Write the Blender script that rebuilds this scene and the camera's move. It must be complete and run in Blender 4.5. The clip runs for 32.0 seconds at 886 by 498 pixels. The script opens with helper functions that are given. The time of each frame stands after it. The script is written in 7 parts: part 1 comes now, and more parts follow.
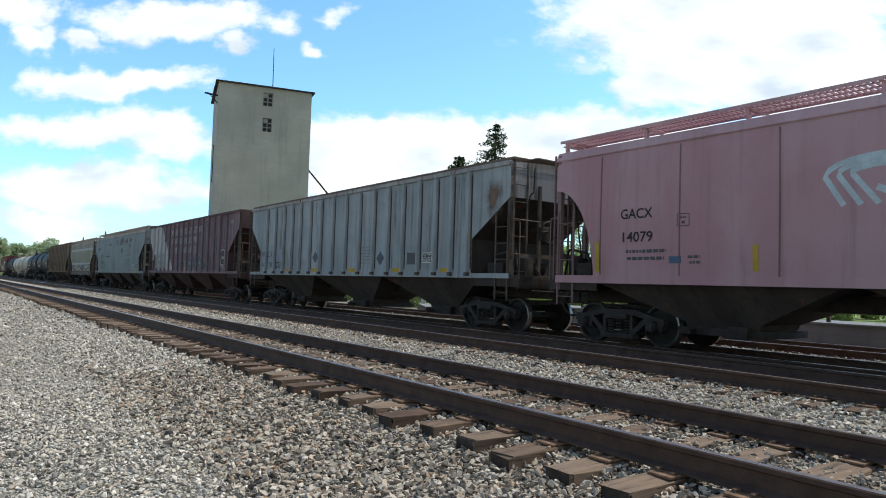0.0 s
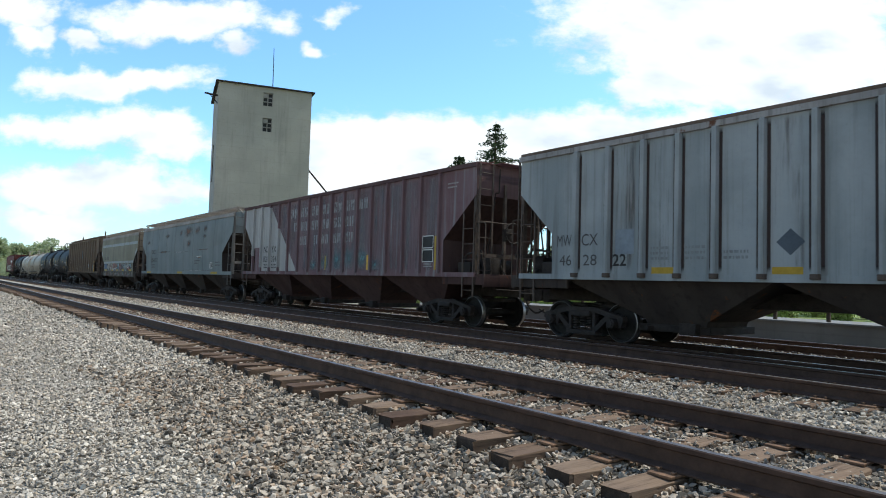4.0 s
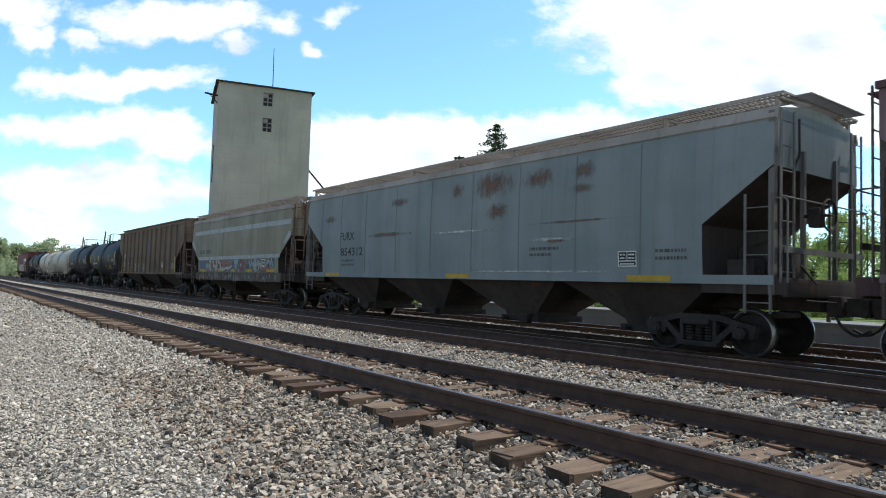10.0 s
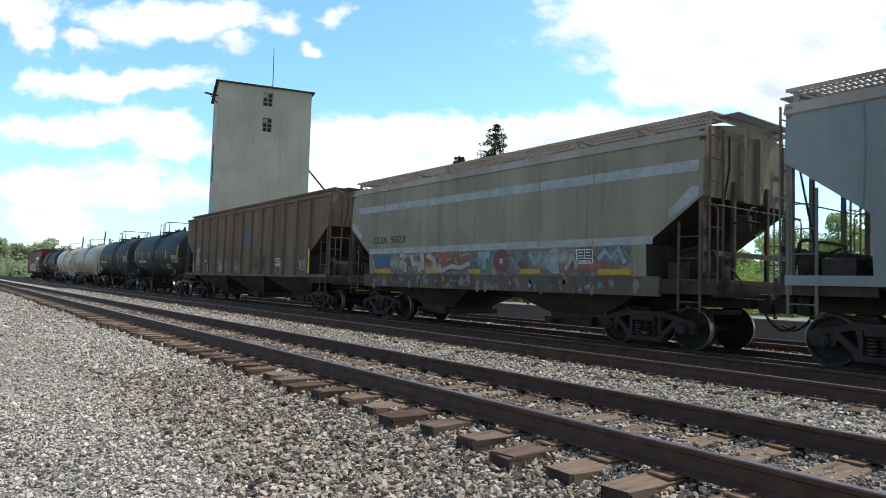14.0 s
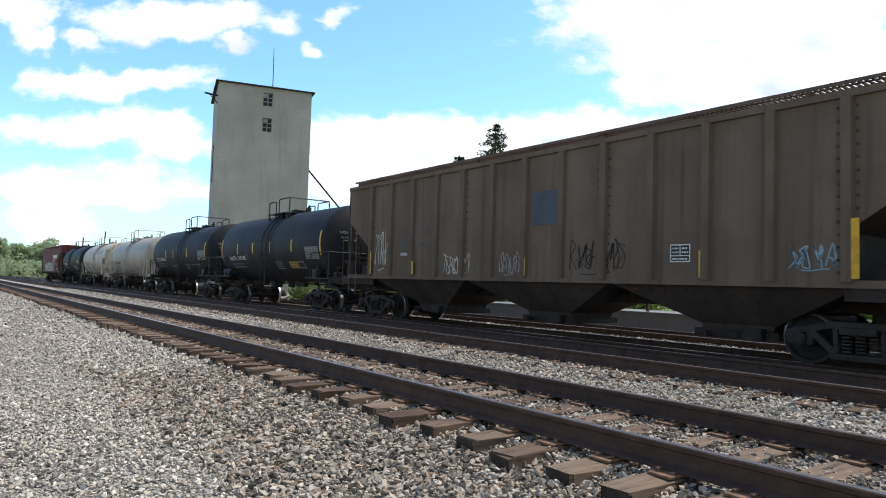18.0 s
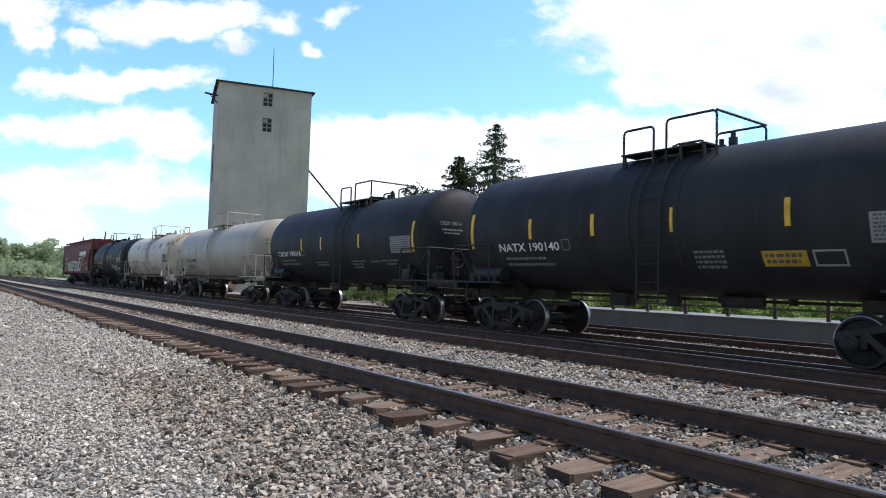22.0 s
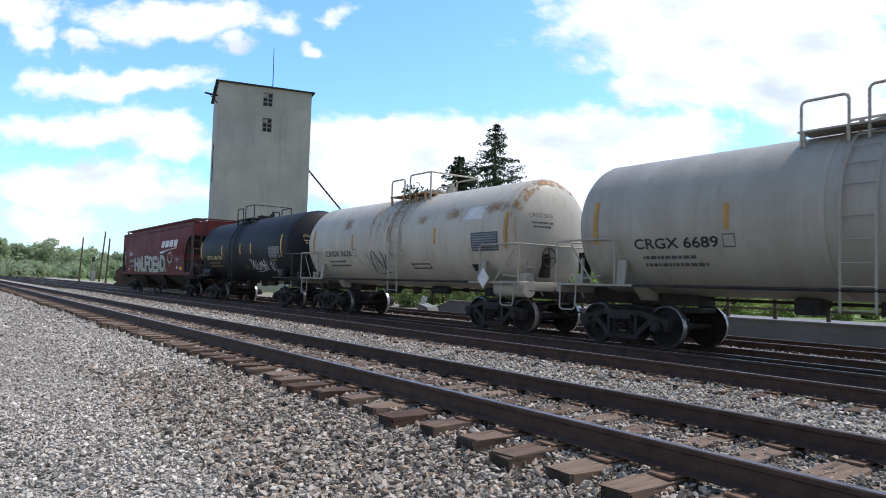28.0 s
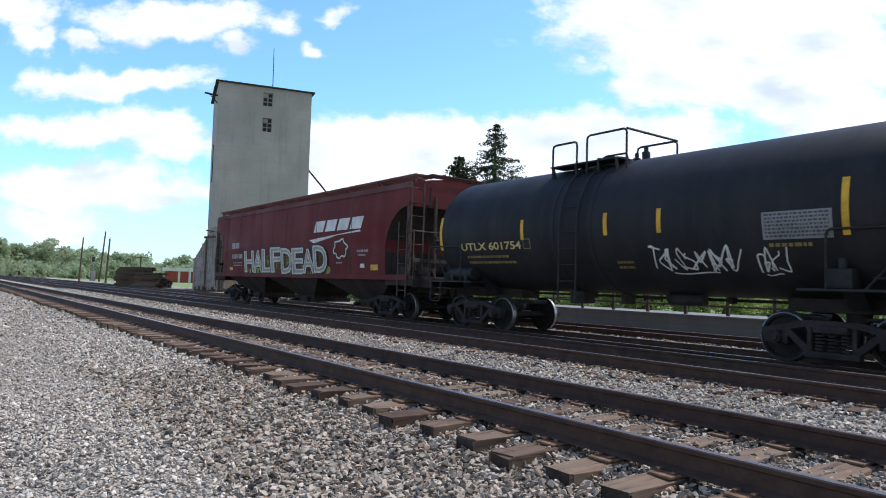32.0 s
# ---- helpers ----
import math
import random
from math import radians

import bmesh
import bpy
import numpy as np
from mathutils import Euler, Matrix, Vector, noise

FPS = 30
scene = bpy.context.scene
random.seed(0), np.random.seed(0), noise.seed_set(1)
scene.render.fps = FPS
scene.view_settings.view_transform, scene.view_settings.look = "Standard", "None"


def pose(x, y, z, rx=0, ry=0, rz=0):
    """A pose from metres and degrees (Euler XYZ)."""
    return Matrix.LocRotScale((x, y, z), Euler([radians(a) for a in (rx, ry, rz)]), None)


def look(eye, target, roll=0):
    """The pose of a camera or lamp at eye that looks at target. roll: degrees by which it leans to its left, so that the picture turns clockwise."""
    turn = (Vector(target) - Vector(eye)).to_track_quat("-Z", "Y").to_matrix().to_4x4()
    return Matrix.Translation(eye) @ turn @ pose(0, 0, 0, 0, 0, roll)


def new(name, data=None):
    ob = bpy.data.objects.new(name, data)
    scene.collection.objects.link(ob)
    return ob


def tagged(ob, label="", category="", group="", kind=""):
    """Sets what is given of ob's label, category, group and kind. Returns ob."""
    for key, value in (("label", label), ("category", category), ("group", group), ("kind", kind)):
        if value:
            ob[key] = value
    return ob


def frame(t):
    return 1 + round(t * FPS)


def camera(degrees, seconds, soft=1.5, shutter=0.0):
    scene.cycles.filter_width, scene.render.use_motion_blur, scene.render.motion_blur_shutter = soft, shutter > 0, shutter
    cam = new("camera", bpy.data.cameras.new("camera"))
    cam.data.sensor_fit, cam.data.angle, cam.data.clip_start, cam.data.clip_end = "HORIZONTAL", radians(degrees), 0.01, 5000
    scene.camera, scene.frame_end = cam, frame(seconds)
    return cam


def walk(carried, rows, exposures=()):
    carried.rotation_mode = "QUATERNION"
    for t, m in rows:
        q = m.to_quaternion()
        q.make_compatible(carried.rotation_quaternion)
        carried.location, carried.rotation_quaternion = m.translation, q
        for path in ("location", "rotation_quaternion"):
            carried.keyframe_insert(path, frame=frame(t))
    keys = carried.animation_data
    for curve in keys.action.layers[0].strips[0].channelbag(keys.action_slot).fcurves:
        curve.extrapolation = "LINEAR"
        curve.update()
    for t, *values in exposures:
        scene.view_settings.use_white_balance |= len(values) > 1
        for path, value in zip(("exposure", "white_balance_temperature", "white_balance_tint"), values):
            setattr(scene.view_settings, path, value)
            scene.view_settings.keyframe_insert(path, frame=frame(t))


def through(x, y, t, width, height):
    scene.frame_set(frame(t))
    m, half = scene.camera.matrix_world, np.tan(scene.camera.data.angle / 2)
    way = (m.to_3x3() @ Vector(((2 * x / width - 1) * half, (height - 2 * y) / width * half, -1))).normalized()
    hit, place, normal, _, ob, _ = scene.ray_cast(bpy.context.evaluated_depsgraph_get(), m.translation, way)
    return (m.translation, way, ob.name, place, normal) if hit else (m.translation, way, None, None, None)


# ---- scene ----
cam = camera(67.17, 32.0, soft=1.0, shutter=0.12)


def view(yaw, pitch, roll, height):
    """The pose of a camera over the origin: yaw off the rails, pitch up, roll, in degrees."""
    a, b = radians(yaw), radians(pitch)
    eye = Vector((0, 0, height))
    ahead = Vector((-math.cos(a) * math.cos(b), math.sin(a) * math.cos(b), math.sin(b)))
    return look(eye, eye + ahead, roll)


EYE = view(36.9, 3.064, 1.731, 1.0)
walk(cam, [(0, EYE), (32, EYE)],
     exposures=[(0, -0.14, 6250, 4), (7, -0.10, 6250, 5), (13, -0.05, 6300, 7), (19, 0.0, 6250, 10), (24, -0.07, 5950, 13), (32, -0.12, 5900, 13)])

# ---- daylight ----
SUN_TO = Vector((0.20, 0.58, 1.0)).normalized()
sun = new("sun", bpy.data.lights.new("sun", "SUN"))
sun.data.energy, sun.data.angle, sun.data.color = 4.7, radians(0.6), (1.0, 0.91, 0.78)
sun.matrix_world = look((0, 0, 60), Vector((0, 0, 60)) - SUN_TO)


class Nodes:
    """Short hand for node trees."""

    def __init__(self, tree):
        self.tree = tree
        tree.nodes.clear()

    def add(self, kind, **values):
        n = self.tree.nodes.new(kind)
        for k, v in values.items():
            if k in n.bl_rna.properties:
                setattr(n, k, v)
        return n

    def link(self, a, b):
        self.tree.links.new(a, b)

    def put(self, socket, v):
        if isinstance(v, bpy.types.NodeSocket):
            self.link(v, socket)
        else:
            socket.default_value = v

    def math(self, op, a, b=0.0, c=None, clamp=False):
        n = self.add("ShaderNodeMath", operation=op, use_clamp=clamp)
        self.put(n.inputs[0], a)
        self.put(n.inputs[1], b)
        if c is not None:
            self.put(n.inputs[2], c)
        return n.outputs[0]

    def mix(self, f, a, b, blend="MIX"):
        n = self.add("ShaderNodeMix", data_type="RGBA", blend_type=blend)
        self.put(n.inputs[0], f)
        for s, v in ((n.inputs[6], a), (n.inputs[7], b)):
            self.put(s, (*v, 1) if isinstance(v, (tuple, list)) and len(v) == 3 else v)
        return n.outputs[2]

    def ramp(self, f, lo, hi):
        n = self.add("ShaderNodeMapRange", interpolation_type="SMOOTHSTEP")
        self.put(n.inputs[0], f)
        n.inputs[1].default_value, n.inputs[2].default_value = lo, hi
        return n.outputs[0]

    def noise(self, vec, scale, detail=4.0, rough=0.55, warp=0.0):
        n = self.add("ShaderNodeTexNoise")
        self.put(n.inputs["Vector"], vec)
        n.inputs["Scale"].default_value, n.inputs["Detail"].default_value = scale, detail
        n.inputs["Roughness"].default_value, n.inputs["Distortion"].default_value = rough, warp
        return n.outputs["Fac"]

    def scaled(self, vec, s):
        n = self.add("ShaderNodeMapping")
        self.link(vec, n.inputs[0])
        n.inputs["Scale"].default_value = s
        return n.outputs[0]


def make_sky():
    world = bpy.data.worlds.new("daylight")
    scene.world = world
    world.use_nodes = True
    n = Nodes(world.node_tree)
    sky = n.add("ShaderNodeTexSky", sky_type="NISHITA", sun_disc=False)
    sky.sun_elevation = math.asin(SUN_TO.z)
    sky.sun_rotation = math.atan2(SUN_TO.x, SUN_TO.y)
    sky.air_density, sky.dust_density, sky.ozone_density = 1.0, 0.6, 2.0
    way = n.add("ShaderNodeTexCoord").outputs["Generated"]
    # a flat chart of the sky round one compass bearing
    a = radians(36.9)
    fwd, side = Vector((-math.cos(a), math.sin(a), 0)), Vector((math.sin(a), math.cos(a), 0))

    def dot(v):
        d = n.add("ShaderNodeVectorMath", operation="DOT_PRODUCT")
        n.link(way, d.inputs[0])
        d.inputs[1].default_value = v
        return d.outputs["Value"]
    depth = n.math("MAXIMUM", n.math("ABSOLUTE", dot(fwd)), 0.05)
    px, pz = n.math("DIVIDE", dot(side), depth), n.math("DIVIDE", dot((0, 0, 1)), depth)
    chart = n.add("ShaderNodeCombineXYZ")
    n.link(px, chart.inputs[0]), n.link(pz, chart.inputs[1]), n.link(dot(fwd), chart.inputs[2])
    chart = chart.outputs[0]
    # wind-torn edges
    for s0, k in ((6.0, 0.10), (17.0, 0.045), (45.0, 0.018)):
        j = n.add("ShaderNodeTexNoise")
        n.link(chart, j.inputs["Vector"])
        j.inputs["Scale"].default_value, j.inputs["Detail"].default_value = s0, 3.0
        parts = n.add("ShaderNodeSeparateColor")
        n.link(j.outputs["Color"], parts.inputs[0])
        px = n.math("ADD", px, n.math("MULTIPLY", n.math("SUBTRACT", parts.outputs[0], 0.5), k * 1.5))
        pz = n.math("ADD", pz, n.math("MULTIPLY", n.math("SUBTRACT", parts.outputs[1], 0.5), k * 0.8))
    w1 = n.noise(n.scaled(chart, (1, 1.5, 1)), 5.0, 6, 0.6)
    w2 = n.noise(n.scaled(chart, (1, 1.8, 1)), 16.0, 5, 0.65)
    # cloud banks: centre across and up, half width and half height, weight
    total = None
    for cx, cz, sx, sz, k in CLOUDS:
        dx = n.math("DIVIDE", n.math("SUBTRACT", px, cx), sx)
        dz = n.math("DIVIDE", n.math("SUBTRACT", pz, cz), sz)
        d = n.math("ADD", n.math("MULTIPLY", dx, dx), n.math("MULTIPLY", dz, dz))
        m = n.math("MULTIPLY", n.math("POWER", 2.718, n.math("MULTIPLY", d, -1.0)), k)
        total = m if total is None else n.math("MAXIMUM", total, m)
    lumps = n.math("ADD", n.math("MULTIPLY", n.math("SUBTRACT", w1, 0.5), 1.3), n.math("MULTIPLY", n.math("SUBTRACT", w2, 0.5), 0.9))
    cover = n.ramp(n.math("ADD", total, lumps), 0.28, 0.74)
    shade = n.ramp(n.math("ADD", n.noise(n.scaled(chart, (1, 2.2, 1)), 7.0, 4, 0.5), n.math("MULTIPLY", cover, 0.1)), 0.35, 0.62)
    white = n.mix(shade, (8.0, 8.6, 9.5), (11.5, 11.5, 11.5))
    low = n.ramp(pz, 0.22, -0.02)
    # bright and hazy on the sun's side, a deeper clear blue away from it
    front = n.ramp(dot(fwd), -0.15, 0.6)
    clear = n.mix(1.0, sky.outputs[0], n.mix(front, (2.35, 2.08, 1.75), (1.95, 2.5, 2.8)), "MULTIPLY")
    blue = n.mix(n.math("MULTIPLY", n.math("MULTIPLY", low, 0.55), front), clear, (7.5, 9.2, 10.0))
    colour = n.mix(n.math("MULTIPLY", n.math("MULTIPLY", cover, 0.96), n.math("ADD", n.math("MULTIPLY", front, 0.45), 0.55)), blue, white)
    bg = n.add("ShaderNodeBackground")
    n.link(colour, bg.inputs[0])
    bg.inputs[1].default_value = 0.105
    out = n.add("ShaderNodeOutputWorld")
    n.link(bg.outputs[0], out.inputs[0])


CLOUDS = [(-0.42, 0.393, 0.161, 0.036, 1.1), (-0.335, 0.358, 0.041, 0.027, 0.9), (-0.627, 0.357, 0.051, 0.03, 0.95), (-0.546, 0.358, 0.051, 0.024, 0.95), (-0.649, 0.399, 0.076, 0.034, 1), (-0.262, 0.381, 0.041, 0.024, 0.85),
          (-0.202, 0.353, 0.03, 0.017, 0.9), (-0.17, 0.412, 0.039, 0.02, 0.85), (-0.527, 0.293, 0.161, 0.025, 1), (-0.593, 0.219, 0.144, 0.036, 1.05), (-0.423, 0.207, 0.102, 0.029, 0.85),
          (-0.54, 0.135, 0.254, 0.046, 0.92), (-0.614, 0.074, 0.212, 0.034, 0.7), (0.452, 0.39, 0.279, 0.11, 1.35), (0.328, 0.31, 0.119, 0.034, 0.9), (0.217, 0.332, 0.051, 0.025, 0.7), (-0.084, 0.209, 0.161, 0.049, 1.2),
          (0.076, 0.226, 0.161, 0.044, 1.15), (0.288, 0.224, 0.169, 0.053, 1.15), (0.583, 0.275, 0.11, 0.051, 1.1), (0.095, 0.15, 0.423, 0.051, 1.0), (-0.116, 0.144, 0.169, 0.051, 1.0)]
make_sky()

# ---- materials ----
def surface(name, build, metal=0.0):
    m = bpy.data.materials.new(name)
    m.use_nodes = True
    n = Nodes(m.node_tree)
    b = n.add("ShaderNodeBsdfPrincipled")
    o = n.add("ShaderNodeOutputMaterial")
    n.link(b.outputs[0], o.inputs[0])
    b.inputs["Metallic"].default_value = metal
    build(n, b)
    return m


def bumped(n, b, height, strength, distance):
    u = n.add("ShaderNodeBump")
    u.inputs["Strength"].default_value, u.inputs["Distance"].default_value = strength, distance
    n.link(height, u.inputs["Height"])
    n.link(u.outputs[0], b.inputs["Normal"])


def paint(name, base, worn=None, rust=0.12, dirt=0.4, gloss=0.45, streaks=0.5, grime=(0.06, 0.05, 0.04), rust_colour=(0.16, 0.06, 0.025), shine=0.03):
    """Weathered paint on steel: faded patches, runs of dirt from above, rust breaking through."""
    worn = worn or tuple(min(1, c * 1.25 + 0.02) for c in base)

    def build(n, b):
        v = n.add("ShaderNodeTexCoord").outputs["Object"]
        fade = n.noise(v, 0.7, 5, 0.6, 0.4)
        panels = n.noise(n.scaled(v, (1.1, 0.05, 0.06)), 1.0, 2, 0.5)
        fine = n.noise(v, 15.0, 5, 0.65)
        runs = n.noise(n.scaled(v, (6.5, 6.5, 0.24)), 1.0, 5, 0.6)
        thin = n.noise(n.scaled(v, (24, 24, 0.45)), 1.0, 4, 0.6)
        spots = n.noise(n.scaled(v, (1.6, 1.6, 1.1)), 1.4, 8, 0.68, 0.6)
        tone = n.math("ADD", n.math("MULTIPLY", fade, 0.5), n.math("MULTIPLY", panels, 0.5))
        c = n.mix(n.ramp(tone, 0.38, 0.62), base, worn)
        c = n.mix(n.math("MULTIPLY", n.ramp(runs, 0.48, 0.76), streaks), c, grime)
        c = n.mix(n.math("MULTIPLY", n.ramp(thin, 0.52, 0.8), streaks * 0.45), c, grime)
        c = n.mix(n.math("MULTIPLY", n.ramp(fine, 0.5, 0.85), dirt * 0.6), c, grime)
        hurt = n.ramp(spots, 0.72 - rust * 0.5, 0.78 - rust * 0.4)
        c = n.mix(n.math("MULTIPLY", hurt, min(1.0, rust * 5)), c, rust_colour)
        n.link(c, b.inputs["Base Color"])
        n.link(n.math("ADD", n.math("MULTIPLY", fine, 0.2), gloss), b.inputs["Roughness"])
        b.inputs["Specular IOR Level"].default_value = shine
        # plates buckle gently between their welds
        bumped(n, b, n.math("ADD", n.math("MULTIPLY", fine, 0.06), n.noise(v, 1.2, 1.5, 0.5)), 0.5, 0.03)
    return surface(name, build)


def plain(name, base, rough=0.6, metal=0.0, vary=0.25, scale=6.0, bump=0.2, dist=0.004):
    def build(n, b):
        v = n.add("ShaderNodeTexCoord").outputs["Object"]
        a, f = n.noise(v, scale, 5, 0.6), n.noise(v, scale * 9, 4, 0.6)
        k = n.math("ADD", n.math("MULTIPLY", a, 0.7), n.math("MULTIPLY", f, 0.3))
        c = n.mix(n.ramp(k, 0.3, 0.7), tuple(x * (1 - vary) for x in base), tuple(min(1, x * (1 + vary)) for x in base))
        n.link(c, b.inputs["Base Color"])
        b.inputs["Roughness"].default_value = rough
        b.inputs["Specular IOR Level"].default_value = 0.3
        bumped(n, b, f, bump, dist)
    return surface(name, build, metal)


def gravel_sheet():
    """Crushed stone seen as a mass, with coarser lumps of tone."""
    def build(n, b):
        v = n.add("ShaderNodeNewGeometry").outputs["Position"]
        vo = n.add("ShaderNodeTexVoronoi", feature="F1")
        n.link(v, vo.inputs["Vector"])
        vo.inputs["Scale"].default_value = 42.0
        tone = n.add("ShaderNodeSeparateColor")
        n.link(vo.outputs["Color"], tone.inputs[0])
        big = n.noise(v, 0.45, 4, 0.6)
        mid = n.noise(v, 6.0, 4, 0.6)
        far = n.add("ShaderNodeTexVoronoi", feature="F1")
        n.link(v, far.inputs["Vector"])
        far.inputs["Scale"].default_value = 9.0
        tone2 = n.add("ShaderNodeSeparateColor")
        n.link(far.outputs["Color"], tone2.inputs[0])
        c = n.mix(tone.outputs[0], (0.035, 0.031, 0.027), (0.62, 0.555, 0.465))
        c = n.mix(0.45, c, n.mix(tone2.outputs[0], (0.10, 0.09, 0.078), (0.58, 0.52, 0.435)))
        c = n.mix(n.math("MULTIPLY", n.ramp(big, 0.35, 0.7), 0.4), c, (0.36, 0.32, 0.265))
        c = n.mix(n.math("MULTIPLY", n.ramp(mid, 0.5, 0.75), 0.35), c, (0.09, 0.08, 0.07))
        # the verge is strewn with paler limestone than the track beds
        sep = n.add("ShaderNodeSeparateXYZ")
        n.link(v, sep.inputs[0])
        verge = n.ramp(n.math("ADD", sep.outputs[1], n.math("MULTIPLY", n.math("SUBTRACT", mid, 0.5), 2.0)), 2.6, 1.2)
        verge = n.math("MAXIMUM", verge, n.math("MULTIPLY", n.ramp(sep.outputs[1], 5.7, 6.3), n.ramp(sep.outputs[1], 8.3, 7.7)))
        c = n.mix(n.math("MULTIPLY", verge, 0.4), c, n.mix(tone.outputs[1], (0.26, 0.238, 0.205), (0.66, 0.60, 0.515)))
        n.link(c, b.inputs["Base Color"])
        b.inputs["Roughness"].default_value = 0.95
        b.inputs["Specular IOR Level"].default_value = 0.08
        bumped(n, b, n.math("SUBTRACT", 1.0, vo.outputs["Distance"]), 1.0, 0.04)
    return surface("gravel_sheet", build)


def stone_mat(name, lo, hi, warm):
    def build(n, b):
        g = n.add("ShaderNodeNewGeometry")
        v, r = g.outputs["Position"], g.outputs["Random Per Island"]
        f = n.noise(v, 60.0, 4, 0.6)
        c = n.mix(r, lo, hi)
        odd = n.math("FRACT", n.math("MULTIPLY", r, 37.3))
        c = n.mix(n.math("MULTIPLY", n.ramp(odd, 0.6, 1.0), 0.7), c, warm)
        c = n.mix(n.math("MULTIPLY", n.ramp(f, 0.45, 0.7), 0.4), c, (0.12, 0.115, 0.11))
        n.link(c, b.inputs["Base Color"])
        b.inputs["Roughness"].default_value = 0.85
        b.inputs["Specular IOR Level"].default_value = 0.15
        bumped(n, b, f, 0.4, 0.006)
    return surface(name, build)


def wood_tie():
    def build(n, b):
        v = n.add("ShaderNodeTexCoord").outputs["Object"]
        r = n.add("ShaderNodeObjectInfo").outputs["Random"]
        shifted = n.add("ShaderNodeVectorMath", operation="ADD")
        n.link(v, shifted.inputs[0])
        n.link(n.math("MULTIPLY", r, 31.0), shifted.inputs[1])
        v = shifted.outputs[0]
        grain = n.noise(n.scaled(v, (16, 0.9, 16)), 2.2, 6, 0.7, 0.3)
        patch = n.noise(v, 2.5, 4, 0.6)
        c = n.mix(r, (0.088, 0.056, 0.041), (0.215, 0.155, 0.112))
        c = n.mix(n.math("MULTIPLY", n.ramp(grain, 0.45, 0.7), 0.8), c, (0.038, 0.027, 0.021))
        c = n.mix(n.math("MULTIPLY", n.ramp(patch, 0.5, 0.7), 0.4), c, (0.22, 0.155, 0.105))
        n.link(c, b.inputs["Base Color"])
        b.inputs["Roughness"].default_value = 0.9
        b.inputs["Specular IOR Level"].default_value = 0.12
        bumped(n, b, grain, 0.6, 0.012)
    return surface("weathered_tie", build)


def leaf_mat(name, lo, hi, through=0.45):
    """Leaves that let some of the light through."""
    m = bpy.data.materials.new(name)
    m.use_nodes = True
    n = Nodes(m.node_tree)
    g = n.add("ShaderNodeNewGeometry")
    big = n.noise(g.outputs["Position"], 0.5, 3, 0.6)
    c = n.mix(g.outputs["Random Per Island"], lo, hi)
    c = n.mix(n.math("MULTIPLY", n.ramp(big, 0.4, 0.65), 0.5), c, hi)
    b, t = n.add("ShaderNodeBsdfPrincipled"), n.add("ShaderNodeBsdfTranslucent")
    n.link(c, b.inputs["Base Color"])
    n.link(n.mix(0.5, c, hi), t.inputs["Color"])
    b.inputs["Roughness"].default_value = 0.7
    b.inputs["Specular IOR Level"].default_value = 0.2
    x, o = n.add("ShaderNodeMixShader"), n.add("ShaderNodeOutputMaterial")
    x.inputs[0].default_value = through
    n.link(b.outputs[0], x.inputs[1]), n.link(t.outputs[0], x.inputs[2]), n.link(x.outputs[0], o.inputs[0])
    return m


def stain(name, colour, thick=0.85, scale=2.5):
    """A soft-edged ragged stain or thin spray on a panel, clear at its borders."""
    m = bpy.data.materials.new(name)
    m.use_nodes = True
    n = Nodes(m.node_tree)
    tc = n.add("ShaderNodeTexCoord")
    sep = n.add("ShaderNodeSeparateXYZ")
    n.link(tc.outputs["Generated"], sep.inputs[0])
    dx, dz = (n.math("SUBTRACT", sep.outputs[k], 0.5) for k in (0, 2))
    a = n.math("SUBTRACT", 1.0, n.math("MULTIPLY", 2.0, n.math("SQRT", n.math("ADD", n.math("MULTIPLY", dx, dx), n.math("MULTIPLY", dz, dz)))))
    v = tc.outputs["Object"]
    rag = n.noise(n.scaled(v, (1.3, 1.3, 0.6)), scale, 8, 0.66, 0.1)
    soft = n.ramp(a, 0.0, 0.22)
    a = n.ramp(n.math("ADD", n.math("MULTIPLY", a, 0.9), n.math("MULTIPLY", n.math("SUBTRACT", rag, 0.5), 2.0)), 0.02, 1.0)
    a = n.math("MULTIPLY", a, soft)
    a = n.math("MULTIPLY", a, thick)
    b, t = n.add("ShaderNodeBsdfPrincipled"), n.add("ShaderNodeBsdfTransparent")
    f = n.noise(v, 12.0, 4, 0.6)
    n.link(n.mix(f, tuple(x * 0.7 for x in colour), tuple(min(1, x * 1.3) for x in colour)), b.inputs["Base Color"])
    b.inputs["Roughness"].default_value = 0.75
    x, o = n.add("ShaderNodeMixShader"), n.add("ShaderNodeOutputMaterial")
    n.link(a, x.inputs[0])
    n.link(t.outputs[0], x.inputs[1]), n.link(b.outputs[0], x.inputs[2]), n.link(x.outputs[0], o.inputs[0])
    return m


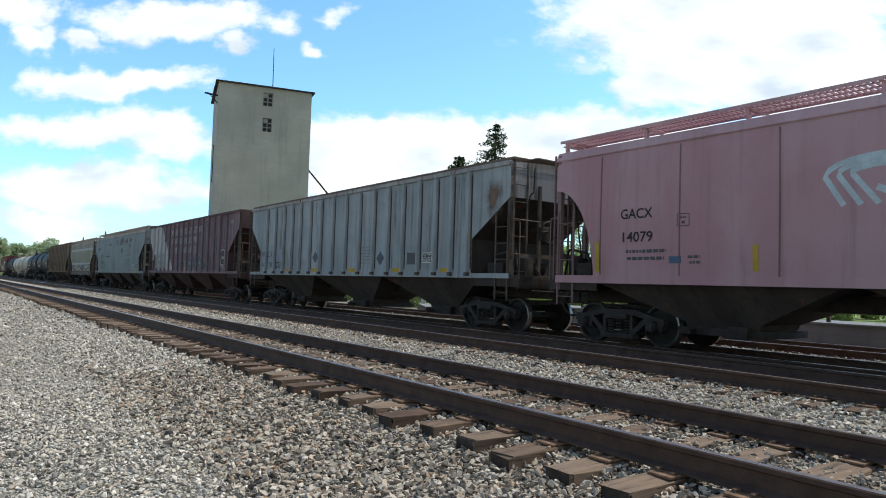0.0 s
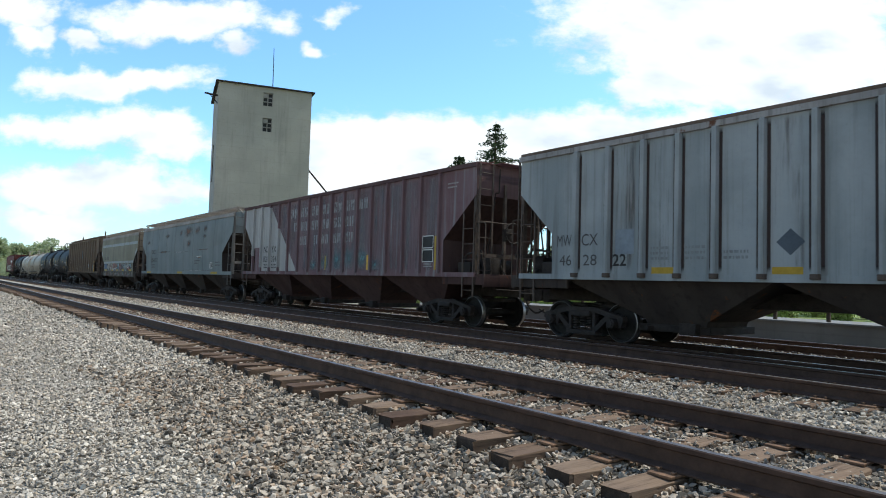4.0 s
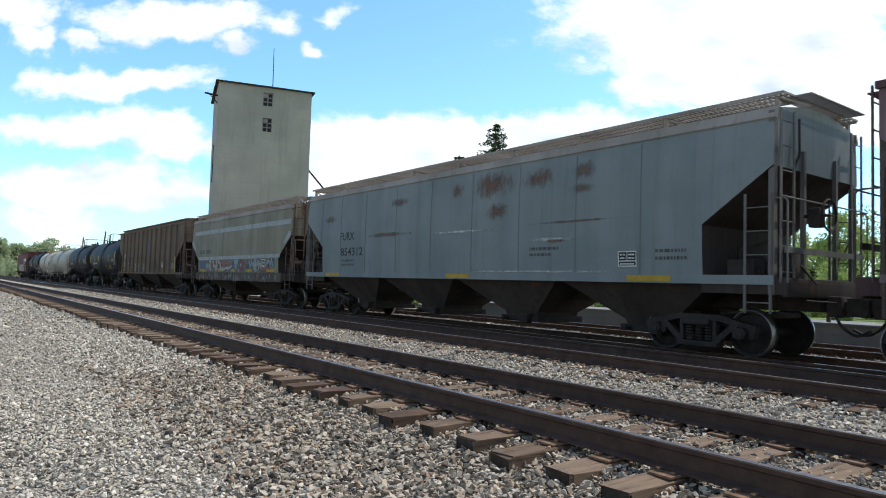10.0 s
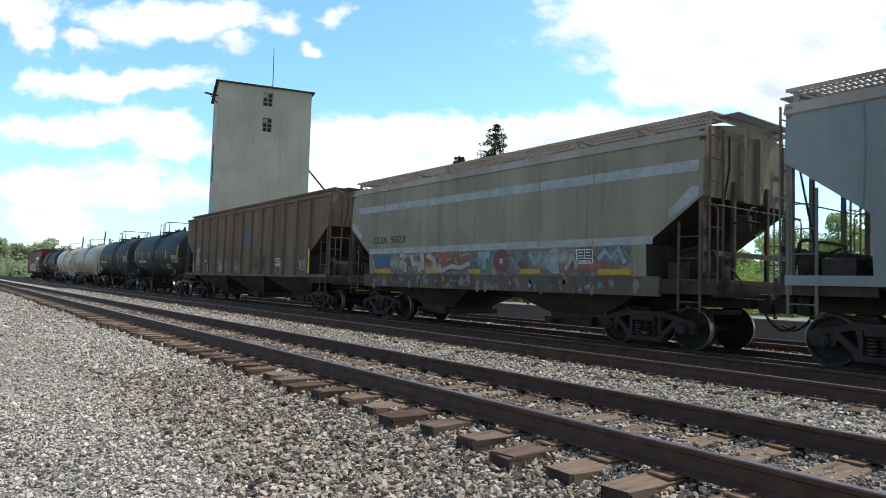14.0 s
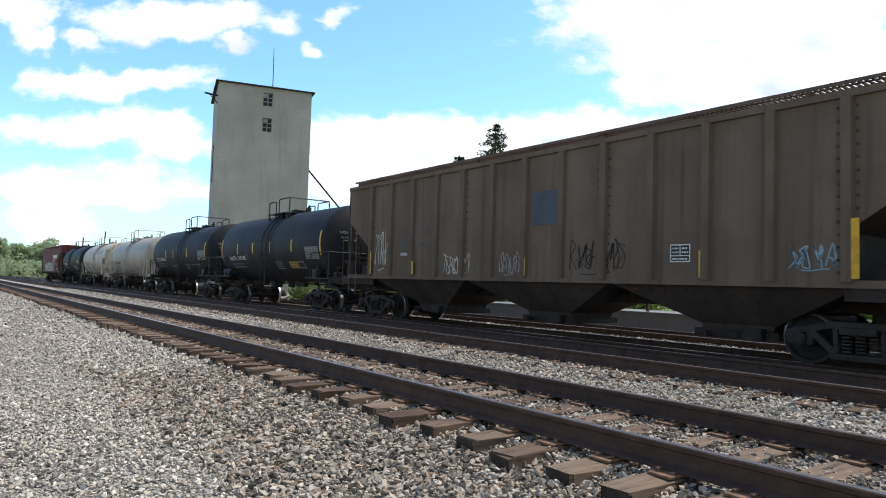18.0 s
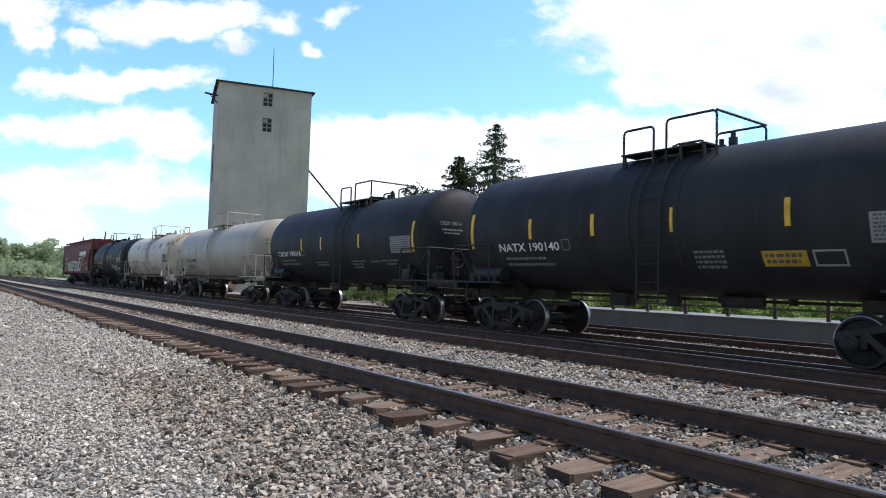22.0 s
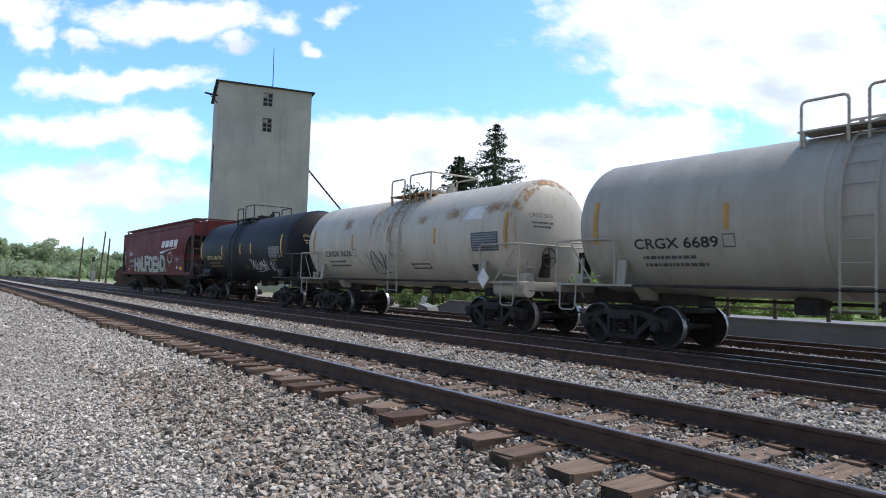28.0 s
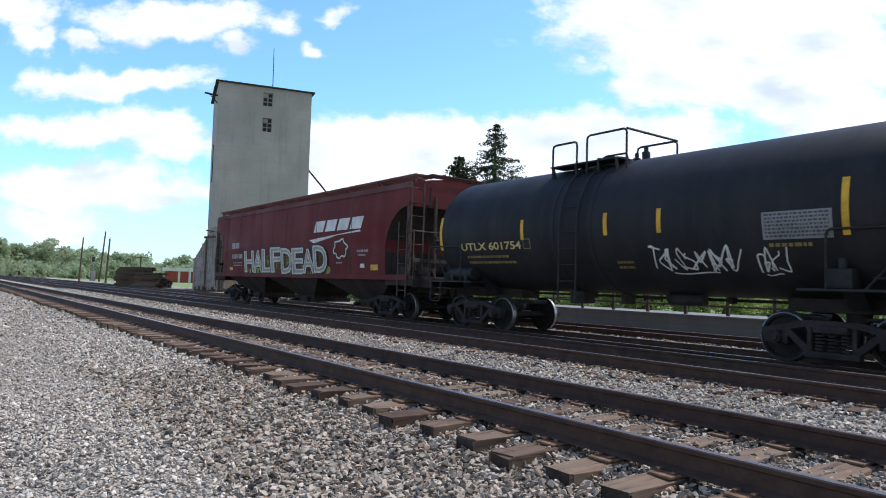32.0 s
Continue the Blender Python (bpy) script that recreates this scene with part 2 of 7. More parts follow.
def flakes(name, colour, scale=3.0, bare=0.5):
    """Rust that breaks through in ragged flakes, clear between them."""
    m = bpy.data.materials.new(name)
    m.use_nodes = True
    n = Nodes(m.node_tree)
    v = n.add("ShaderNodeTexCoord").outputs["Object"]
    a = n.ramp(n.noise(v, scale, 8, 0.7, 0.4), bare - 0.03, bare + 0.08)
    f = n.noise(v, 9.0, 5, 0.6)
    b, t = n.add("ShaderNodeBsdfPrincipled"), n.add("ShaderNodeBsdfTransparent")
    n.link(n.mix(n.ramp(f, 0.3, 0.7), tuple(x * 0.55 for x in colour), tuple(min(1, x * 1.3) for x in colour)), b.inputs["Base Color"])
    b.inputs["Roughness"].default_value = 0.8
    x, o = n.add("ShaderNodeMixShader"), n.add("ShaderNodeOutputMaterial")
    n.link(a, x.inputs[0])
    n.link(t.outputs[0], x.inputs[1]), n.link(b.outputs[0], x.inputs[2]), n.link(x.outputs[0], o.inputs[0])
    return m


def drip(name, colour, bare=0.45, thick=0.8):
    """Paint or rust washed down a panel in upright streaks, clear between them."""
    m = bpy.data.materials.new(name)
    m.use_nodes = True
    n = Nodes(m.node_tree)
    tc = n.add("ShaderNodeTexCoord")
    v = tc.outputs["Object"]
    sep = n.add("ShaderNodeSeparateXYZ")
    n.link(tc.outputs["Generated"], sep.inputs[0])
    edge = [n.math("SUBTRACT", 0.5, n.math("ABSOLUTE", n.math("SUBTRACT", sep.outputs[k], 0.5))) for k in (0, 2)]
    soft = n.math("MULTIPLY", n.ramp(edge[0], 0.0, 0.16), n.ramp(edge[1], 0.0, 0.06))
    wide = n.noise(n.scaled(v, (3.2, 3.2, 0.30)), 1.0, 6, 0.62, 0.2)
    thin = n.noise(n.scaled(v, (17, 17, 0.9)), 1.0, 5, 0.62)
    a = n.ramp(n.math("ADD", n.math("MULTIPLY", wide, 0.6), n.math("MULTIPLY", thin, 0.4)), bare - 0.08, bare + 0.14)
    b, t = n.add("ShaderNodeBsdfPrincipled"), n.add("ShaderNodeBsdfTransparent")
    n.link(n.mix(thin, tuple(x * 0.8 for x in colour), tuple(min(1, x * 1.2) for x in colour)), b.inputs["Base Color"])
    b.inputs["Roughness"].default_value = 0.8
    b.inputs["Specular IOR Level"].default_value = 0.05
    x, o = n.add("ShaderNodeMixShader"), n.add("ShaderNodeOutputMaterial")
    n.link(n.math("MULTIPLY", n.math("MULTIPLY", a, thick), soft), x.inputs[0])
    n.link(t.outputs[0], x.inputs[1]), n.link(b.outputs[0], x.inputs[2]), n.link(x.outputs[0], o.inputs[0])
    return m


def concrete(name, lo, hi, stain):
    def build(n, b):
        v = n.add("ShaderNodeNewGeometry").outputs["Position"]
        a = n.noise(v, 0.25, 5, 0.6)
        f = n.noise(v, 4.0, 6, 0.65)
        runs = n.noise(n.scaled(v, (1.4, 1.4, 0.07)), 1.0, 6, 0.65)
        sep = n.add("ShaderNodeSeparateXYZ")
        n.link(v, sep.inputs[0])
        lifts = n.math("FRACT", n.math("MULTIPLY", sep.outputs[2], 0.82))
        c = n.mix(n.ramp(a, 0.3, 0.7), lo, hi)
        c = n.mix(n.math("MULTIPLY", n.ramp(runs, 0.5, 0.72), 0.45), c, stain)
        c = n.mix(n.math("MULTIPLY", n.ramp(f, 0.5, 0.75), 0.3), c, stain)
        c = n.mix(n.math("MULTIPLY", n.ramp(lifts, 0.05, 0.0), 0.25), c, stain)
        n.link(c, b.inputs["Base Color"])
        b.inputs["Roughness"].default_value = 0.9
        bumped(n, b, f, 0.35, 0.03)
    return surface(name, build)


def grass_sheet():
    def build(n, b):
        v = n.add("ShaderNodeNewGeometry").outputs["Position"]
        a, f = n.noise(v, 0.3, 5, 0.6), n.noise(v, 11.0, 5, 0.7)
        c = n.mix(n.ramp(a, 0.35, 0.65), (0.14, 0.22, 0.05), (0.23, 0.28, 0.10))
        c = n.mix(n.math("MULTIPLY", n.ramp(f, 0.4, 0.7), 0.6), c, (0.09, 0.14, 0.035))
        n.link(c, b.inputs["Base Color"])
        b.inputs["Roughness"].default_value = 0.9
        bumped(n, b, f, 0.8, 0.08)
    return surface("grass_sheet", build)


GRAVEL = gravel_sheet()
STONE = stone_mat("crushed_stone", (0.085, 0.077, 0.068), (0.64, 0.58, 0.50), (0.45, 0.34, 0.24))
PALESTONE = stone_mat("pale_crushed_limestone", (0.12, 0.111, 0.098), (0.70, 0.635, 0.55), (0.49, 0.40, 0.30))
DARKSTONE = stone_mat("dirty_track_ballast", (0.05, 0.044, 0.037), (0.53, 0.46, 0.38), (0.38, 0.26, 0.17))
TIE = wood_tie()
# end grain darkened to hold the shade on ends turned from the sun
TIEEND = plain("split_end_grain", (0.045, 0.034, 0.028), 0.95, 0.0, 0.5, 14.0, 0.6, 0.012)
RAIL = plain("rusty_rail", (0.062, 0.037, 0.028), 0.8, 0.0, 0.35, 5.0)
RAILTOP = plain("worn_rail_head", (0.27, 0.25, 0.25), 0.36, 0.85, 0.25, 8.0, 0.05, 0.001)
RUSTY = plain("rusty_iron", (0.17, 0.10, 0.062), 0.8, 0.0, 0.4, 12.0)
STEEL = plain("dark_grimy_steel", (0.031, 0.025, 0.023), 0.85, 0.0, 0.5, 4.0)
CAST = plain("dusty_cast_steel", (0.034, 0.028, 0.027), 0.8, 0.0, 0.45, 5.0, 0.4, 0.006)
GEAR = plain("rust_brown_fittings", (0.075, 0.056, 0.046), 0.75, 0.0, 0.5, 3.0, 0.3, 0.004)
# wheel discs, darker than the steel of the trucks
WHEELDARK = plain("sooty_wheel", (0.020, 0.018, 0.017), 0.8, 0.0, 0.5, 6.0)
WHEELSTEEL = plain("worn_wheel_tread", (0.27, 0.26, 0.26), 0.4, 0.9, 0.2, 10.0)
GRASS = grass_sheet()
BLACKPAINT = plain("black_marking", (0.02, 0.02, 0.022), 0.6, 0, 0.3)
WHITEPAINT = plain("white_marking", (0.62, 0.62, 0.60), 0.6, 0, 0.2, 3.0)
YELLOW = plain("yellow_reflector", (0.62, 0.36, 0.03), 0.5, 0, 0.25, 5.0)

# ---- shapes ----
def part(name, bm, material, parent=None, label="", at=None, smooth=35):
    """Links a bmesh as one mesh object under a thing or a part."""
    me = bpy.data.meshes.new(name)
    if smooth:
        limit = radians(smooth)
        for f in bm.faces:
            f.smooth = True
        for e in bm.edges:
            if len(e.link_faces) == 2 and e.calc_face_angle(0) > limit:
                e.smooth = False
    bm.to_mesh(me)
    bm.free()
    for m in (material if isinstance(material, (list, tuple)) else [material]):
        me.materials.append(m)
    ob = new(name, me)
    if parent:
        ob.parent = parent
    if at:
        ob.location = at
    if label:
        ob["label"] = label
    return ob


def again(name, source, parent, at, turn=0.0):
    """Another part on the same mesh."""
    ob = new(name, source.data)
    ob.parent = parent
    ob.matrix_basis = pose(*at, 0, 0, turn)
    return ob


def thing(name, label, category, group="", kind="", at=(0, 0, 0), turn=0.0):
    ob = new(name)
    ob.empty_display_size = 0.2
    ob.matrix_basis = pose(*at, 0, 0, turn)
    return tagged(ob, label, category, group, kind)


def box(bm, x0, x1, y0, y1, z0, z1, bevel=0.0, slot=0):
    r = bmesh.ops.create_cube(bm, size=1)
    for v in r["verts"]:
        v.co = Vector((x0 + (v.co.x + 0.5) * (x1 - x0), y0 + (v.co.y + 0.5) * (y1 - y0), z0 + (v.co.z + 0.5) * (z1 - z0)))
    fs = {f for v in r["verts"] for f in v.link_faces}
    for f in fs:
        f.material_index = slot
    if bevel:
        es = list({e for f in fs for e in f.edges})
        bmesh.ops.bevel(bm, geom=es, offset=bevel, segments=2, affect="EDGES", profile=0.6)
    return bm


def loft(bm, rings, closed=True, caps=True, slot=0):
    rows = [[bm.verts.new(p) for p in ring] for ring in rings]
    n = len(rings[0])
    for a, b in zip(rows, rows[1:]):
        for i in range(n if closed else n - 1):
            j = (i + 1) % n
            f = bm.faces.new((a[i], a[j], b[j], b[i]))
            f.material_index = slot
    if caps and closed:
        bm.faces.new(list(reversed(rows[0]))).material_index = slot
        bm.faces.new(rows[-1]).material_index = slot
    return bm


def tidy(bm):
    bmesh.ops.recalc_face_normals(bm, faces=bm.faces[:])
    return bm


def rod(bm, a, b, r, n=8, r2=None):
    a, b = Vector(a), Vector(b)
    q = (b - a).to_track_quat("Z", "Y")
    rings = []
    for p, k in ((a, r), (b, r if r2 is None else r2)):
        rings.append([p + q @ Vector((k * math.cos(6.28319 * i / n), k * math.sin(6.28319 * i / n), 0)) for i in range(n)])
    return loft(bm, rings)


def pipe(bm, pts, r, n=8):
    """A bent round bar through the points, with its corners eased."""
    pts = [Vector(p) for p in pts]
    path = [pts[0]]
    for a, b, c in zip(pts, pts[1:], pts[2:]):
        k = min(0.08, (b - a).length * 0.4, (c - b).length * 0.4)
        path += [b + (a - b).normalized() * k, b + ((a - b).normalized() + (c - b).normalized()) * k * 0.3, b + (c - b).normalized() * k]
    path.append(pts[-1])
    rings, q = [], None
    for i, p in enumerate(path):
        d = (path[min(i + 1, len(path) - 1)] - path[max(i - 1, 0)]).normalized()
        if q is None:
            q = d.to_track_quat("Z", "Y")
        else:
            q = (q @ Vector((0, 0, 1))).rotation_difference(d) @ q
        rings.append([p + q @ Vector((r * math.cos(6.28319 * k / n), r * math.sin(6.28319 * k / n), 0)) for k in range(n)])
    return loft(bm, rings)


def beam(bm, a, b, w, h, up=(0, 0, 1)):
    """A square bar from a to b, w across and h deep."""
    a, b = Vector(a), Vector(b)
    d = (b - a).normalized()
    s = d.cross(Vector(up))
    s = s.normalized() if s.length > 1e-4 else Vector((1, 0, 0))
    u = s.cross(d)
    ring = lambda p: [p + s * x * w / 2 + u * y * h / 2 for x, y in ((-1, -1), (1, -1), (1, 1), (-1, 1))]
    return loft(bm, [ring(a), ring(b)])


def slab(bm, outline, y0, y1):
    """An outline in x and z, drawn out from y0 to y1."""
    return loft(bm, [[(x, y0, z) for x, z in outline], [(x, y1, z) for x, z in outline]])


def spun(bm, profile, n=28, axis="Y"):
    """A profile of (radius, along) turned about an axis."""
    rings = []
    for i in range(n):
        a = 6.283185 * i / n
        c, s = math.cos(a), math.sin(a)
        rings.append([(r * c, y, r * s) if axis == "Y" else (y, r * c, r * s) for r, y in profile])
    rows = [[bm.verts.new(p) for p in ring] for ring in rings]
    for i in range(n):
        a, b = rows[i], rows[(i + 1) % n]
        for k in range(len(profile) - 1):
            bm.faces.new((a[k], a[k + 1], b[k + 1], b[k]))
    bmesh.ops.remove_doubles(bm, verts=bm.verts[:], dist=1e-5)
    return tidy(bm)


def words(text, height, width=None, align="LEFT", shear=0.0, heavy=0.0):
    """Letters as a flat bmesh in x and z, from the foot of the first one."""
    cu = bpy.data.curves.new("letters", "FONT")
    cu.body, cu.size, cu.shear, cu.offset = text, height / 0.72, shear, heavy
    cu.resolution_u = 3
    ob = bpy.data.objects.new("letters", cu)
    scene.collection.objects.link(ob)
    me = bpy.data.meshes.new_from_object(ob.evaluated_get(bpy.context.evaluated_depsgraph_get()))
    bpy.data.objects.remove(ob)
    bm = bmesh.new()
    bm.from_mesh(me)
    bpy.data.meshes.remove(me)
    xs = [v.co.x for v in bm.verts] or [0, 1]
    x0, x1 = min(xs), max(xs)
    k = width / (x1 - x0) if width else 1.0
    for v in bm.verts:
        v.co = Vector(((v.co.x - x0) * k, 0, v.co.y))
    return bm


def dashes(rows, gap=0.35, seed=0):
    """Bars that stand for small writing: rows of (x0, x1, z, height)."""
    rng = random.Random(seed)
    bm = bmesh.new()
    for x0, x1, z, h in rows:
        x = x0
        while x < x1:
            w = h * rng.uniform(0.5, 2.2)
            vs = [bm.verts.new(p) for p in ((x, 0, z), (min(x + w, x1), 0, z), (min(x + w, x1), 0, z + h), (x, 0, z + h))]
            bm.faces.new(vs)
            x += w + h * gap
    return bm


def ribbon(bm, pts, w):
    """A flat painted stroke in x and z."""
    pts = [Vector((p[0], 0, p[1])) for p in pts]
    left, right = [], []
    for i, p in enumerate(pts):
        d = (pts[min(i + 1, len(pts) - 1)] - pts[max(i - 1, 0)])
        d = d.normalized() if d.length else Vector((1, 0, 0))
        s = Vector((-d.z, 0, d.x)) * w / 2
        left.append(bm.verts.new(p + s)), right.append(bm.verts.new(p - s))
    for i in range(len(pts) - 1):
        bm.faces.new((left[i], left[i + 1], right[i + 1], right[i]))
    return bm


def laid(bm, x, z, skin, lift=0.006):
    """Lays a flat bmesh on a car's near side, whose half width at a height is skin(z)."""
    cut = 0
    while cut < 3:
        long = [e for e in bm.edges if abs(e.verts[0].co.z - e.verts[1].co.z) > 0.22]
        if not long:
            break
        bmesh.ops.subdivide_edges(bm, edges=long, cuts=1)
        cut += 1
    for v in bm.verts:
        v.co = Vector((v.co.x + x, 0, v.co.z + z))
        v.co.y = -skin(v.co.z) - lift
    return bm


# ---- ground ----
def height_at(y):
    """The lie of the land across the tracks: a low gravel verge, then the ballast beds."""
    table = [(-400, -0.55), (-6, -0.48), (0.5, -0.43), (1.6, -0.40), (2.6, -0.36), (3.2, -0.32), (3.7, -0.245), (4.1, -0.225), (5.3, -0.225), (6.2, -0.26), (6.9, -0.28), (7.3, -0.25), (7.7, -0.215),
             (10.2, -0.225), (10.8, -0.34), (11.2, -0.345), (13.9, -0.345), (14.5, -0.335), (15.0, -0.318), (17.4, -0.318), (18.4, -0.36), (22, -0.35), (40, -0.3), (120, -0.1), (3000, 0.0)]
    for (a, za), (b, zb) in zip(table, table[1:]):
        if y <= b:
            return za + (zb - za) * (y - a) / (b - a)
    return 0.0


def make_ground():
    ys = [-400, -60, -20, -8, -4, -2] + [i * 0.4 for i in range(-3, 42)] + [17.5, 20, 26, 40, 70, 130, 300, 800, 3000]
    xs = [-3000, -1200, -600, -350, -220, -150, -110, -85, -65, -50, -40] + [-34 + i for i in range(0, 44)] + [14, 20, 35, 70, 160, 500, 1500]
    bm = bmesh.new()
    rows = []
    for x in xs:
        rows.append([bm.verts.new((x, y, height_at(y) + (0.02 * noise.noise((x * 0.7, y * 0.7, 0)) if abs(x) < 40 and y < 16 else 0) - 0.012)) for y in ys])
    for a, b in zip(rows, rows[1:]):
        for i in range(len(ys) - 1):
            f = bm.faces.new((a[i], b[i], b[i + 1], a[i + 1]))
            f.material_index = 0 if ys[i + 1] < 26.5 and xs[0] < a[i].co.x else 1
    tidy(bm)
    return tagged(part("ground", bm, [GRAVEL, GRASS]), "grey crushed gravel verge running into grass behind the tracks", "ground", kind="structure")


def stone_shapes():
    """A handful of angular stones as arrays of corners and faces."""
    rng = np.random.RandomState(5)
    out = []
    for _ in range(16):
        p = rng.uniform(-1, 1, (11, 3))
        p /= np.maximum(np.abs(p).max(axis=1, keepdims=True), np.linalg.norm(p, axis=1, keepdims=True) * 0.82)
        p *= rng.uniform(0.8, 1.1, (11, 1)) * np.array([rng.uniform(0.9, 1.5), rng.uniform(0.65, 1.0), rng.uniform(0.5, 0.85)])
        bm = bmesh.new()
        for c in p:
            bm.verts.new(c)
        hull = bmesh.ops.convex_hull(bm, input=bm.verts[:])
        bmesh.ops.delete(bm, geom=[v for v in bm.verts if not v.link_faces], context="VERTS")
        bmesh.ops.triangulate(bm, faces=bm.faces[:])
        bm.verts.index_update()
        out.append((np.array([v.co[:] for v in bm.verts]), np.array([[v.index for v in f.verts] for f in bm.faces])))
        bm.free()
    return out


def stones(name, zones, label, seed, material):
    """Loose stones joined into one stuff mesh. Zones: x0, x1, y0, y1, number, smallest, largest, rise."""
    rng = np.random.RandomState(seed)
    shapes = stone_shapes()
    V, F, off = [], [], 0
    for x0, x1, y0, y1, count, lo, hi, rise in zones:
        px, py = rng.uniform(x0, x1, count) + rng.normal(0, 0.25, count), rng.uniform(y0, y1, count) + rng.normal(0, 0.1, count)
        size = lo + (hi - lo) * rng.uniform(0, 1, count) ** 1.6
        yaw, tip = rng.uniform(0, 6.283, count), rng.uniform(-1.2, 1.2, count)
        which = rng.randint(0, len(shapes), count)
        for i in range(count):
            c, s, ct, st = math.cos(yaw[i]), math.sin(yaw[i]), math.cos(tip[i]), math.sin(tip[i])
            m = np.array([[c, -s * ct, s * st], [s, c * ct, -c * st], [0, st, ct]])
            lump, faces = shapes[which[i]]
            v = (lump * size[i] * 0.5) @ m.T
            v += (px[i], py[i], height_at(py[i]) + rise + rng.uniform(-0.2, 0.6) * size[i])
            V.append(v)
            F.append(faces + off)
            off += len(v)
    V, F = np.concatenate(V).astype(np.float32), np.concatenate(F).astype(np.int32)
    me = bpy.data.meshes.new(name)
    me.vertices.add(len(V)), me.loops.add(F.size), me.polygons.add(len(F))
    me.vertices.foreach_set("co", V.ravel())
    me.loops.foreach_set("vertex_index", F.ravel())
    me.polygons.foreach_set("loop_start", np.arange(0, F.size, 3, dtype=np.int32))
    me.polygons.foreach_set("use_smooth", np.zeros(len(F), dtype=bool))
    me.update(calc_edges=True)
    me.materials.append(material)
    return tagged(new(name, me), label, "gravel", kind="stuff")


RAILS_Y = {"near": 3.93, "middle": 8.25, "train": 11.76, "siding": 15.5}
RAILS_Z = {"near": 0.0, "middle": 0.0, "train": -0.13, "siding": -0.13}
GAUGE = 1.505
TRAIN_Y = RAILS_Y["train"] + GAUGE / 2


def rail_mesh(x0, x1):
    prof = [(-0.07, -0.17), (0.07, -0.17), (0.07, -0.158), (0.012, -0.135), (0.009, -0.048), (0.034, -0.036), (0.036, -0.008), (0.028, 0.0), (-0.028, 0.0), (-0.036, -0.008),
            (-0.034, -0.036), (-0.009, -0.048), (-0.012, -0.135), (-0.07, -0.158)]
    bm = bmesh.new()
    loft(bm, [[(x, y, z) for y, z in prof] for x in (x0, x1)])
    tidy(bm)
    for f in bm.faces:
        f.material_index = 1 if f.normal.z > 0.9 and f.calc_center_median().z > -0.002 else 0
    return bm


def tie_mesh(seed, length=2.7):
    rng = random.Random(seed)
    bm = bmesh.new()
    box(bm, -0.115, 0.115, -length / 2, length / 2, -0.17, 0.0, 0.014)
    long = [e for e in bm.edges if abs(e.verts[0].co.y - e.verts[1].co.y) > 1]
    bmesh.ops.subdivide_edges(bm, edges=long, cuts=7)
    for v in bm.verts:
        v.co.x += rng.uniform(-0.009, 0.009)
        v.co.z += rng.uniform(-0.014, 0.003)
        v.co.y += rng.uniform(-0.02, 0.02)
        if abs(v.co.y) > length / 2 - 0.03:
            v.co.y += rng.uniform(-0.02, 0.0) * (1 if v.co.y > 0 else -1)
    tidy(bm)
    # both end faces take the end grain with shade in its colour
    for f in bm.faces:
        f.material_index = 1 if abs(f.normal.y) > 0.7 else 0
    return bm


def make_track(key, label, ties_from, ties_to, near_from, pitch, seed):
    y0 = RAILS_Y[key]
    yc = y0 + GAUGE / 2
    t = thing("railway_track", label, "railway track", "parallel tracks", "structure", (0, yc, RAILS_Z[key]))
    for y in (-GAUGE / 2, GAUGE / 2):
        part("rail", rail_mesh(-420, 60), [RAIL, RAILTOP], t, "rusty steel rail with a polished head", (0, y, 0), 30)
    rng = random.Random(seed)
    meshes = [part("tie", tie_mesh(seed * 10 + i), [TIE, TIEEND], t, at=(0, 0, -3)) for i in range(5)]
    plate = bmesh.new()
    box(plate, -0.09, 0.09, -0.18, 0.18, -0.0, 0.018, 0.004)
    plate = part("tie_plate", plate, RUSTY, t, at=(0, 0, -3))
    spike = bmesh.new()
    rod(spike, (0, 0, 0), (0, 0, 0.012), 0.009, 6)
    box(spike, -0.014, 0.014, -0.02, 0.02, 0.012, 0.024, 0.004)
    spike = part("spike", spike, RUSTY, t, at=(0, 0, -3))
    far = bmesh.new()
    x, k = ties_to, 0
    while x > ties_from:
        z = -0.19 + rng.uniform(-0.012, 0.004)
        if x > near_from:
            again("tie", meshes[k % 5], t, (x, rng.uniform(-0.07, 0.07), z), rng.uniform(-1.5, 1.5))
            for y in (-GAUGE / 2, GAUGE / 2):
                again("tie_plate", plate, t, (x, y, z + 0.001))
                if x > near_from * 0.5:
                    for dx, dy in ((0.06, -0.1), (-0.06, 0.1), (-0.05, -0.1)):
                        again("spike", spike, t, (x + dx, y + dy * 1.05, z + 0.010 + rng.uniform(0, 0.012)), rng.uniform(-20, 20))
        else:
            box(far, x - 0.11, x + 0.11, -1.35, 1.35, z - 0.17, z)
        x -= pitch * rng.uniform(0.94, 1.06)
        k += 1
    for o in (*meshes, plate, spike):
        bpy.data.objects.remove(o)
    o = part("far_ties", far, TIE, t)
    o["kind"] = "stuff"
    return t

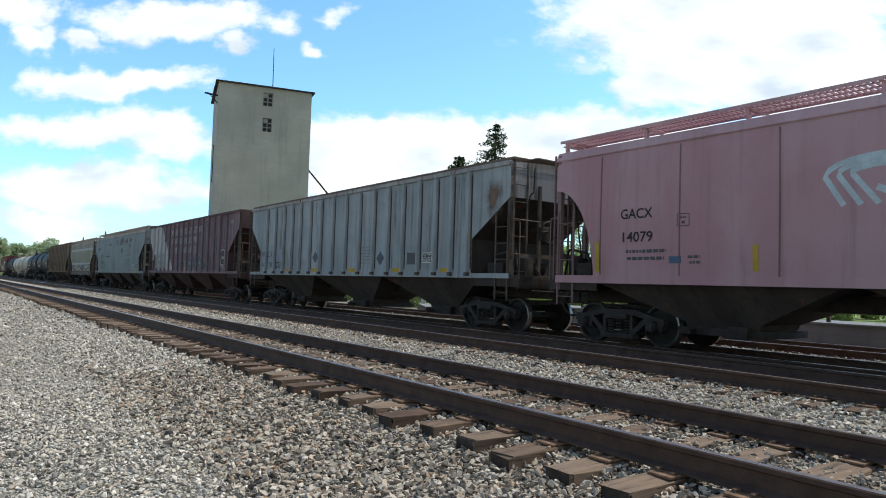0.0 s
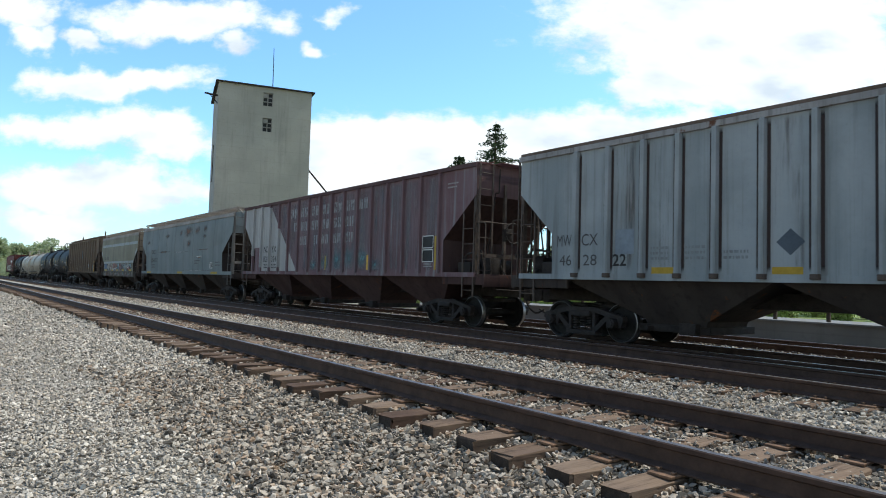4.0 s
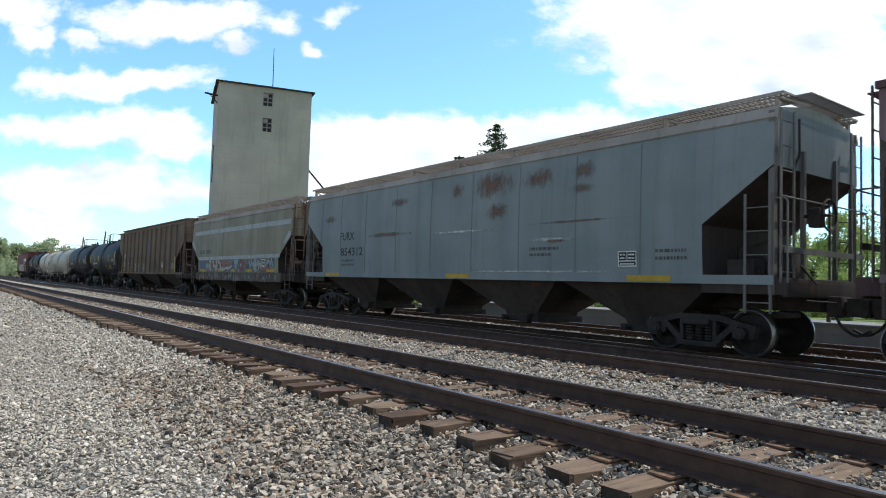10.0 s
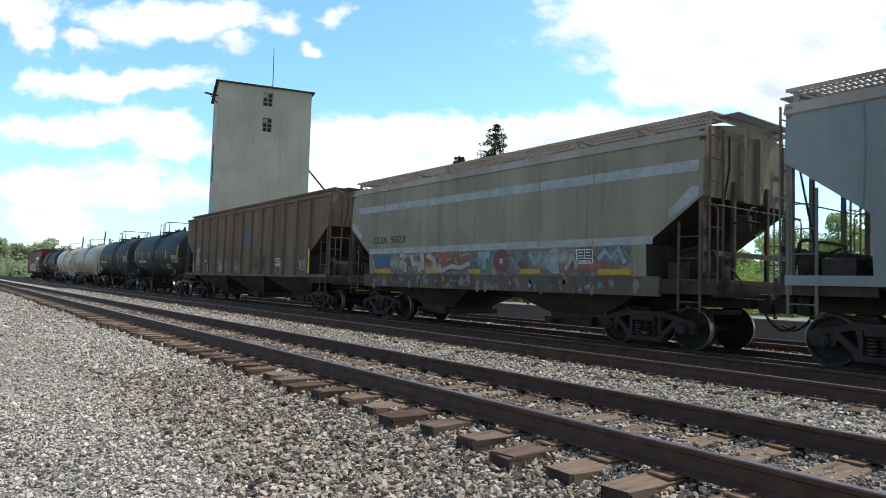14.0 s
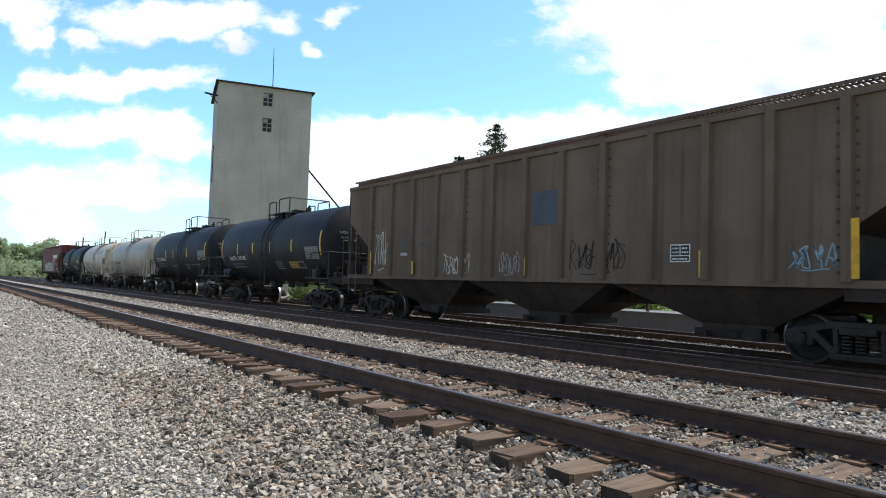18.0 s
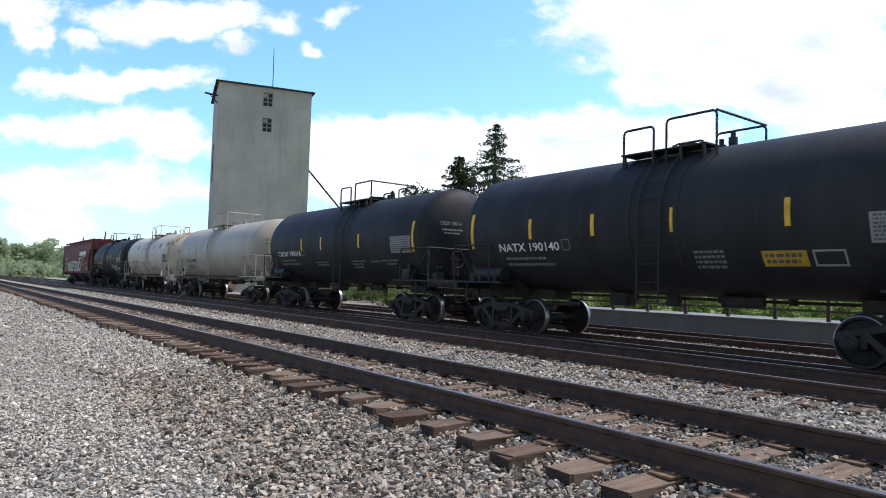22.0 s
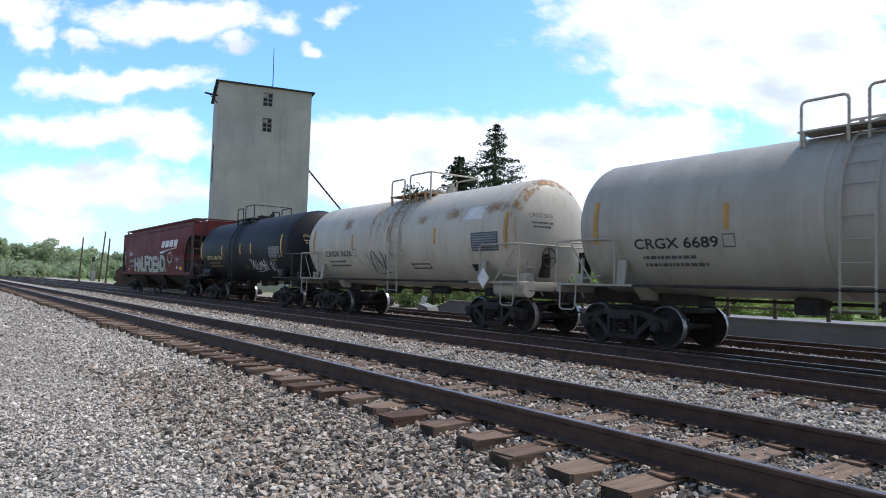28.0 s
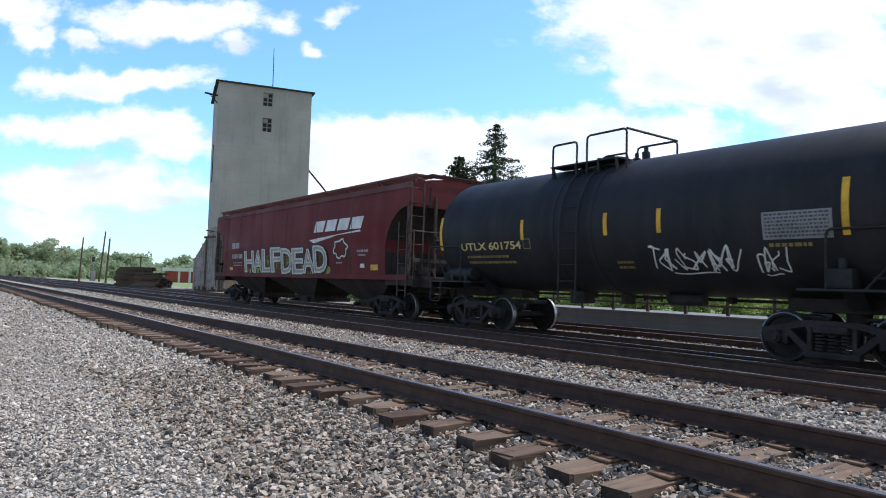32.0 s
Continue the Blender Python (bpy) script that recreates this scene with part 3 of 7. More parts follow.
# ---- the train ----
def wheel_mesh():
    bm = bmesh.new()
    for s in (-1, 1):
        spun(bm, [(0.0, s * 0.92), (0.07, s * 0.92), (0.075, s * 0.83), (0.13, s * 0.82), (0.15, s * 0.765), (0.34, s * 0.745), (0.36, s * 0.80), (0.40, s * 0.81), (0.42, s * 0.80), (0.425, s * 0.70),
                  (0.452, s * 0.68), (0.445, s * 0.665), (0.37, s * 0.665), (0.34, s * 0.69), (0.10, s * 0.70), (0.08, s * 0.66), (0.075, 0.0)], 30)
    rod(bm, (0.24, -0.77, 0.1), (0.24, -0.757, 0.1), 0.03, 6)
    for f in bm.faces:
        c = f.calc_center_median()
        f.material_index = 1 if 0.405 < math.hypot(c.x, c.z) and abs(c.y) > 0.74 else 0
    return bm


def side_frame_mesh():
    """A cast truck side: arched top chord, two slanted tension members down to the spring seat, pedestals and spring nest."""
    bm = bmesh.new()
    slab(bm, [(-1.14, 0.45), (-1.12, 0.57), (-0.82, 0.63), (-0.42, 0.73), (0.42, 0.73), (0.82, 0.63), (1.12, 0.57), (1.14, 0.45), (1.0, 0.45), (0.97, 0.52), (0.74, 0.54), (0.42, 0.62), (-0.42, 0.62),
              (-0.74, 0.54), (-0.97, 0.52), (-1.0, 0.45)], -0.09, 0.07)
    for s in (-1, 1):
        slab(bm, [(s * 0.80, 0.56), (s * 0.66, 0.57), (s * 0.30, 0.25), (s * 0.34, 0.14)], -0.08, 0.06)
        slab(bm, [(s * 0.67, 0.53), (s * 0.70, 0.33), (s * 0.78, 0.33), (s * 0.78, 0.56)], -0.08, 0.07)
        slab(bm, [(s * 1.0, 0.50), (s * 1.0, 0.33), (s * 1.08, 0.33), (s * 1.13, 0.52)], -0.08, 0.07)
        box(bm, s * 0.34 - 0.035, s * 0.34 + 0.035, -0.085, 0.065, 0.22, 0.64, 0.01)
        rod(bm, (s * 0.52, -0.10, 0.655), (s * 0.52, -0.08, 0.655), 0.035, 6)
    box(bm, -0.42, 0.42, -0.12, 0.12, 0.13, 0.23, 0.02)
    iron = len(bm.faces)
    for x in (-0.2, 0.0, 0.2):
        for k in range(5):
            spun_at(bm, x, 0.25 + k * 0.056, 0.08)
    springs = set(bm.faces[:][iron:])
    for f in springs:
        f.material_index = 1
    box(bm, -0.27, 0.27, -0.15, 0.13, 0.53, 0.65, 0.03)
    return tidy(bm)


def spun_at(bm, x, z, r):
    rod(bm, (x, 0, z), (x, 0, z + 0.032), r, 8)


def bolster_mesh():
    bm = bmesh.new()
    box(bm, -0.2, 0.2, -1.0, 1.0, 0.50, 0.68, 0.03)
    rod(bm, (0, 0, 0.66), (0, 0, 0.90), 0.2, 14)
    for s in (-1, 1):
        beam(bm, (s * 0.42, -0.85, 0.33), (s * 0.42, 0.85, 0.33), 0.09, 0.12)
        for y in (-0.75, 0.75):
            box(bm, s * 0.44 - 0.02, s * 0.44 + 0.05, y - 0.06, y + 0.06, 0.25, 0.55, 0.01)
        beam(bm, (s * 0.42, -0.2, 0.36), (s * 0.12, 0.25, 0.62), 0.05, 0.09)
        pipe(bm, [(s * 0.2, -0.62, 0.74), (s * 0.75, -0.66, 0.8), (s * 1.25, -0.62, 0.74)], 0.03, 6)
        box(bm, s * 0.9 - 0.22, s * 0.9 + 0.22, -0.6, 0.6, 0.70, 0.80, 0.02)
    return tidy(bm)


def cap_mesh():
    bm = bmesh.new()
    rod(bm, (0, -0.16, 0), (0, 0.1, 0), 0.105, 14)
    rod(bm, (0, -0.19, 0), (0, -0.15, 0), 0.07, 8)
    return tidy(bm)


SHARED = {}
WHEELS = []
AXLES = 0.875


def shared(key, make, material):
    if key not in SHARED:
        ob = part(key, make(), material)
        SHARED[key] = ob.data
        bpy.data.objects.remove(ob)
    return SHARED[key]


def fit(name, mesh, parent, at=(0, 0, 0), turn=0.0, label=""):
    ob = new(name, mesh)
    ob.parent = parent
    ob.matrix_basis = pose(*at, 0, 0, turn)
    if label:
        ob["label"] = label
    return ob


def add_truck(car, x):
    t = fit("truck", shared("bolster", bolster_mesh, STEEL), car, (x - 0.2, 0, RAILS_Z["train"]), 0, "dark cast-steel truck")
    for y in (-1.0, 1.0):
        fit("side_frame", shared("side_frame", side_frame_mesh, [CAST, STEEL]), t, (0, y, 0))
    for dx in (-AXLES, AXLES):
        w = fit("wheelset", shared("wheelset", wheel_mesh, [WHEELDARK, WHEELSTEEL]), t, (dx, 0, 0.42))
        WHEELS.append((w, dx))
        for y in (-1.02, 1.02):
            fit("bearing_cap", shared("bearing_cap", cap_mesh, CAST), t, (dx, y, 0.42), 0 if y < 0 else 180)
    return t


def coupler_mesh():
    bm = bmesh.new()
    box(bm, -0.75, 0.0, -0.09, 0.09, 0.78, 0.98, 0.02)
    slab(bm, [(-0.05, 0.72), (0.22, 0.72), (0.28, 0.80), (0.28, 0.98), (0.22, 1.03), (-0.05, 1.03)], -0.16, 0.13)
    box(bm, -0.35, -0.12, -0.2, 0.2, 0.70, 1.06, 0.03)
    pipe(bm, [(-0.2, -0.25, 0.75), (-0.1, -0.28, 0.55), (0.12, -0.2, 0.38), (0.3, -0.1, 0.5)], 0.025, 6)
    rod(bm, (-0.2, -1.3, 0.98), (-0.2, -0.1, 0.95), 0.014, 6)
    return tidy(bm)


def rung_mesh(width, along):
    bm = bmesh.new()
    rod(bm, (0, 0, 0), (width, 0, 0) if along == "x" else (0, width, 0), 0.012, 6)
    return tidy(bm)


def add_ladder(name, car, material, width, z0, z1, at, step=0.4, along="x", post=0.03):
    """A ladder of two posts, with round rungs as its pieces; it lies along x or along y."""
    bm = bmesh.new()
    put = (lambda a, z: (a, 0, z)) if along == "x" else (lambda a, z: (0, a, z))
    for a in (0, width):
        beam(bm, put(a, z0), put(a, z1), post * 1.8, post, (0, 1, 0) if along == "x" else (1, 0, 0))
    beam(bm, put(0, z0 + 0.18), put(width, z0 + 0.18), 0.02, 0.02)
    lad = part(name, tidy(bm), material, car, at=at)
    z = z0 + 0.18 + step
    while z < z1 - 0.05:
        fit("rung", shared("rung" + along + str(width) + material.name, lambda: rung_mesh(width, along), material), lad, (0, 0, z))
        z += step
    return lad


def mark(car, name, bm, x, z, skin, material, label="", lift=0.006):
    return part(name, laid(bm, x, z, skin, lift), material, car, label, smooth=0)


def hopper_car(label, L, half, top, sill, cut, st, cz, mats, round_side=True, ribs=(), bays=3, trucks=(2.15, 2.15), board=0.33, board_y=1.12, arc=False, skirt=0.13, seams=(), eave=0.05, rib_w=0.09, bulge=0.06,
               hatches="trough", low_gate=0.29, cut_back=None):
    """A covered hopper. L: over the couplers; half: half length of the sides; top, sill: heights of the sides; cut: length of the cut-away lower corners, which run from
    height st at the ends to cz. mats: body, roof, ends, underside, ribs."""
    body, roof_mat, end_mat, under, rib_mat, *rest = mats
    gear = rest[0] if rest else GEAR
    seam_mat = rest[1] if len(rest) > 1 else gear
    car = thing("covered_hopper_car", label, "hopper car", "cars of the freight train")
    W = 1.60

    def skin(z):
        if not round_side:
            return W
        k = (z - sill) / (top - sill)
        return W - 0.02 + bulge * (1 - (2 * k - 0.9) ** 2)

    back = cut_back or cut

    def foot(x):
        d, run = half - abs(x), cut if x > 0 else back
        if d >= run - 1e-5:
            return sill
        k = d / run
        return cz + (st - cz) * (math.sqrt(max(0.0, 1 - k * k)) if arc else 1 - k)
    ts = top - 0.12 if round_side else top
    share = [math.sin(i / 10 * 1.5708) if arc else i / 6 for i in range(11 if arc else 7)]
    share[-1] = 0.9992
    share.append(1.0)
    xs = sorted({*[-half + back * d for d in share], *[half - cut * d for d in share], 0, half * 0.3, -half * 0.3})
    rings = []
    for x in xs:
        zb = foot(x)
        side = [zb + (ts - zb) * i / 11 for i in range(12)]
        roof = [(0.955, 0.05), (0.80, 0.10), (0.5, 0.18), (0.2, 0.24)] if round_side else [(0.985, 0.05), (0.8, 0.15), (0.5, 0.24), (0.2, 0.27)] if board > 0.2 else [(0.985, 0.02), (0.8, 0.045), (0.5, 0.08), (0.2, 0.10)]
        ring = [(x, -skin(z), z) for z in side] + [(x, -skin(ts) * k, top + h) for k, h in roof] + [(x, skin(ts) * k, top + h) for k, h in reversed(roof)]
        ring += [(x, skin(z), z) for z in reversed(side)]
        rings.append(ring)
    bm = bmesh.new()
    loft(bm, rings)
    tidy(bm)
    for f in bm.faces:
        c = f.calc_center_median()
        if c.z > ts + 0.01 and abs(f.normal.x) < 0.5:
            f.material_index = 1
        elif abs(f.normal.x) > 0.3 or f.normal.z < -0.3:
            # down-facing slopes and recessed bulkhead take the dark underside paint, their shade included
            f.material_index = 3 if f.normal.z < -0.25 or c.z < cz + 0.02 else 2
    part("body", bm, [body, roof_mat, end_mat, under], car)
    for s in (-1, 1):
        bm = bmesh.new()
        y = s * (skin(ts) + (0.005 if round_side else 0.02))
        if round_side:
            # a pressed eave channel that leans in over the plates
            lean = [(y + s * 0.012, ts - 0.02), (y + s * 0.03, ts + 0.0), (y - s * 0.035, ts + 0.175), (y - s * 0.06, ts + 0.185), (y - s * 0.08, ts + 0.15), (y - s * 0.04, ts - 0.01)]
            loft(bm, [[(x, p, q) for p, q in lean] for x in (-half - 0.03, half + 0.03)])
        else:
            slab(bm, [(-half - 0.03, top - 0.06), (half + 0.03, top - 0.06), (half + 0.03, top + eave), (-half - 0.03, top + eave)], y - 0.04, y + 0.04)
        part("roof_rail", tidy(bm), roof_mat if round_side else end_mat, car)
        bm = bmesh.new()
        q = half - cut * (0.75 if skirt > 0.3 else 0.0)
        slab(bm, [(-q, sill - skirt), (q, sill - skirt), (q, sill + 0.02), (-q, sill + 0.02)], s * (W - 0.07), s * (W + 0.014))
        part("side_sill", tidy(bm), rest[2] if len(rest) > 2 else body, car)
    # ribs, or the welded seams of smooth plates
    made = None
    for i, x in enumerate(ribs):
        for s in (-1, 1):
            if made is None:
                bm = bmesh.new()
                w = rib_w / 2
                loft(bm, [[(-w, 0, z), (-w * 0.75, -0.085, z), (w * 0.75, -0.085, z), (w, 0, z)] for z in (sill - 0.01, top - 0.06)])
                made = part("rib", tidy(bm), rib_mat, car, at=(x, s * W, 0))
            else:
                again("rib", made, car, (x, s * W, 0), 0 if s < 0 else 180)
    for x in seams:
        bm = bmesh.new()
        zb = foot(x) if foot(x) > sill + 0.02 else sill + 0.02
        rows = []
        for k in range(11):
            z = zb + (ts - 0.06 - zb) * k / 10
            dx = 0.03 * math.sin(3.14 * k / 10)
            rows.append([(x - 0.014 + dx, -skin(z) - 0.004, z), (x + dx, -skin(z) - 0.016, z), (x + 0.014 + dx, -skin(z) - 0.004, z)])
        loft(bm, rows, closed=False)
        part("weld_seam", tidy(bm), seam_mat, car)
    # discharge hoppers
    room = 2 * (half - cut + 0.15)
    for i in range(bays):
        c = -room / 2 + room * (i + 0.5) / bays
        w = room / bays * 0.5
        bm = bmesh.new()
        rows = []
        for k, z in ((1.0, sill - 0.02), (0.96, sill - 0.12), (0.30, low_gate + 0.14), (0.28, low_gate)):
            y = 1.45 * (0.30 + 0.70 * k)
            rows.append([(c - w * k, -y, z), (c + w * k, -y, z), (c + w * k, y, z), (c - w * k, y, z)])
        loft(bm, rows)
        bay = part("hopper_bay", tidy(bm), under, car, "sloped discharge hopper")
        bm = bmesh.new()
        box(bm, c - w * 0.34, c + w * 0.34, -0.82, 0.82, low_gate - 0.1, low_gate + 0.04, 0.01)
        rod(bm, (c - w * 0.2, -1.05, low_gate - 0.04), (c - w * 0.2, -0.7, low_gate - 0.04), 0.05, 8)
        box(bm, c + w * 0.1, c + w * 0.25, -0.98, -0.8, low_gate - 0.12, low_gate + 0.1, 0.01)
        part("outlet_gate", tidy(bm), STEEL, bay)
    bm = bmesh.new()
    box(bm, -L / 2 + 0.55, L / 2 - 0.55, -0.3, 0.3, 0.72, 1.02, 0.02)
    part("centre_sill", bm, STEEL, car)
    # roof fittings
    if hatches == "trough":
        bm = bmesh.new()
        hz = top + (0.2 if round_side or board > 0.2 else 0.06)
        box(bm, -half + 0.9, half - 0.9, -0.32, 0.32, hz, hz + 0.12, 0.03)
        hatch = part("trough_hatch", tidy(bm), roof_mat, car)
        strap = None
        for i in range(16):
            x = -half + 1.2 + (2 * half - 2.4) * i / 15
            if strap is None:
                bm = bmesh.new()
                box(bm, -0.03, 0.03, -0.4, 0.4, hz + 0.02, hz + 0.15, 0.005)
                strap = part("hatch_strap", bm, roof_mat, hatch, at=(x, 0, 0))
            else:
                again("hatch_strap", strap, hatch, (x, 0, 0))
    else:
        lid = None
        for i in range(10):
            x = -half + 1.2 + (2 * half - 2.4) * i / 9
            if lid is None:
                bm = bmesh.new()
                rod(bm, (0, 0, top + 0.2), (0, 0, top + 0.33), 0.42, 18)
                rod(bm, (0, 0, top + 0.33), (0, 0, top + 0.38), 0.35, 18, 0.1)
                lid = part("roof_hatch", tidy(bm), roof_mat, car, at=(x, 0, 0))
            else:
                again("roof_hatch", lid, car, (x, 0, 0))
    for s in (-1, 1):
        y, z, e = s * board_y, top + board, half + 0.06
        bm = bmesh.new()
        for dy in (-0.36, 0.36):
            slab(bm, [(-e, z - 0.06), (e, z - 0.06), (e, z), (-e, z)], y + dy - 0.008, y + dy + 0.008)
        for dy in (-0.12, 0.12):
            slab(bm, [(-e, z - 0.03), (e, z - 0.03), (e, z - 0.004), (-e, z - 0.004)], y + dy - 0.006, y + dy + 0.006)
        x = -e
        while x < e:
            vs = [bm.verts.new(c) for c in ((x, y - 0.36, z - 0.035), (x + 0.03, y - 0.36, z - 0.035), (x + 0.03, y + 0.36, z - 0.035), (x, y + 0.36, z - 0.035),
                                            (x, y - 0.36, z), (x + 0.03, y - 0.36, z), (x + 0.03, y + 0.36, z), (x, y + 0.36, z))]
            for q in ((0, 3, 2, 1), (4, 5, 6, 7), (0, 1, 5, 4), (1, 2, 6, 5), (2, 3, 7, 6), (3, 0, 4, 7)):
                bm.faces.new([vs[k] for k in q])
            x += 0.095
        grating = part("running_board", bm, roof_mat, car, "open grating running board", smooth=0)
        bracket = None
        for i in range(9):
            x = -half + 0.06 + (2 * half - 0.12) * i / 8
            if bracket is None:
                bm = bmesh.new()
                slab(bm, [(-0.03, top - 0.1), (0.03, top - 0.1), (0.03, z - 0.05), (-0.03, z - 0.05)], -0.3, -0.22)
                beam(bm, (0.0, -0.26, z - 0.06), (0.5, -0.2, top + 0.02), 0.03, 0.03)
                slab(bm, [(-0.03, z - 0.09), (0.03, z - 0.09), (0.03, z - 0.05), (-0.03, z - 0.05)], -0.3, 0.3)
                bracket = part("bracket", tidy(bm), roof_mat, grating, at=(x, y, 0))
                if s > 0:
                    bracket.matrix_basis = pose(x, y, 0, 0, 0, 180)
            else:
                again("bracket", bracket, grating, (x, y, 0), 0 if s < 0 else 180)
    for s in (-1, 1):
        bm = bmesh.new()
        x = s * (half + 0.06)
        for k in (0, 4):
            x0 = x + s * 0.07 * k
            box(bm, x0 - 0.006, x0 + 0.006, -1.05, 1.05, top + board - 0.03, top + board)
        for k in range(3):
            x0 = x - s * (0.25 - 0.27 * k)
            box(bm, x0 - 0.006, x0 + 0.006, -1.05, 1.05, top + board - 0.028, top + board - 0.006)
        for k in range(60):
            y = -1.05 + 0.0356 * k
            box(bm, *sorted((x - s * 0.25, x + s * 0.3)), y - 0.004, y + 0.004, top + board - 0.026, top + board - 0.008)
        part("end_running_board", bm, roof_mat, car, "open steel grating", smooth=0)
    # ends: platform, posts, ladders, rails, brake gear
    for s in (-1, 1):
        e = L / 2 - 0.5
        bm = bmesh.new()
        box(bm, *sorted((s * (half - cut - 0.1), s * e)), -1.52, 1.52, sill - 0.14, sill - 0.08, 0.008)
        box(bm, *sorted((s * (e - 0.1), s * e)), -1.55, 1.55, sill - 0.34, sill - 0.02, 0.02)
        for y in (-1.53, 1.53):
            box(bm, *sorted((s * (half - cut - 0.05), s * e)), y - 0.03, y + 0.03, sill - 0.3, sill - 0.02, 0.008)
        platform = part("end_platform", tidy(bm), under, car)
        for y in (-1.53, 1.53):
            bm = bmesh.new()
            beam(bm, (s * (half - 0.05), y, sill - 0.3), (s * (half - 0.05), y, top), 0.11, 0.1, (1, 0, 0))
            part("corner_post", tidy(bm), gear, car)
        for y in (-0.62, 0.62):
            bm = bmesh.new()
            beam(bm, (s * (half + 0.02), y, sill - 0.1), (s * (half + 0.02), y, st + 0.35), 0.08, 0.07, (1, 0, 0))
            part("end_post", tidy(bm), gear, car)
        for y in (-1, 1):
            add_ladder("end_ladder", car, gear, 0.44, sill - 0.1, top + 0.02, (s * (half + 0.1), y * 1.34 - 0.22, 0), 0.42, "y", 0.026)
            add_ladder("side_ladder", car, gear, 0.44, sill - 0.62, st - 0.45, (s * (half - 0.27) - 0.22, y * 1.6, 0), 0.4, "x", 0.024)
            bm = bmesh.new()
            pipe(bm, [(s * (half - 0.1), y * 1.55, sill + 1.3), (s * e, y * 1.55, sill + 1.3), (s * e, y * 1.55, sill - 0.1)], 0.016, 6)
            part("handrail", tidy(bm), gear, platform)
        for y in ((-0.3, 0.3) if skirt > 0.3 or rib_w > 0.15 else ()):
            bm = bmesh.new()
            loft(bm, [[(s * half, y - 0.09, z), (s * (half + 0.075), y - 0.06, z), (s * (half + 0.075), y + 0.06, z), (s * half, y + 0.09, z)] for z in (st + 0.02, top + 0.08)])
            part("end_stiffener", tidy(bm), end_mat, car)
        bm = bmesh.new()
        pipe(bm, [(s * (half + 0.06), -0.85, top - 0.05), (s * (half + 0.09), -0.9, top - 0.7), (s * (half + 0.07), -1.0, st + 0.1), (s * (half - 0.2), -1.0, sill + 0.5), (s * (half - 0.1), -1.05, sill - 0.2)], 0.02, 6)
        part("conduit", tidy(bm), STEEL, car)
        bm = bmesh.new()
        pipe(bm, [(s * (half - cut * 0.6), -1.2, sill + 0.02), (s * (half - cut * 0.6), -1.25, sill + 0.5), (s * (half - 0.1), -1.3, sill + 0.62), (s * (half + 0.05), -1.3, sill - 0.2)], 0.028, 6)
        pipe(bm, [(s * (half - 0.4), -0.5, sill + 0.5), (s * (half - 0.1), -0.7, sill + 0.35), (s * (half + 0.3), -0.75, sill - 0.1)], 0.022, 6)
        box(bm, *sorted((s * (half - cut * 0.75), s * (half - cut * 0.35))), -1.35, -1.0, sill - 0.05, sill + 0.3, 0.03)
        rod(bm, (s * (half - 0.15), -1.1, sill + 0.12), (s * (half - 0.15), -0.75, sill + 0.12), 0.13, 12)
        part("brake_piping", tidy(bm), STEEL, platform)
        bm = bmesh.new()
        pipe(bm, [(s * e, -1.55, sill + 1.3), (s * e, 1.55, sill + 1.3)], 0.014, 6)
        part("end_handrail", tidy(bm), gear, platform)
        bm = bmesh.new()
        beam(bm, (s * (e - 0.06), -1.5, sill + 0.45), (s * (e - 0.06), 1.5, sill + 0.45), 0.03, 0.1)
        part("cross_bar", tidy(bm), gear, platform)
        bm = bmesh.new()
        rod(bm, (s * (half - cut * 0.5), -0.95, sill + 0.2), (s * (half - cut * 0.5), 0.2, sill + 0.2), 0.21, 14)
        part("air_tank", tidy(bm), STEEL, platform)
        bm = bmesh.new()
        box(bm, *sorted((s * (half - cut * 0.2), s * (half - cut * 0.2 + 0.3))), -1.1, -0.75, sill - 0.06, sill + 0.42, 0.03)
        pipe(bm, [(s * (half - 0.3), -0.9, sill + 0.2), (s * (half - 0.1), -1.2, sill + 0.1), (s * (half - 0.1), -1.2, sill - 0.4)], 0.022, 6)
        part("brake_valve", tidy(bm), STEEL, platform)
        fit("coupler", shared("coupler", coupler_mesh, STEEL), car, (s * (L / 2 - 0.12), 0, -0.06), 0 if s > 0 else 180)
    bm = bmesh.new()
    spun(bm, [(0.26, -0.02), (0.28, 0.0), (0.26, 0.02), (0.24, 0.0), (0.26, -0.02)], 20, "X")
    for a in range(4):
        rod(bm, (0, 0, 0), (0, 0.25 * math.cos(a * 1.5708), 0.25 * math.sin(a * 1.5708)), 0.014, 5)
    rod(bm, (-0.4, 0, 0), (0, 0, 0), 0.03, 6)
    box(bm, -0.3, -0.1, -0.11, 0.11, -0.2, 0.13, 0.03)
    part("brake_wheel", tidy(bm), STEEL, car, at=(half + 0.5, -0.75, sill + 1.05))
    add_truck(car, -L / 2 + trucks[0])
    add_truck(car, L / 2 - trucks[1])
    return car, skin


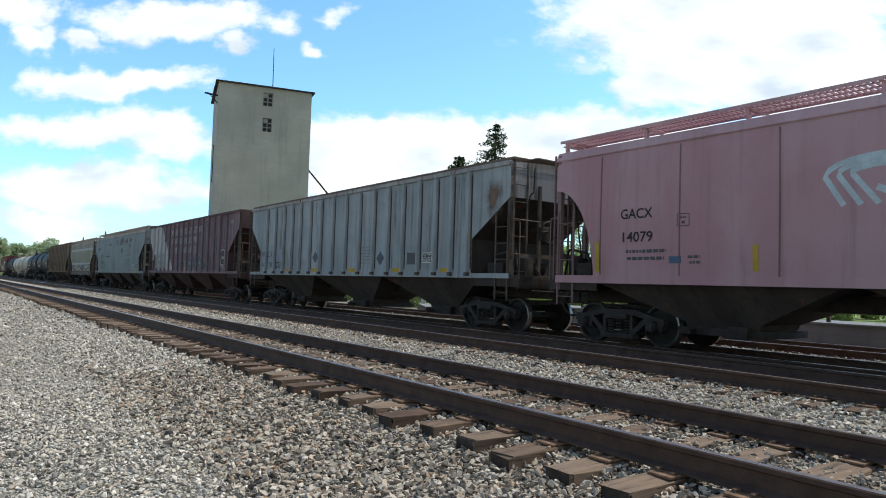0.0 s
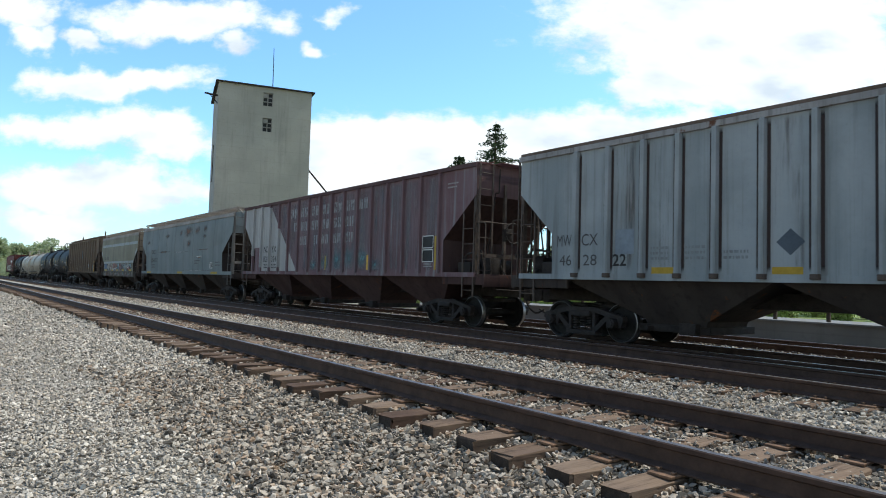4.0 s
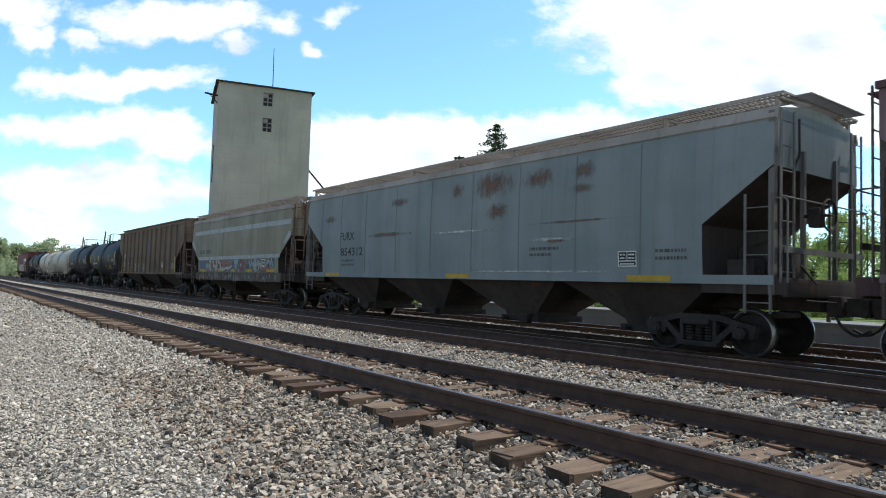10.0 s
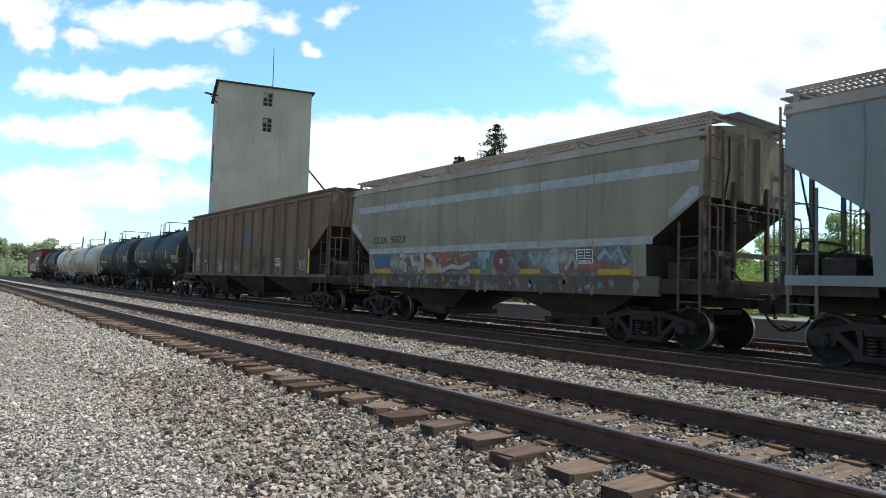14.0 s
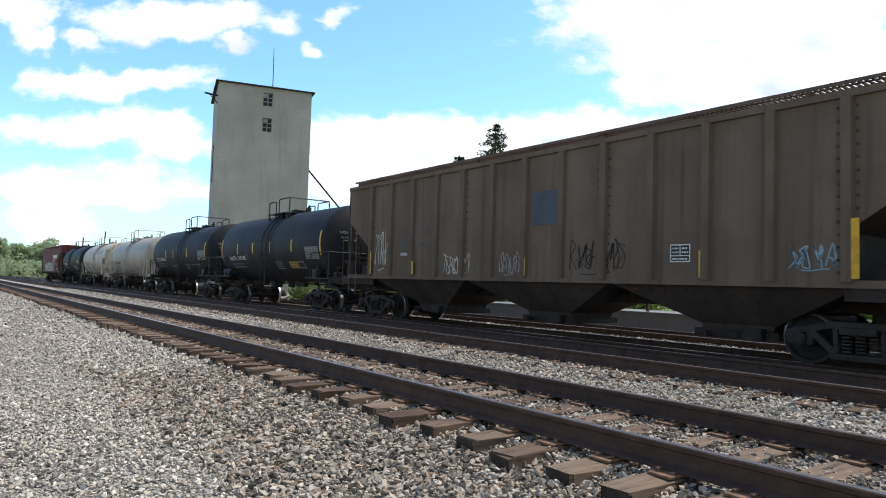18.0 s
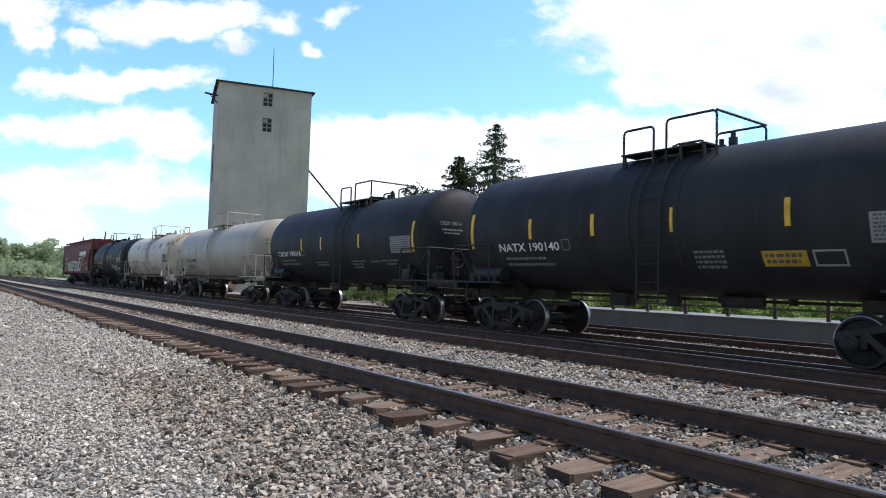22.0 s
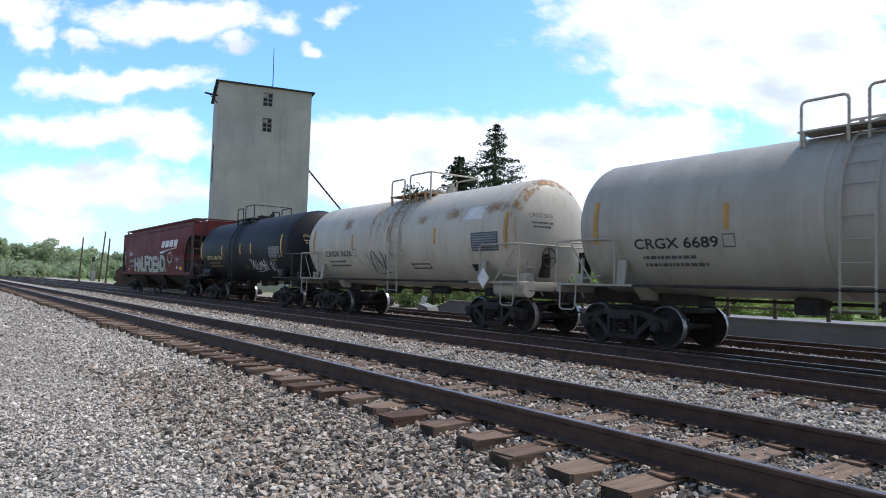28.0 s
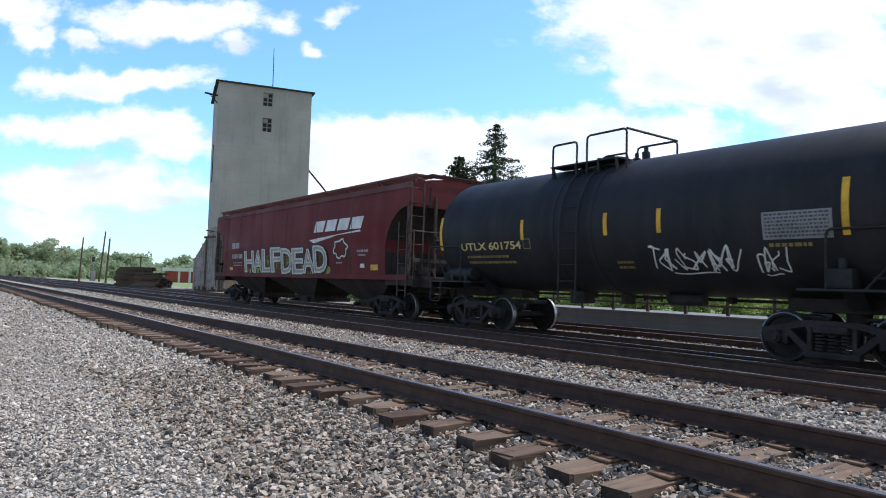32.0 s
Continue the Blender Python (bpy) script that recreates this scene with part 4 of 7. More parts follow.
def tank_car(label, L, body, steel, half, R, zc, trucks, platform_x=0.0, rails_mat=None, dome=True, band=True, side_rail=False, ladder_w=0.5, deck_mat=None):
    """A tank car: a long drum with dished ends on two stub sills, a railed platform over the manway."""
    car = thing("tank_car", label, "tank car", "cars of the freight train")
    rails_mat = rails_mat or steel

    def skin(z):
        return math.sqrt(max(0.0004, R * R - (z - zc) ** 2))
    prof, dish = [(0.0, -half)], 0.62
    for i in range(1, 9):
        a = i / 8 * 1.5708
        prof.append((R * math.sin(a), -half + dish * (1 - math.cos(a))))
    prof += [(R, -half * 0.5), (R, 0), (R, half * 0.5)]
    prof += [(r, -x) for r, x in reversed(prof[:9])]
    bm = bmesh.new()
    spun(bm, prof, 56, "X")
    part("tank", bm, body, car, at=(0, 0, zc))
    if band:
        for x in (-0.55, 0.55):
            bm = bmesh.new()
            spun(bm, [(R, -0.05), (R + 0.012, -0.045), (R + 0.012, 0.045), (R, 0.05)], 56, "X")
            part("tank_band", bm, body, car, at=(platform_x + x, 0, zc))
    for x in (-half + 0.62, -half * 0.5, half * 0.5, half - 0.62):
        bm = bmesh.new()
        spun_ring(bm, x, R + 0.003, 0.02)
        part("weld_seam", bm, body, car, at=(0, 0, zc))
    # sills, saddles, heads
    sillz = zc - R + 0.02
    for s in (-1, 1):
        bm = bmesh.new()
        box(bm, *sorted((s * (half - 2.6), s * (L / 2 - 0.5))), -0.32, 0.32, 0.72, 1.06, 0.02)
        part("stub_sill", tidy(bm), steel, car)
        bm = bmesh.new()
        tx = trucks[1] if s > 0 else trucks[0]
        rows = []
        for k in range(9):
            a = radians(-38 + 76 * k / 8)
            rows.append((R * math.sin(a), zc - R * math.cos(a)))
        outline = [(y, z - 0.012) for y, z in rows] + [(0.5, 0.80), (-0.5, 0.80)]
        loft(bm, [[(tx + dx, y, z) for y, z in outline] for dx in (-0.16, 0.16)])
        part("saddle", tidy(bm), body, car)
        bm = bmesh.new()
        e = L / 2 - 0.5
        box(bm, *sorted((s * (e - 0.12), s * e)), -1.45, 1.45, 0.92, 1.14, 0.015)
        box(bm, *sorted((s * (half - 1.9), s * e)), -1.50, -1.05, 1.08, 1.12)
        box(bm, *sorted((s * (half - 1.9), s * e)), 1.05, 1.50, 1.08, 1.12)
        platform = part("end_platform", tidy(bm), rails_mat, car)
        bm = bmesh.new()
        for y in (-1.5, 1.5):
            pipe(bm, [(s * (half - 1.45), y, 1.1), (s * (half - 1.45), y, 2.05), (s * (e - 0.02), y, 2.05), (s * (e - 0.02), y, 1.1)], 0.022, 6)
            part("handrail", tidy(bm), rails_mat, platform)
            bm = bmesh.new()
            pipe(bm, [(s * (half - 0.9), y, 1.1), (s * (half - 0.2), y * 0.95, 1.95)], 0.018, 6)
            part("brace", tidy(bm), rails_mat, platform)
            bm = bmesh.new()
            pipe(bm, [(s * (e - 0.6), y, 1.08), (s * (e - 0.6), y * 1.02, 0.55), (s * (e - 0.15), y * 1.02, 0.55), (s * (e - 0.15), y, 1.08)], 0.018, 6)
            part("step", tidy(bm), rails_mat, platform)
            bm = bmesh.new()
        pipe(bm, [(s * (e - 0.02), -1.5, 2.05), (s * (e - 0.02), 1.5, 2.05)], 0.018, 6)
        part("end_handrail", tidy(bm), rails_mat, platform)
        bm = bmesh.new()
        spun(bm, [(0.24, -0.02), (0.26, 0.0), (0.24, 0.02), (0.22, 0.0), (0.24, -0.02)], 18, "X")
        rod(bm, (-0.3, 0, 0), (0.02, 0, 0), 0.04, 6)
        rod(bm, (0, -0.24, 0), (0, 0.24, 0), 0.014, 5)
        rod(bm, (0, 0, -0.24), (0, 0, 0.24), 0.014, 5)
        box(bm, -0.25, -0.05, -0.12, 0.12, -0.5, 0.1, 0.03)
        part("brake_wheel", tidy(bm), steel, platform, at=(s * (half - 0.02 if s > 0 else half + 0.1), -0.45, 1.75))
        bm = bmesh.new()
        g = lambda d: s * (half - d)
        if body is TANKWHITE or body is TANKRUST:
            beam(bm, (g(1.5), -1.35, 1.1), (g(1.5), -1.3, 1.62), 0.2, 0.05)
            part("placard_bracket", tidy(bm), rails_mat, platform)
            bm = bmesh.new()
        elif s < 0:
            rod(bm, (g(1.75), -1.22, 1.32), (g(0.75), -1.22, 1.32), 0.17, 14)
            box(bm, *sorted((g(1.6), g(1.5))), -1.4, -1.05, 1.1, 1.3, 0.01)
            box(bm, *sorted((g(1.0), g(0.9))), -1.4, -1.05, 1.1, 1.3, 0.01)
        else:
            box(bm, *sorted((g(1.5), g(1.1))), -1.42, -1.08, 1.12, 1.44, 0.04)
            rod(bm, (g(1.3), -1.25, 1.44), (g(1.3), -1.25, 1.6), 0.07, 8)
        pipe(bm, [(g(0.35), -0.62, 1.12), (g(0.2), -0.62, 1.6), (g(0.1), -0.5, 1.75)], 0.03, 6)
        pipe(bm, [(g(0.9), -1.2, 1.3), (g(0.4), -1.1, 1.25), (s * (e - 0.1), -0.9, 1.18), (s * (e - 0.05), -0.6, 0.8)], 0.024, 6)
        beam(bm, (s * (e - 0.3), -0.95, 1.1), (s * (e - 0.3), -0.95, 1.7), 0.07, 0.05)
        beam(bm, (s * (e - 0.3), -0.95, 1.5), (g(0.1), -0.95, 1.5), 0.04, 0.05)
        box(bm, *sorted((s * (e - 0.42), s * (e - 0.18))), -1.08, -0.8, 1.12, 1.34, 0.02)
        part("end_gear", tidy(bm), rails_mat, platform)
        fit("coupler", shared("coupler", coupler_mesh, STEEL), car, (s * (L / 2 - 0.12), 0, -0.06), 0 if s > 0 else 180)
    # platform over the manway
    px, pz = platform_x, zc + R
    bm = bmesh.new()
    rod(bm, (px, 0, pz - 0.1), (px, 0, pz + 0.10), 0.3, 18)
    rod(bm, (px, 0, pz + 0.10), (px, 0, pz + 0.15), 0.34, 18)
    for dx, h in ((0.55, 0.1), (-0.55, 0.14), (0.8, 0.22)):
        rod(bm, (px + dx, 0.1, pz - 0.05), (px + dx, 0.1, pz + h), 0.09, 10)
        rod(bm, (px + dx, 0.1, pz + h), (px + dx, 0.1, pz + h + 0.12), 0.05, 8)
    part("manway", tidy(bm), rails_mat, car)
    bm = bmesh.new()
    for s in (-1, 1):
        box(bm, px - 1.15, px + 0.85, s * 0.7 - 0.26, s * 0.7 + 0.26, pz - 0.06, pz - 0.03)
        for dx in (-1.05, -0.35, 0.3, 0.8):
            beam(bm, (px + dx, s * 0.95, pz - 0.05), (px + dx, s * 0.9, zc + math.sqrt(R * R - 0.81) - 0.01), 0.05, 0.05)
    deck = part("platform", tidy(bm), deck_mat or rails_mat, car)
    for s in (-1, 1):
        y = s * 0.92
        for a, b, h in ((-1.1, -0.35, 0.48), (-0.05, 1.05, 0.56)):
            bm = bmesh.new()
            pipe(bm, [(px + a, y, pz - 0.3), (px + a, y, pz + h), (px + b, y, pz + h), (px + b, y, pz - 0.3)], 0.026, 6)
            part("guard_rail", tidy(bm), rails_mat, deck)
    for x, h in ((1.05, 0.56),):
        bm = bmesh.new()
        pipe(bm, [(px + x, -0.92, pz + h), (px + x, 0.92, pz + h)], 0.026, 6)
        part("guard_rail", tidy(bm), rails_mat, deck)
    for s in (-1, 1):
        bm = bmesh.new()
        for dx in (-ladder_w / 2, ladder_w / 2):
            pts = [(px + dx, s * (R + 0.06), 0.75), (px + dx, s * (R + 0.06), zc)]
            for k in range(1, 6):
                a = radians(12 * k)
                pts.append((px + dx, s * (R + 0.06) * math.cos(a), zc + (R + 0.06) * math.sin(a)))
            pipe(bm, pts, 0.022, 6)
        lad = part("ladder", tidy(bm), rails_mat, car)
        rung = shared("rung_tank" + rails_mat.name, lambda: rung_mesh(ladder_w, "x"), rails_mat)
        spots = [(R + 0.06, 0.8 + 0.36 * k) for k in range(5)]
        spots += [((R + 0.06) * math.cos(radians(14 * k)), zc + (R + 0.06) * math.sin(radians(14 * k))) for k in range(1, 5)]
        for y, z in spots:
            fit("rung", rung, lad, (px - ladder_w / 2, s * y, z))
    bm = bmesh.new()
    if side_rail:
        for s in (-1, 1):
            pipe(bm, [(-half + 1.9, s * 1.5, 1.1), (half - 1.9, s * 1.5, 1.1)], 0.035, 6)
    rod(bm, (-0.3, 0, sillz - 0.25), (-0.3, 0, sillz + 0.05), 0.16, 10)
    box(bm, -1.7, -1.25, -0.4, 0.0, 0.66, 0.95, 0.04)
    rod(bm, (1.0, -0.3, 0.84), (1.8, -0.3, 0.84), 0.11, 12)
    beam(bm, (-half + 2, 0.2, 0.86), (half - 2, 0.2, 0.86), 0.06, 0.06)
    for x in (-1.3, -0.3, 0.8, 2.2, -half + 2.4, half - 2.4):
        beam(bm, (x, 0, 0.8), (x, 0, sillz + 0.12), 0.08, 0.2)
    part("brake_gear", tidy(bm), steel, car)
    for x in trucks:
        add_truck(car, x)
    return car, skin


def spun_ring(bm, x, r, w, n=56):
    a = [bm.verts.new((x - w / 2, r * math.cos(6.283185 * i / n), r * math.sin(6.283185 * i / n))) for i in range(n)]
    b = [bm.verts.new((x + w / 2, r * math.cos(6.283185 * i / n), r * math.sin(6.283185 * i / n))) for i in range(n)]
    for i in range(n):
        bm.faces.new((a[i], a[(i + 1) % n], b[(i + 1) % n], b[i]))

# ---- markings ----
def flag(colour, name):
    return plain(name, colour, 0.65, 0, 0.2, 3.0, 0.1, 0.002)


SKYBLUE, NAVY = flag((0.24, 0.36, 0.43), "pale_blue_spray"), flag((0.06, 0.10, 0.17), "navy_spray")
DULLCREAM = flag((0.31, 0.295, 0.26), "dull_cream_spray")
CREAM, OCHRE = flag((0.56, 0.54, 0.47), "cream_spray"), flag((0.40, 0.26, 0.03), "dull_yellow_paint")
FADEWHITE, FADEBLUE, GREYBLACK = flag((0.30, 0.29, 0.29), "faded_white_paint"), flag((0.40, 0.47, 0.50), "faded_pale_blue_paint"), flag((0.075, 0.075, 0.08), "faded_black_paint")
SLATE = flag((0.065, 0.082, 0.105), "slate_blue_patch")
GRAFRUST = stain("orange_rust_stain", (0.36, 0.21, 0.10), 0.7, 6.0)
HEADRUST = flakes("flaking_orange_rust", (0.42, 0.25, 0.12), 3.0, 0.5)
BROWNSTAIN = stain("brown_rust_stain", (0.15, 0.095, 0.065), 0.9, 2.6)
REDRUST = stain("red_brown_rust", (0.15, 0.082, 0.055), 0.85, 4.0)
PALESCUFF = stain("pale_scuff", (0.50, 0.52, 0.52), 0.8, 5.0)
TEALHAZE = stain("thin_teal_spray", (0.13, 0.26, 0.28), 0.6, 7.0)
TANKGEAR = plain("black_painted_fittings", (0.020, 0.020, 0.021), 0.6, 0.0, 0.4, 6.0)
DULLORANGE = flag((0.42, 0.24, 0.06), "dulled_orange_reflector")
DECKRUST = plain("rusty_deck", (0.34, 0.21, 0.11), 0.8, 0, 0.4, 4.0)
DIMPRINT = flag((0.17, 0.17, 0.175), "dull_grey_print")
PALEPANEL = flag((0.23, 0.235, 0.24), "weathered_chart_sheet")
DIMYELLOW = flag((0.24, 0.18, 0.06), "dull_yellow_print")
PALEYELLOW = flag((0.58, 0.46, 0.20), "pale_yellow_lettering")
DULLBLUE, DULLTEAL, BRICKRED, GREYBROWN = flag((0.19, 0.26, 0.29), "dulled_blue_spray"), flag((0.10, 0.19, 0.205), "dulled_teal_spray"), flag((0.21, 0.085, 0.07), "brick_red_spray"), flag((0.17, 0.15, 0.13), "grey_brown_spray")
DARKROSE = flag((0.15, 0.055, 0.06), "dark_red_spray")
PALEWASH, REDWASH, BLUEWASH = stain("pale_spray_wash", (0.36, 0.37, 0.36), 0.9, 1.6), stain("red_spray_wash", (0.26, 0.10, 0.08), 0.95, 1.8), stain("blue_spray_wash", (0.17, 0.27, 0.31), 0.95, 1.6)
WORNBLOCK = flakes("flaking_pale_lettering", (0.25, 0.25, 0.26), 9.0, 0.38)
# dark streaks that carry the ribs' edge shadow along with rust
RIBSHADERUST = drip("dark_rust_runs", (0.055, 0.043, 0.043), 0.32, 1.0)
RUSTRUN = drip("orange_rust_runs", (0.37, 0.22, 0.105), 0.53, 0.8)
PALERUN = drip("chalky_pale_runs", (0.21, 0.225, 0.245), 0.48, 0.55)
BROWNRUN = drip("thin_brown_runs", (0.13, 0.10, 0.085), 0.55, 0.7)
GHOSTPRINT = flag((0.19, 0.205, 0.22), "ghost_of_old_print")
BLUEPATCH = flag((0.19, 0.225, 0.27), "blue_grey_touch_up")
GRAFGROUND = flakes("grey_brown_ground_coat", (0.15, 0.135, 0.125), 2.2, 0.42)
GREENHAZE = stain("thin_green_spray", (0.20, 0.21, 0.05), 0.75, 3.0)
BANDWHITE = flag((0.275, 0.305, 0.315), "pale_band_paint")


def rect(w, h, skew=0.0):
    bm = bmesh.new()
    bm.faces.new([bm.verts.new(c) for c in ((0, 0, 0), (w, 0, 0), (w + skew, 0, h), (skew, 0, h))])
    return bm


def outline(w, h, t):
    bm = bmesh.new()
    for x0, x1, z0, z1 in ((0, w, 0, t), (0, w, h - t, h), (0, t, t, h - t), (w - t, w, t, h - t)):
        bm.faces.new([bm.verts.new(c) for c in ((x0, 0, z0), (x1, 0, z0), (x1, 0, z1), (x0, 0, z1))])
    return bm


def blotches(w, h, count, size, seed, ragged=0.35):
    """Ragged patches of paint or rust scattered over a field."""
    rng = random.Random(seed)
    bm = bmesh.new()
    for _ in range(count):
        cx, cz, r = rng.uniform(0, w), rng.uniform(0, h), size * rng.uniform(0.4, 1.0)
        n = 9
        bm.faces.new([bm.verts.new((cx + r * 0.75 * math.cos(6.283 * i / n) * (1 + rng.uniform(-ragged, ragged)), 0, cz + r * math.sin(6.283 * i / n) * (1 + rng.uniform(-ragged, ragged)))) for i in range(n)])
    return bm


STROKES = (((0, 0), (0.1, 1), (0.45, 0.35), (0.8, 1.0), (0.95, 0.05)), ((0.9, 0.95), (0.15, 0.75), (0.8, 0.45), (0.2, 0.0), (0.0, 0.15)), ((0.1, 0.0), (0.15, 1.0), (0.75, 0.8), (0.2, 0.45), (0.95, 0.0)),
           ((0.0, 0.05), (0.5, 1.05), (0.85, 0.0), (0.65, 0.4), (0.15, 0.35)), ((0.9, 0.9), (0.3, 1.0), (0.05, 0.5), (0.3, 0.0), (0.9, 0.1), (0.7, 0.5), (0.3, 0.5)),
           ((0.05, 1.0), (0.1, 0.1), (0.7, 0.0), (0.9, 0.9)), ((0.0, 0.85), (0.9, 1.0), (0.5, 0.95), (0.45, 0.0)), ((0.1, 0.5), (0.35, 1.0), (0.8, 0.75), (0.75, 0.2), (0.3, 0.0), (0.1, 0.5)))


def scrawl(w, h, strokes, width, seed):
    """A sprayed tag: quick angular strokes that lap over one another, with a line under them."""
    rng = random.Random(seed)
    bm = bmesh.new()
    strokes = int(strokes * 1.5)
    cell = w / (strokes * 0.6 + 0.4)
    for i in range(strokes):
        shape, tall, dz, lean = [(x if rng.random() < 0.5 else 1 - x * 0.9, z) for x, z in STROKES[rng.randrange(len(STROKES))]], h * rng.uniform(0.75, 1.05), h * rng.uniform(-0.08, 0.1), rng.uniform(0.0, 0.25)
        pts = [Vector(((x + lean * z) * cell + i * cell * 0.6 + rng.uniform(-0.06, 0.06) * cell, 0, z * tall + dz)) for x, z in shape]
        fine = []
        for k in range(len(pts) - 1):
            p0, p1, p2, p3 = pts[max(k - 1, 0)], pts[k], pts[k + 1], pts[min(k + 2, len(pts) - 1)]
            for j in range(5):
                u = j / 5
                q = p1 + (p2 - p0) * (0.32 * u * (1 - u) ** 2) - (p3 - p1) * (0.32 * u * u * (1 - u)) + (p2 - p1) * (u * u * (3 - 2 * u))
                fine.append((q.x, q.z))
        fine.append((pts[-1].x, pts[-1].z))
        ribbon(bm, fine, width * rng.uniform(0.7, 1.1))
    if strokes > 3:
        ribbon(bm, [(w * (0.25 + 0.06 * k), -h * 0.14 - 0.04 * h * math.sin(k * 0.7)) for k in range(9)], width * 0.7)
    return bm


def plate(car, skin, x, z, w, h, label="small black placard with white frame and print", face=None, bars=None):
    base = mark(car, "placard", rect(w, h), x, z, skin, face or BLACKPAINT, label, 0.008)
    white = bars or WHITEPAINT
    for name, bm in (("placard_frame", outline(w, h, 0.022)), ("placard_divider", rect(0.018, h * 0.62))):
        dx = w / 2 - 0.009 if name == "placard_divider" else 0
        mark(base, name, bm, x + dx, z + (h * 0.34 if dx else 0), skin, white, "", 0.012)
    mark(base, "placard_bar", rect(w, 0.02), x, z + h * 0.33, skin, white, "", 0.0125)
    rows = [(0.05, w * 0.42, h * k, h * 0.1) for k in (0.5, 0.72)] + [(w * 0.58, w - 0.05, h * k, h * 0.1) for k in (0.5, 0.72)] + [(0.05, w - 0.06, h * 0.13, h * 0.1)]
    mark(base, "placard_print", dashes(rows, 0.5, int(abs(x) * 10)), x, z, skin, white, "", 0.012)["kind"] = "stuff"


def name_on(car, skin, c, text, u0, u1, z, h, material, label="stencilled reporting mark", heavy=0.004):
    mark(car, "lettering", words(text, h, u1 - u0, heavy=heavy), u0 - c, z, skin, material, label, 0.009)


def small_print(car, skin, c, rows, material, seed=1):
    for i, (u0, u1, z, h) in enumerate(rows):
        mark(car, "small_print", dashes([(0, u1 - u0, 0, h)], 0.45, seed + i), u0 - c, z, skin, material, "", 0.008)["kind"] = "stuff"


def stripe(car, skin, c, u, z0, z1, w=0.11, material=None):
    mark(car, "reflector", rect(w, z1 - z0), u - w / 2 - c, z0, skin, material or YELLOW, "yellow reflective strip", 0.009)


def stand(made, i):
    car, skin = made
    CARS.append((car, span(i)[0]))
    return car, skin, span(i)[0]


def even(a, b, n):
    return [a + (b - a) * i / (n - 1) for i in range(n)]


def car_pink():
    c, L = span(0)
    car, skin, c = stand(hopper_car("faded pink covered hopper car with rounded sides and roof gratings", L, 8.5, 3.95, 1.27, 1.05, 3.15, 1.3, (PINK, PINKROOFLIT, PINK, GRIMYSHADE, PINK, PINKGEAR, PINKGEAR), True, (), 3, (2.23, 2.2), 0.36, 1.1, True,
                                    0.14, [-7.26, -5.41, -3.56, -1.4, 1.4, 3.6, 5.4, 7.2], 0.05, hatches="round"), 0)
    name_on(car, skin, c, "GACX", -8.55, -7.80, 2.42, 0.20, BLACKPAINT)
    name_on(car, skin, c, "14079", -8.50, -7.80, 1.96, 0.20, BLACKPAINT)
    small_print(car, skin, c, [(-8.42, -7.5, 1.74, 0.06), (-8.40, -7.55, 1.60, 0.06), (-7.05, -6.8, 1.62, 0.05), (-7.02, -6.78, 1.52, 0.05)], GREYBLACK, 4)
    mark(car, "patch", rect(0.26, 0.13), -7.45 - c, 1.53, skin, NAVY, "dark paint patch")
    mark(car, "stencil_box", outline(0.26, 0.24, 0.015), -7.27 - c, 2.21, skin, GREYBLACK)
    small_print(car, skin, c, [(-7.2, -7.06, 2.36, 0.03), (-7.17, -7.1, 2.26, 0.05)], GREYBLACK, 9)
    stripe(car, skin, c, -5.78, 1.38, 1.83, 0.1, OCHRE)
    stripe(car, skin, c, -9.16, 1.36, 2.0, 0.1, OCHRE)
    # a faded emblem: bent bands side by side
    for k in range(3):
        bm = bmesh.new()
        r = 0.52 - 0.15 * k
        pts = [(-0.35 + 0.24 * k, -0.34), (-0.62 + 0.2 * k, 0.12)]
        pts += [(0.25 - (0.85 - 0.17 * k) * math.cos(a), 0.14 + (0.26 - 0.075 * k) * math.sin(a)) for a in [i * 0.314 for i in range(1, 10)]]
        pts += [(1.1 - 0.17 * k, 0.05), (0.9 - 0.12 * k, -0.05)]
        ribbon(bm, pts, 0.085)
        mark(car, "emblem_band", bm, -4.05 - c, 2.72, skin, FADEBLUE, "faded pale blue band of an emblem")
    bm = bmesh.new()
    for k in range(2):
        ribbon(bm, [(0.1 + 0.26 * k, -0.05), (0.75 + 0.3 * k, -0.36)], 0.1)
    mark(car, "emblem_leg", bm, -4.05 - c, 2.68, skin, FADEBLUE, "faded pale blue leg of an emblem")


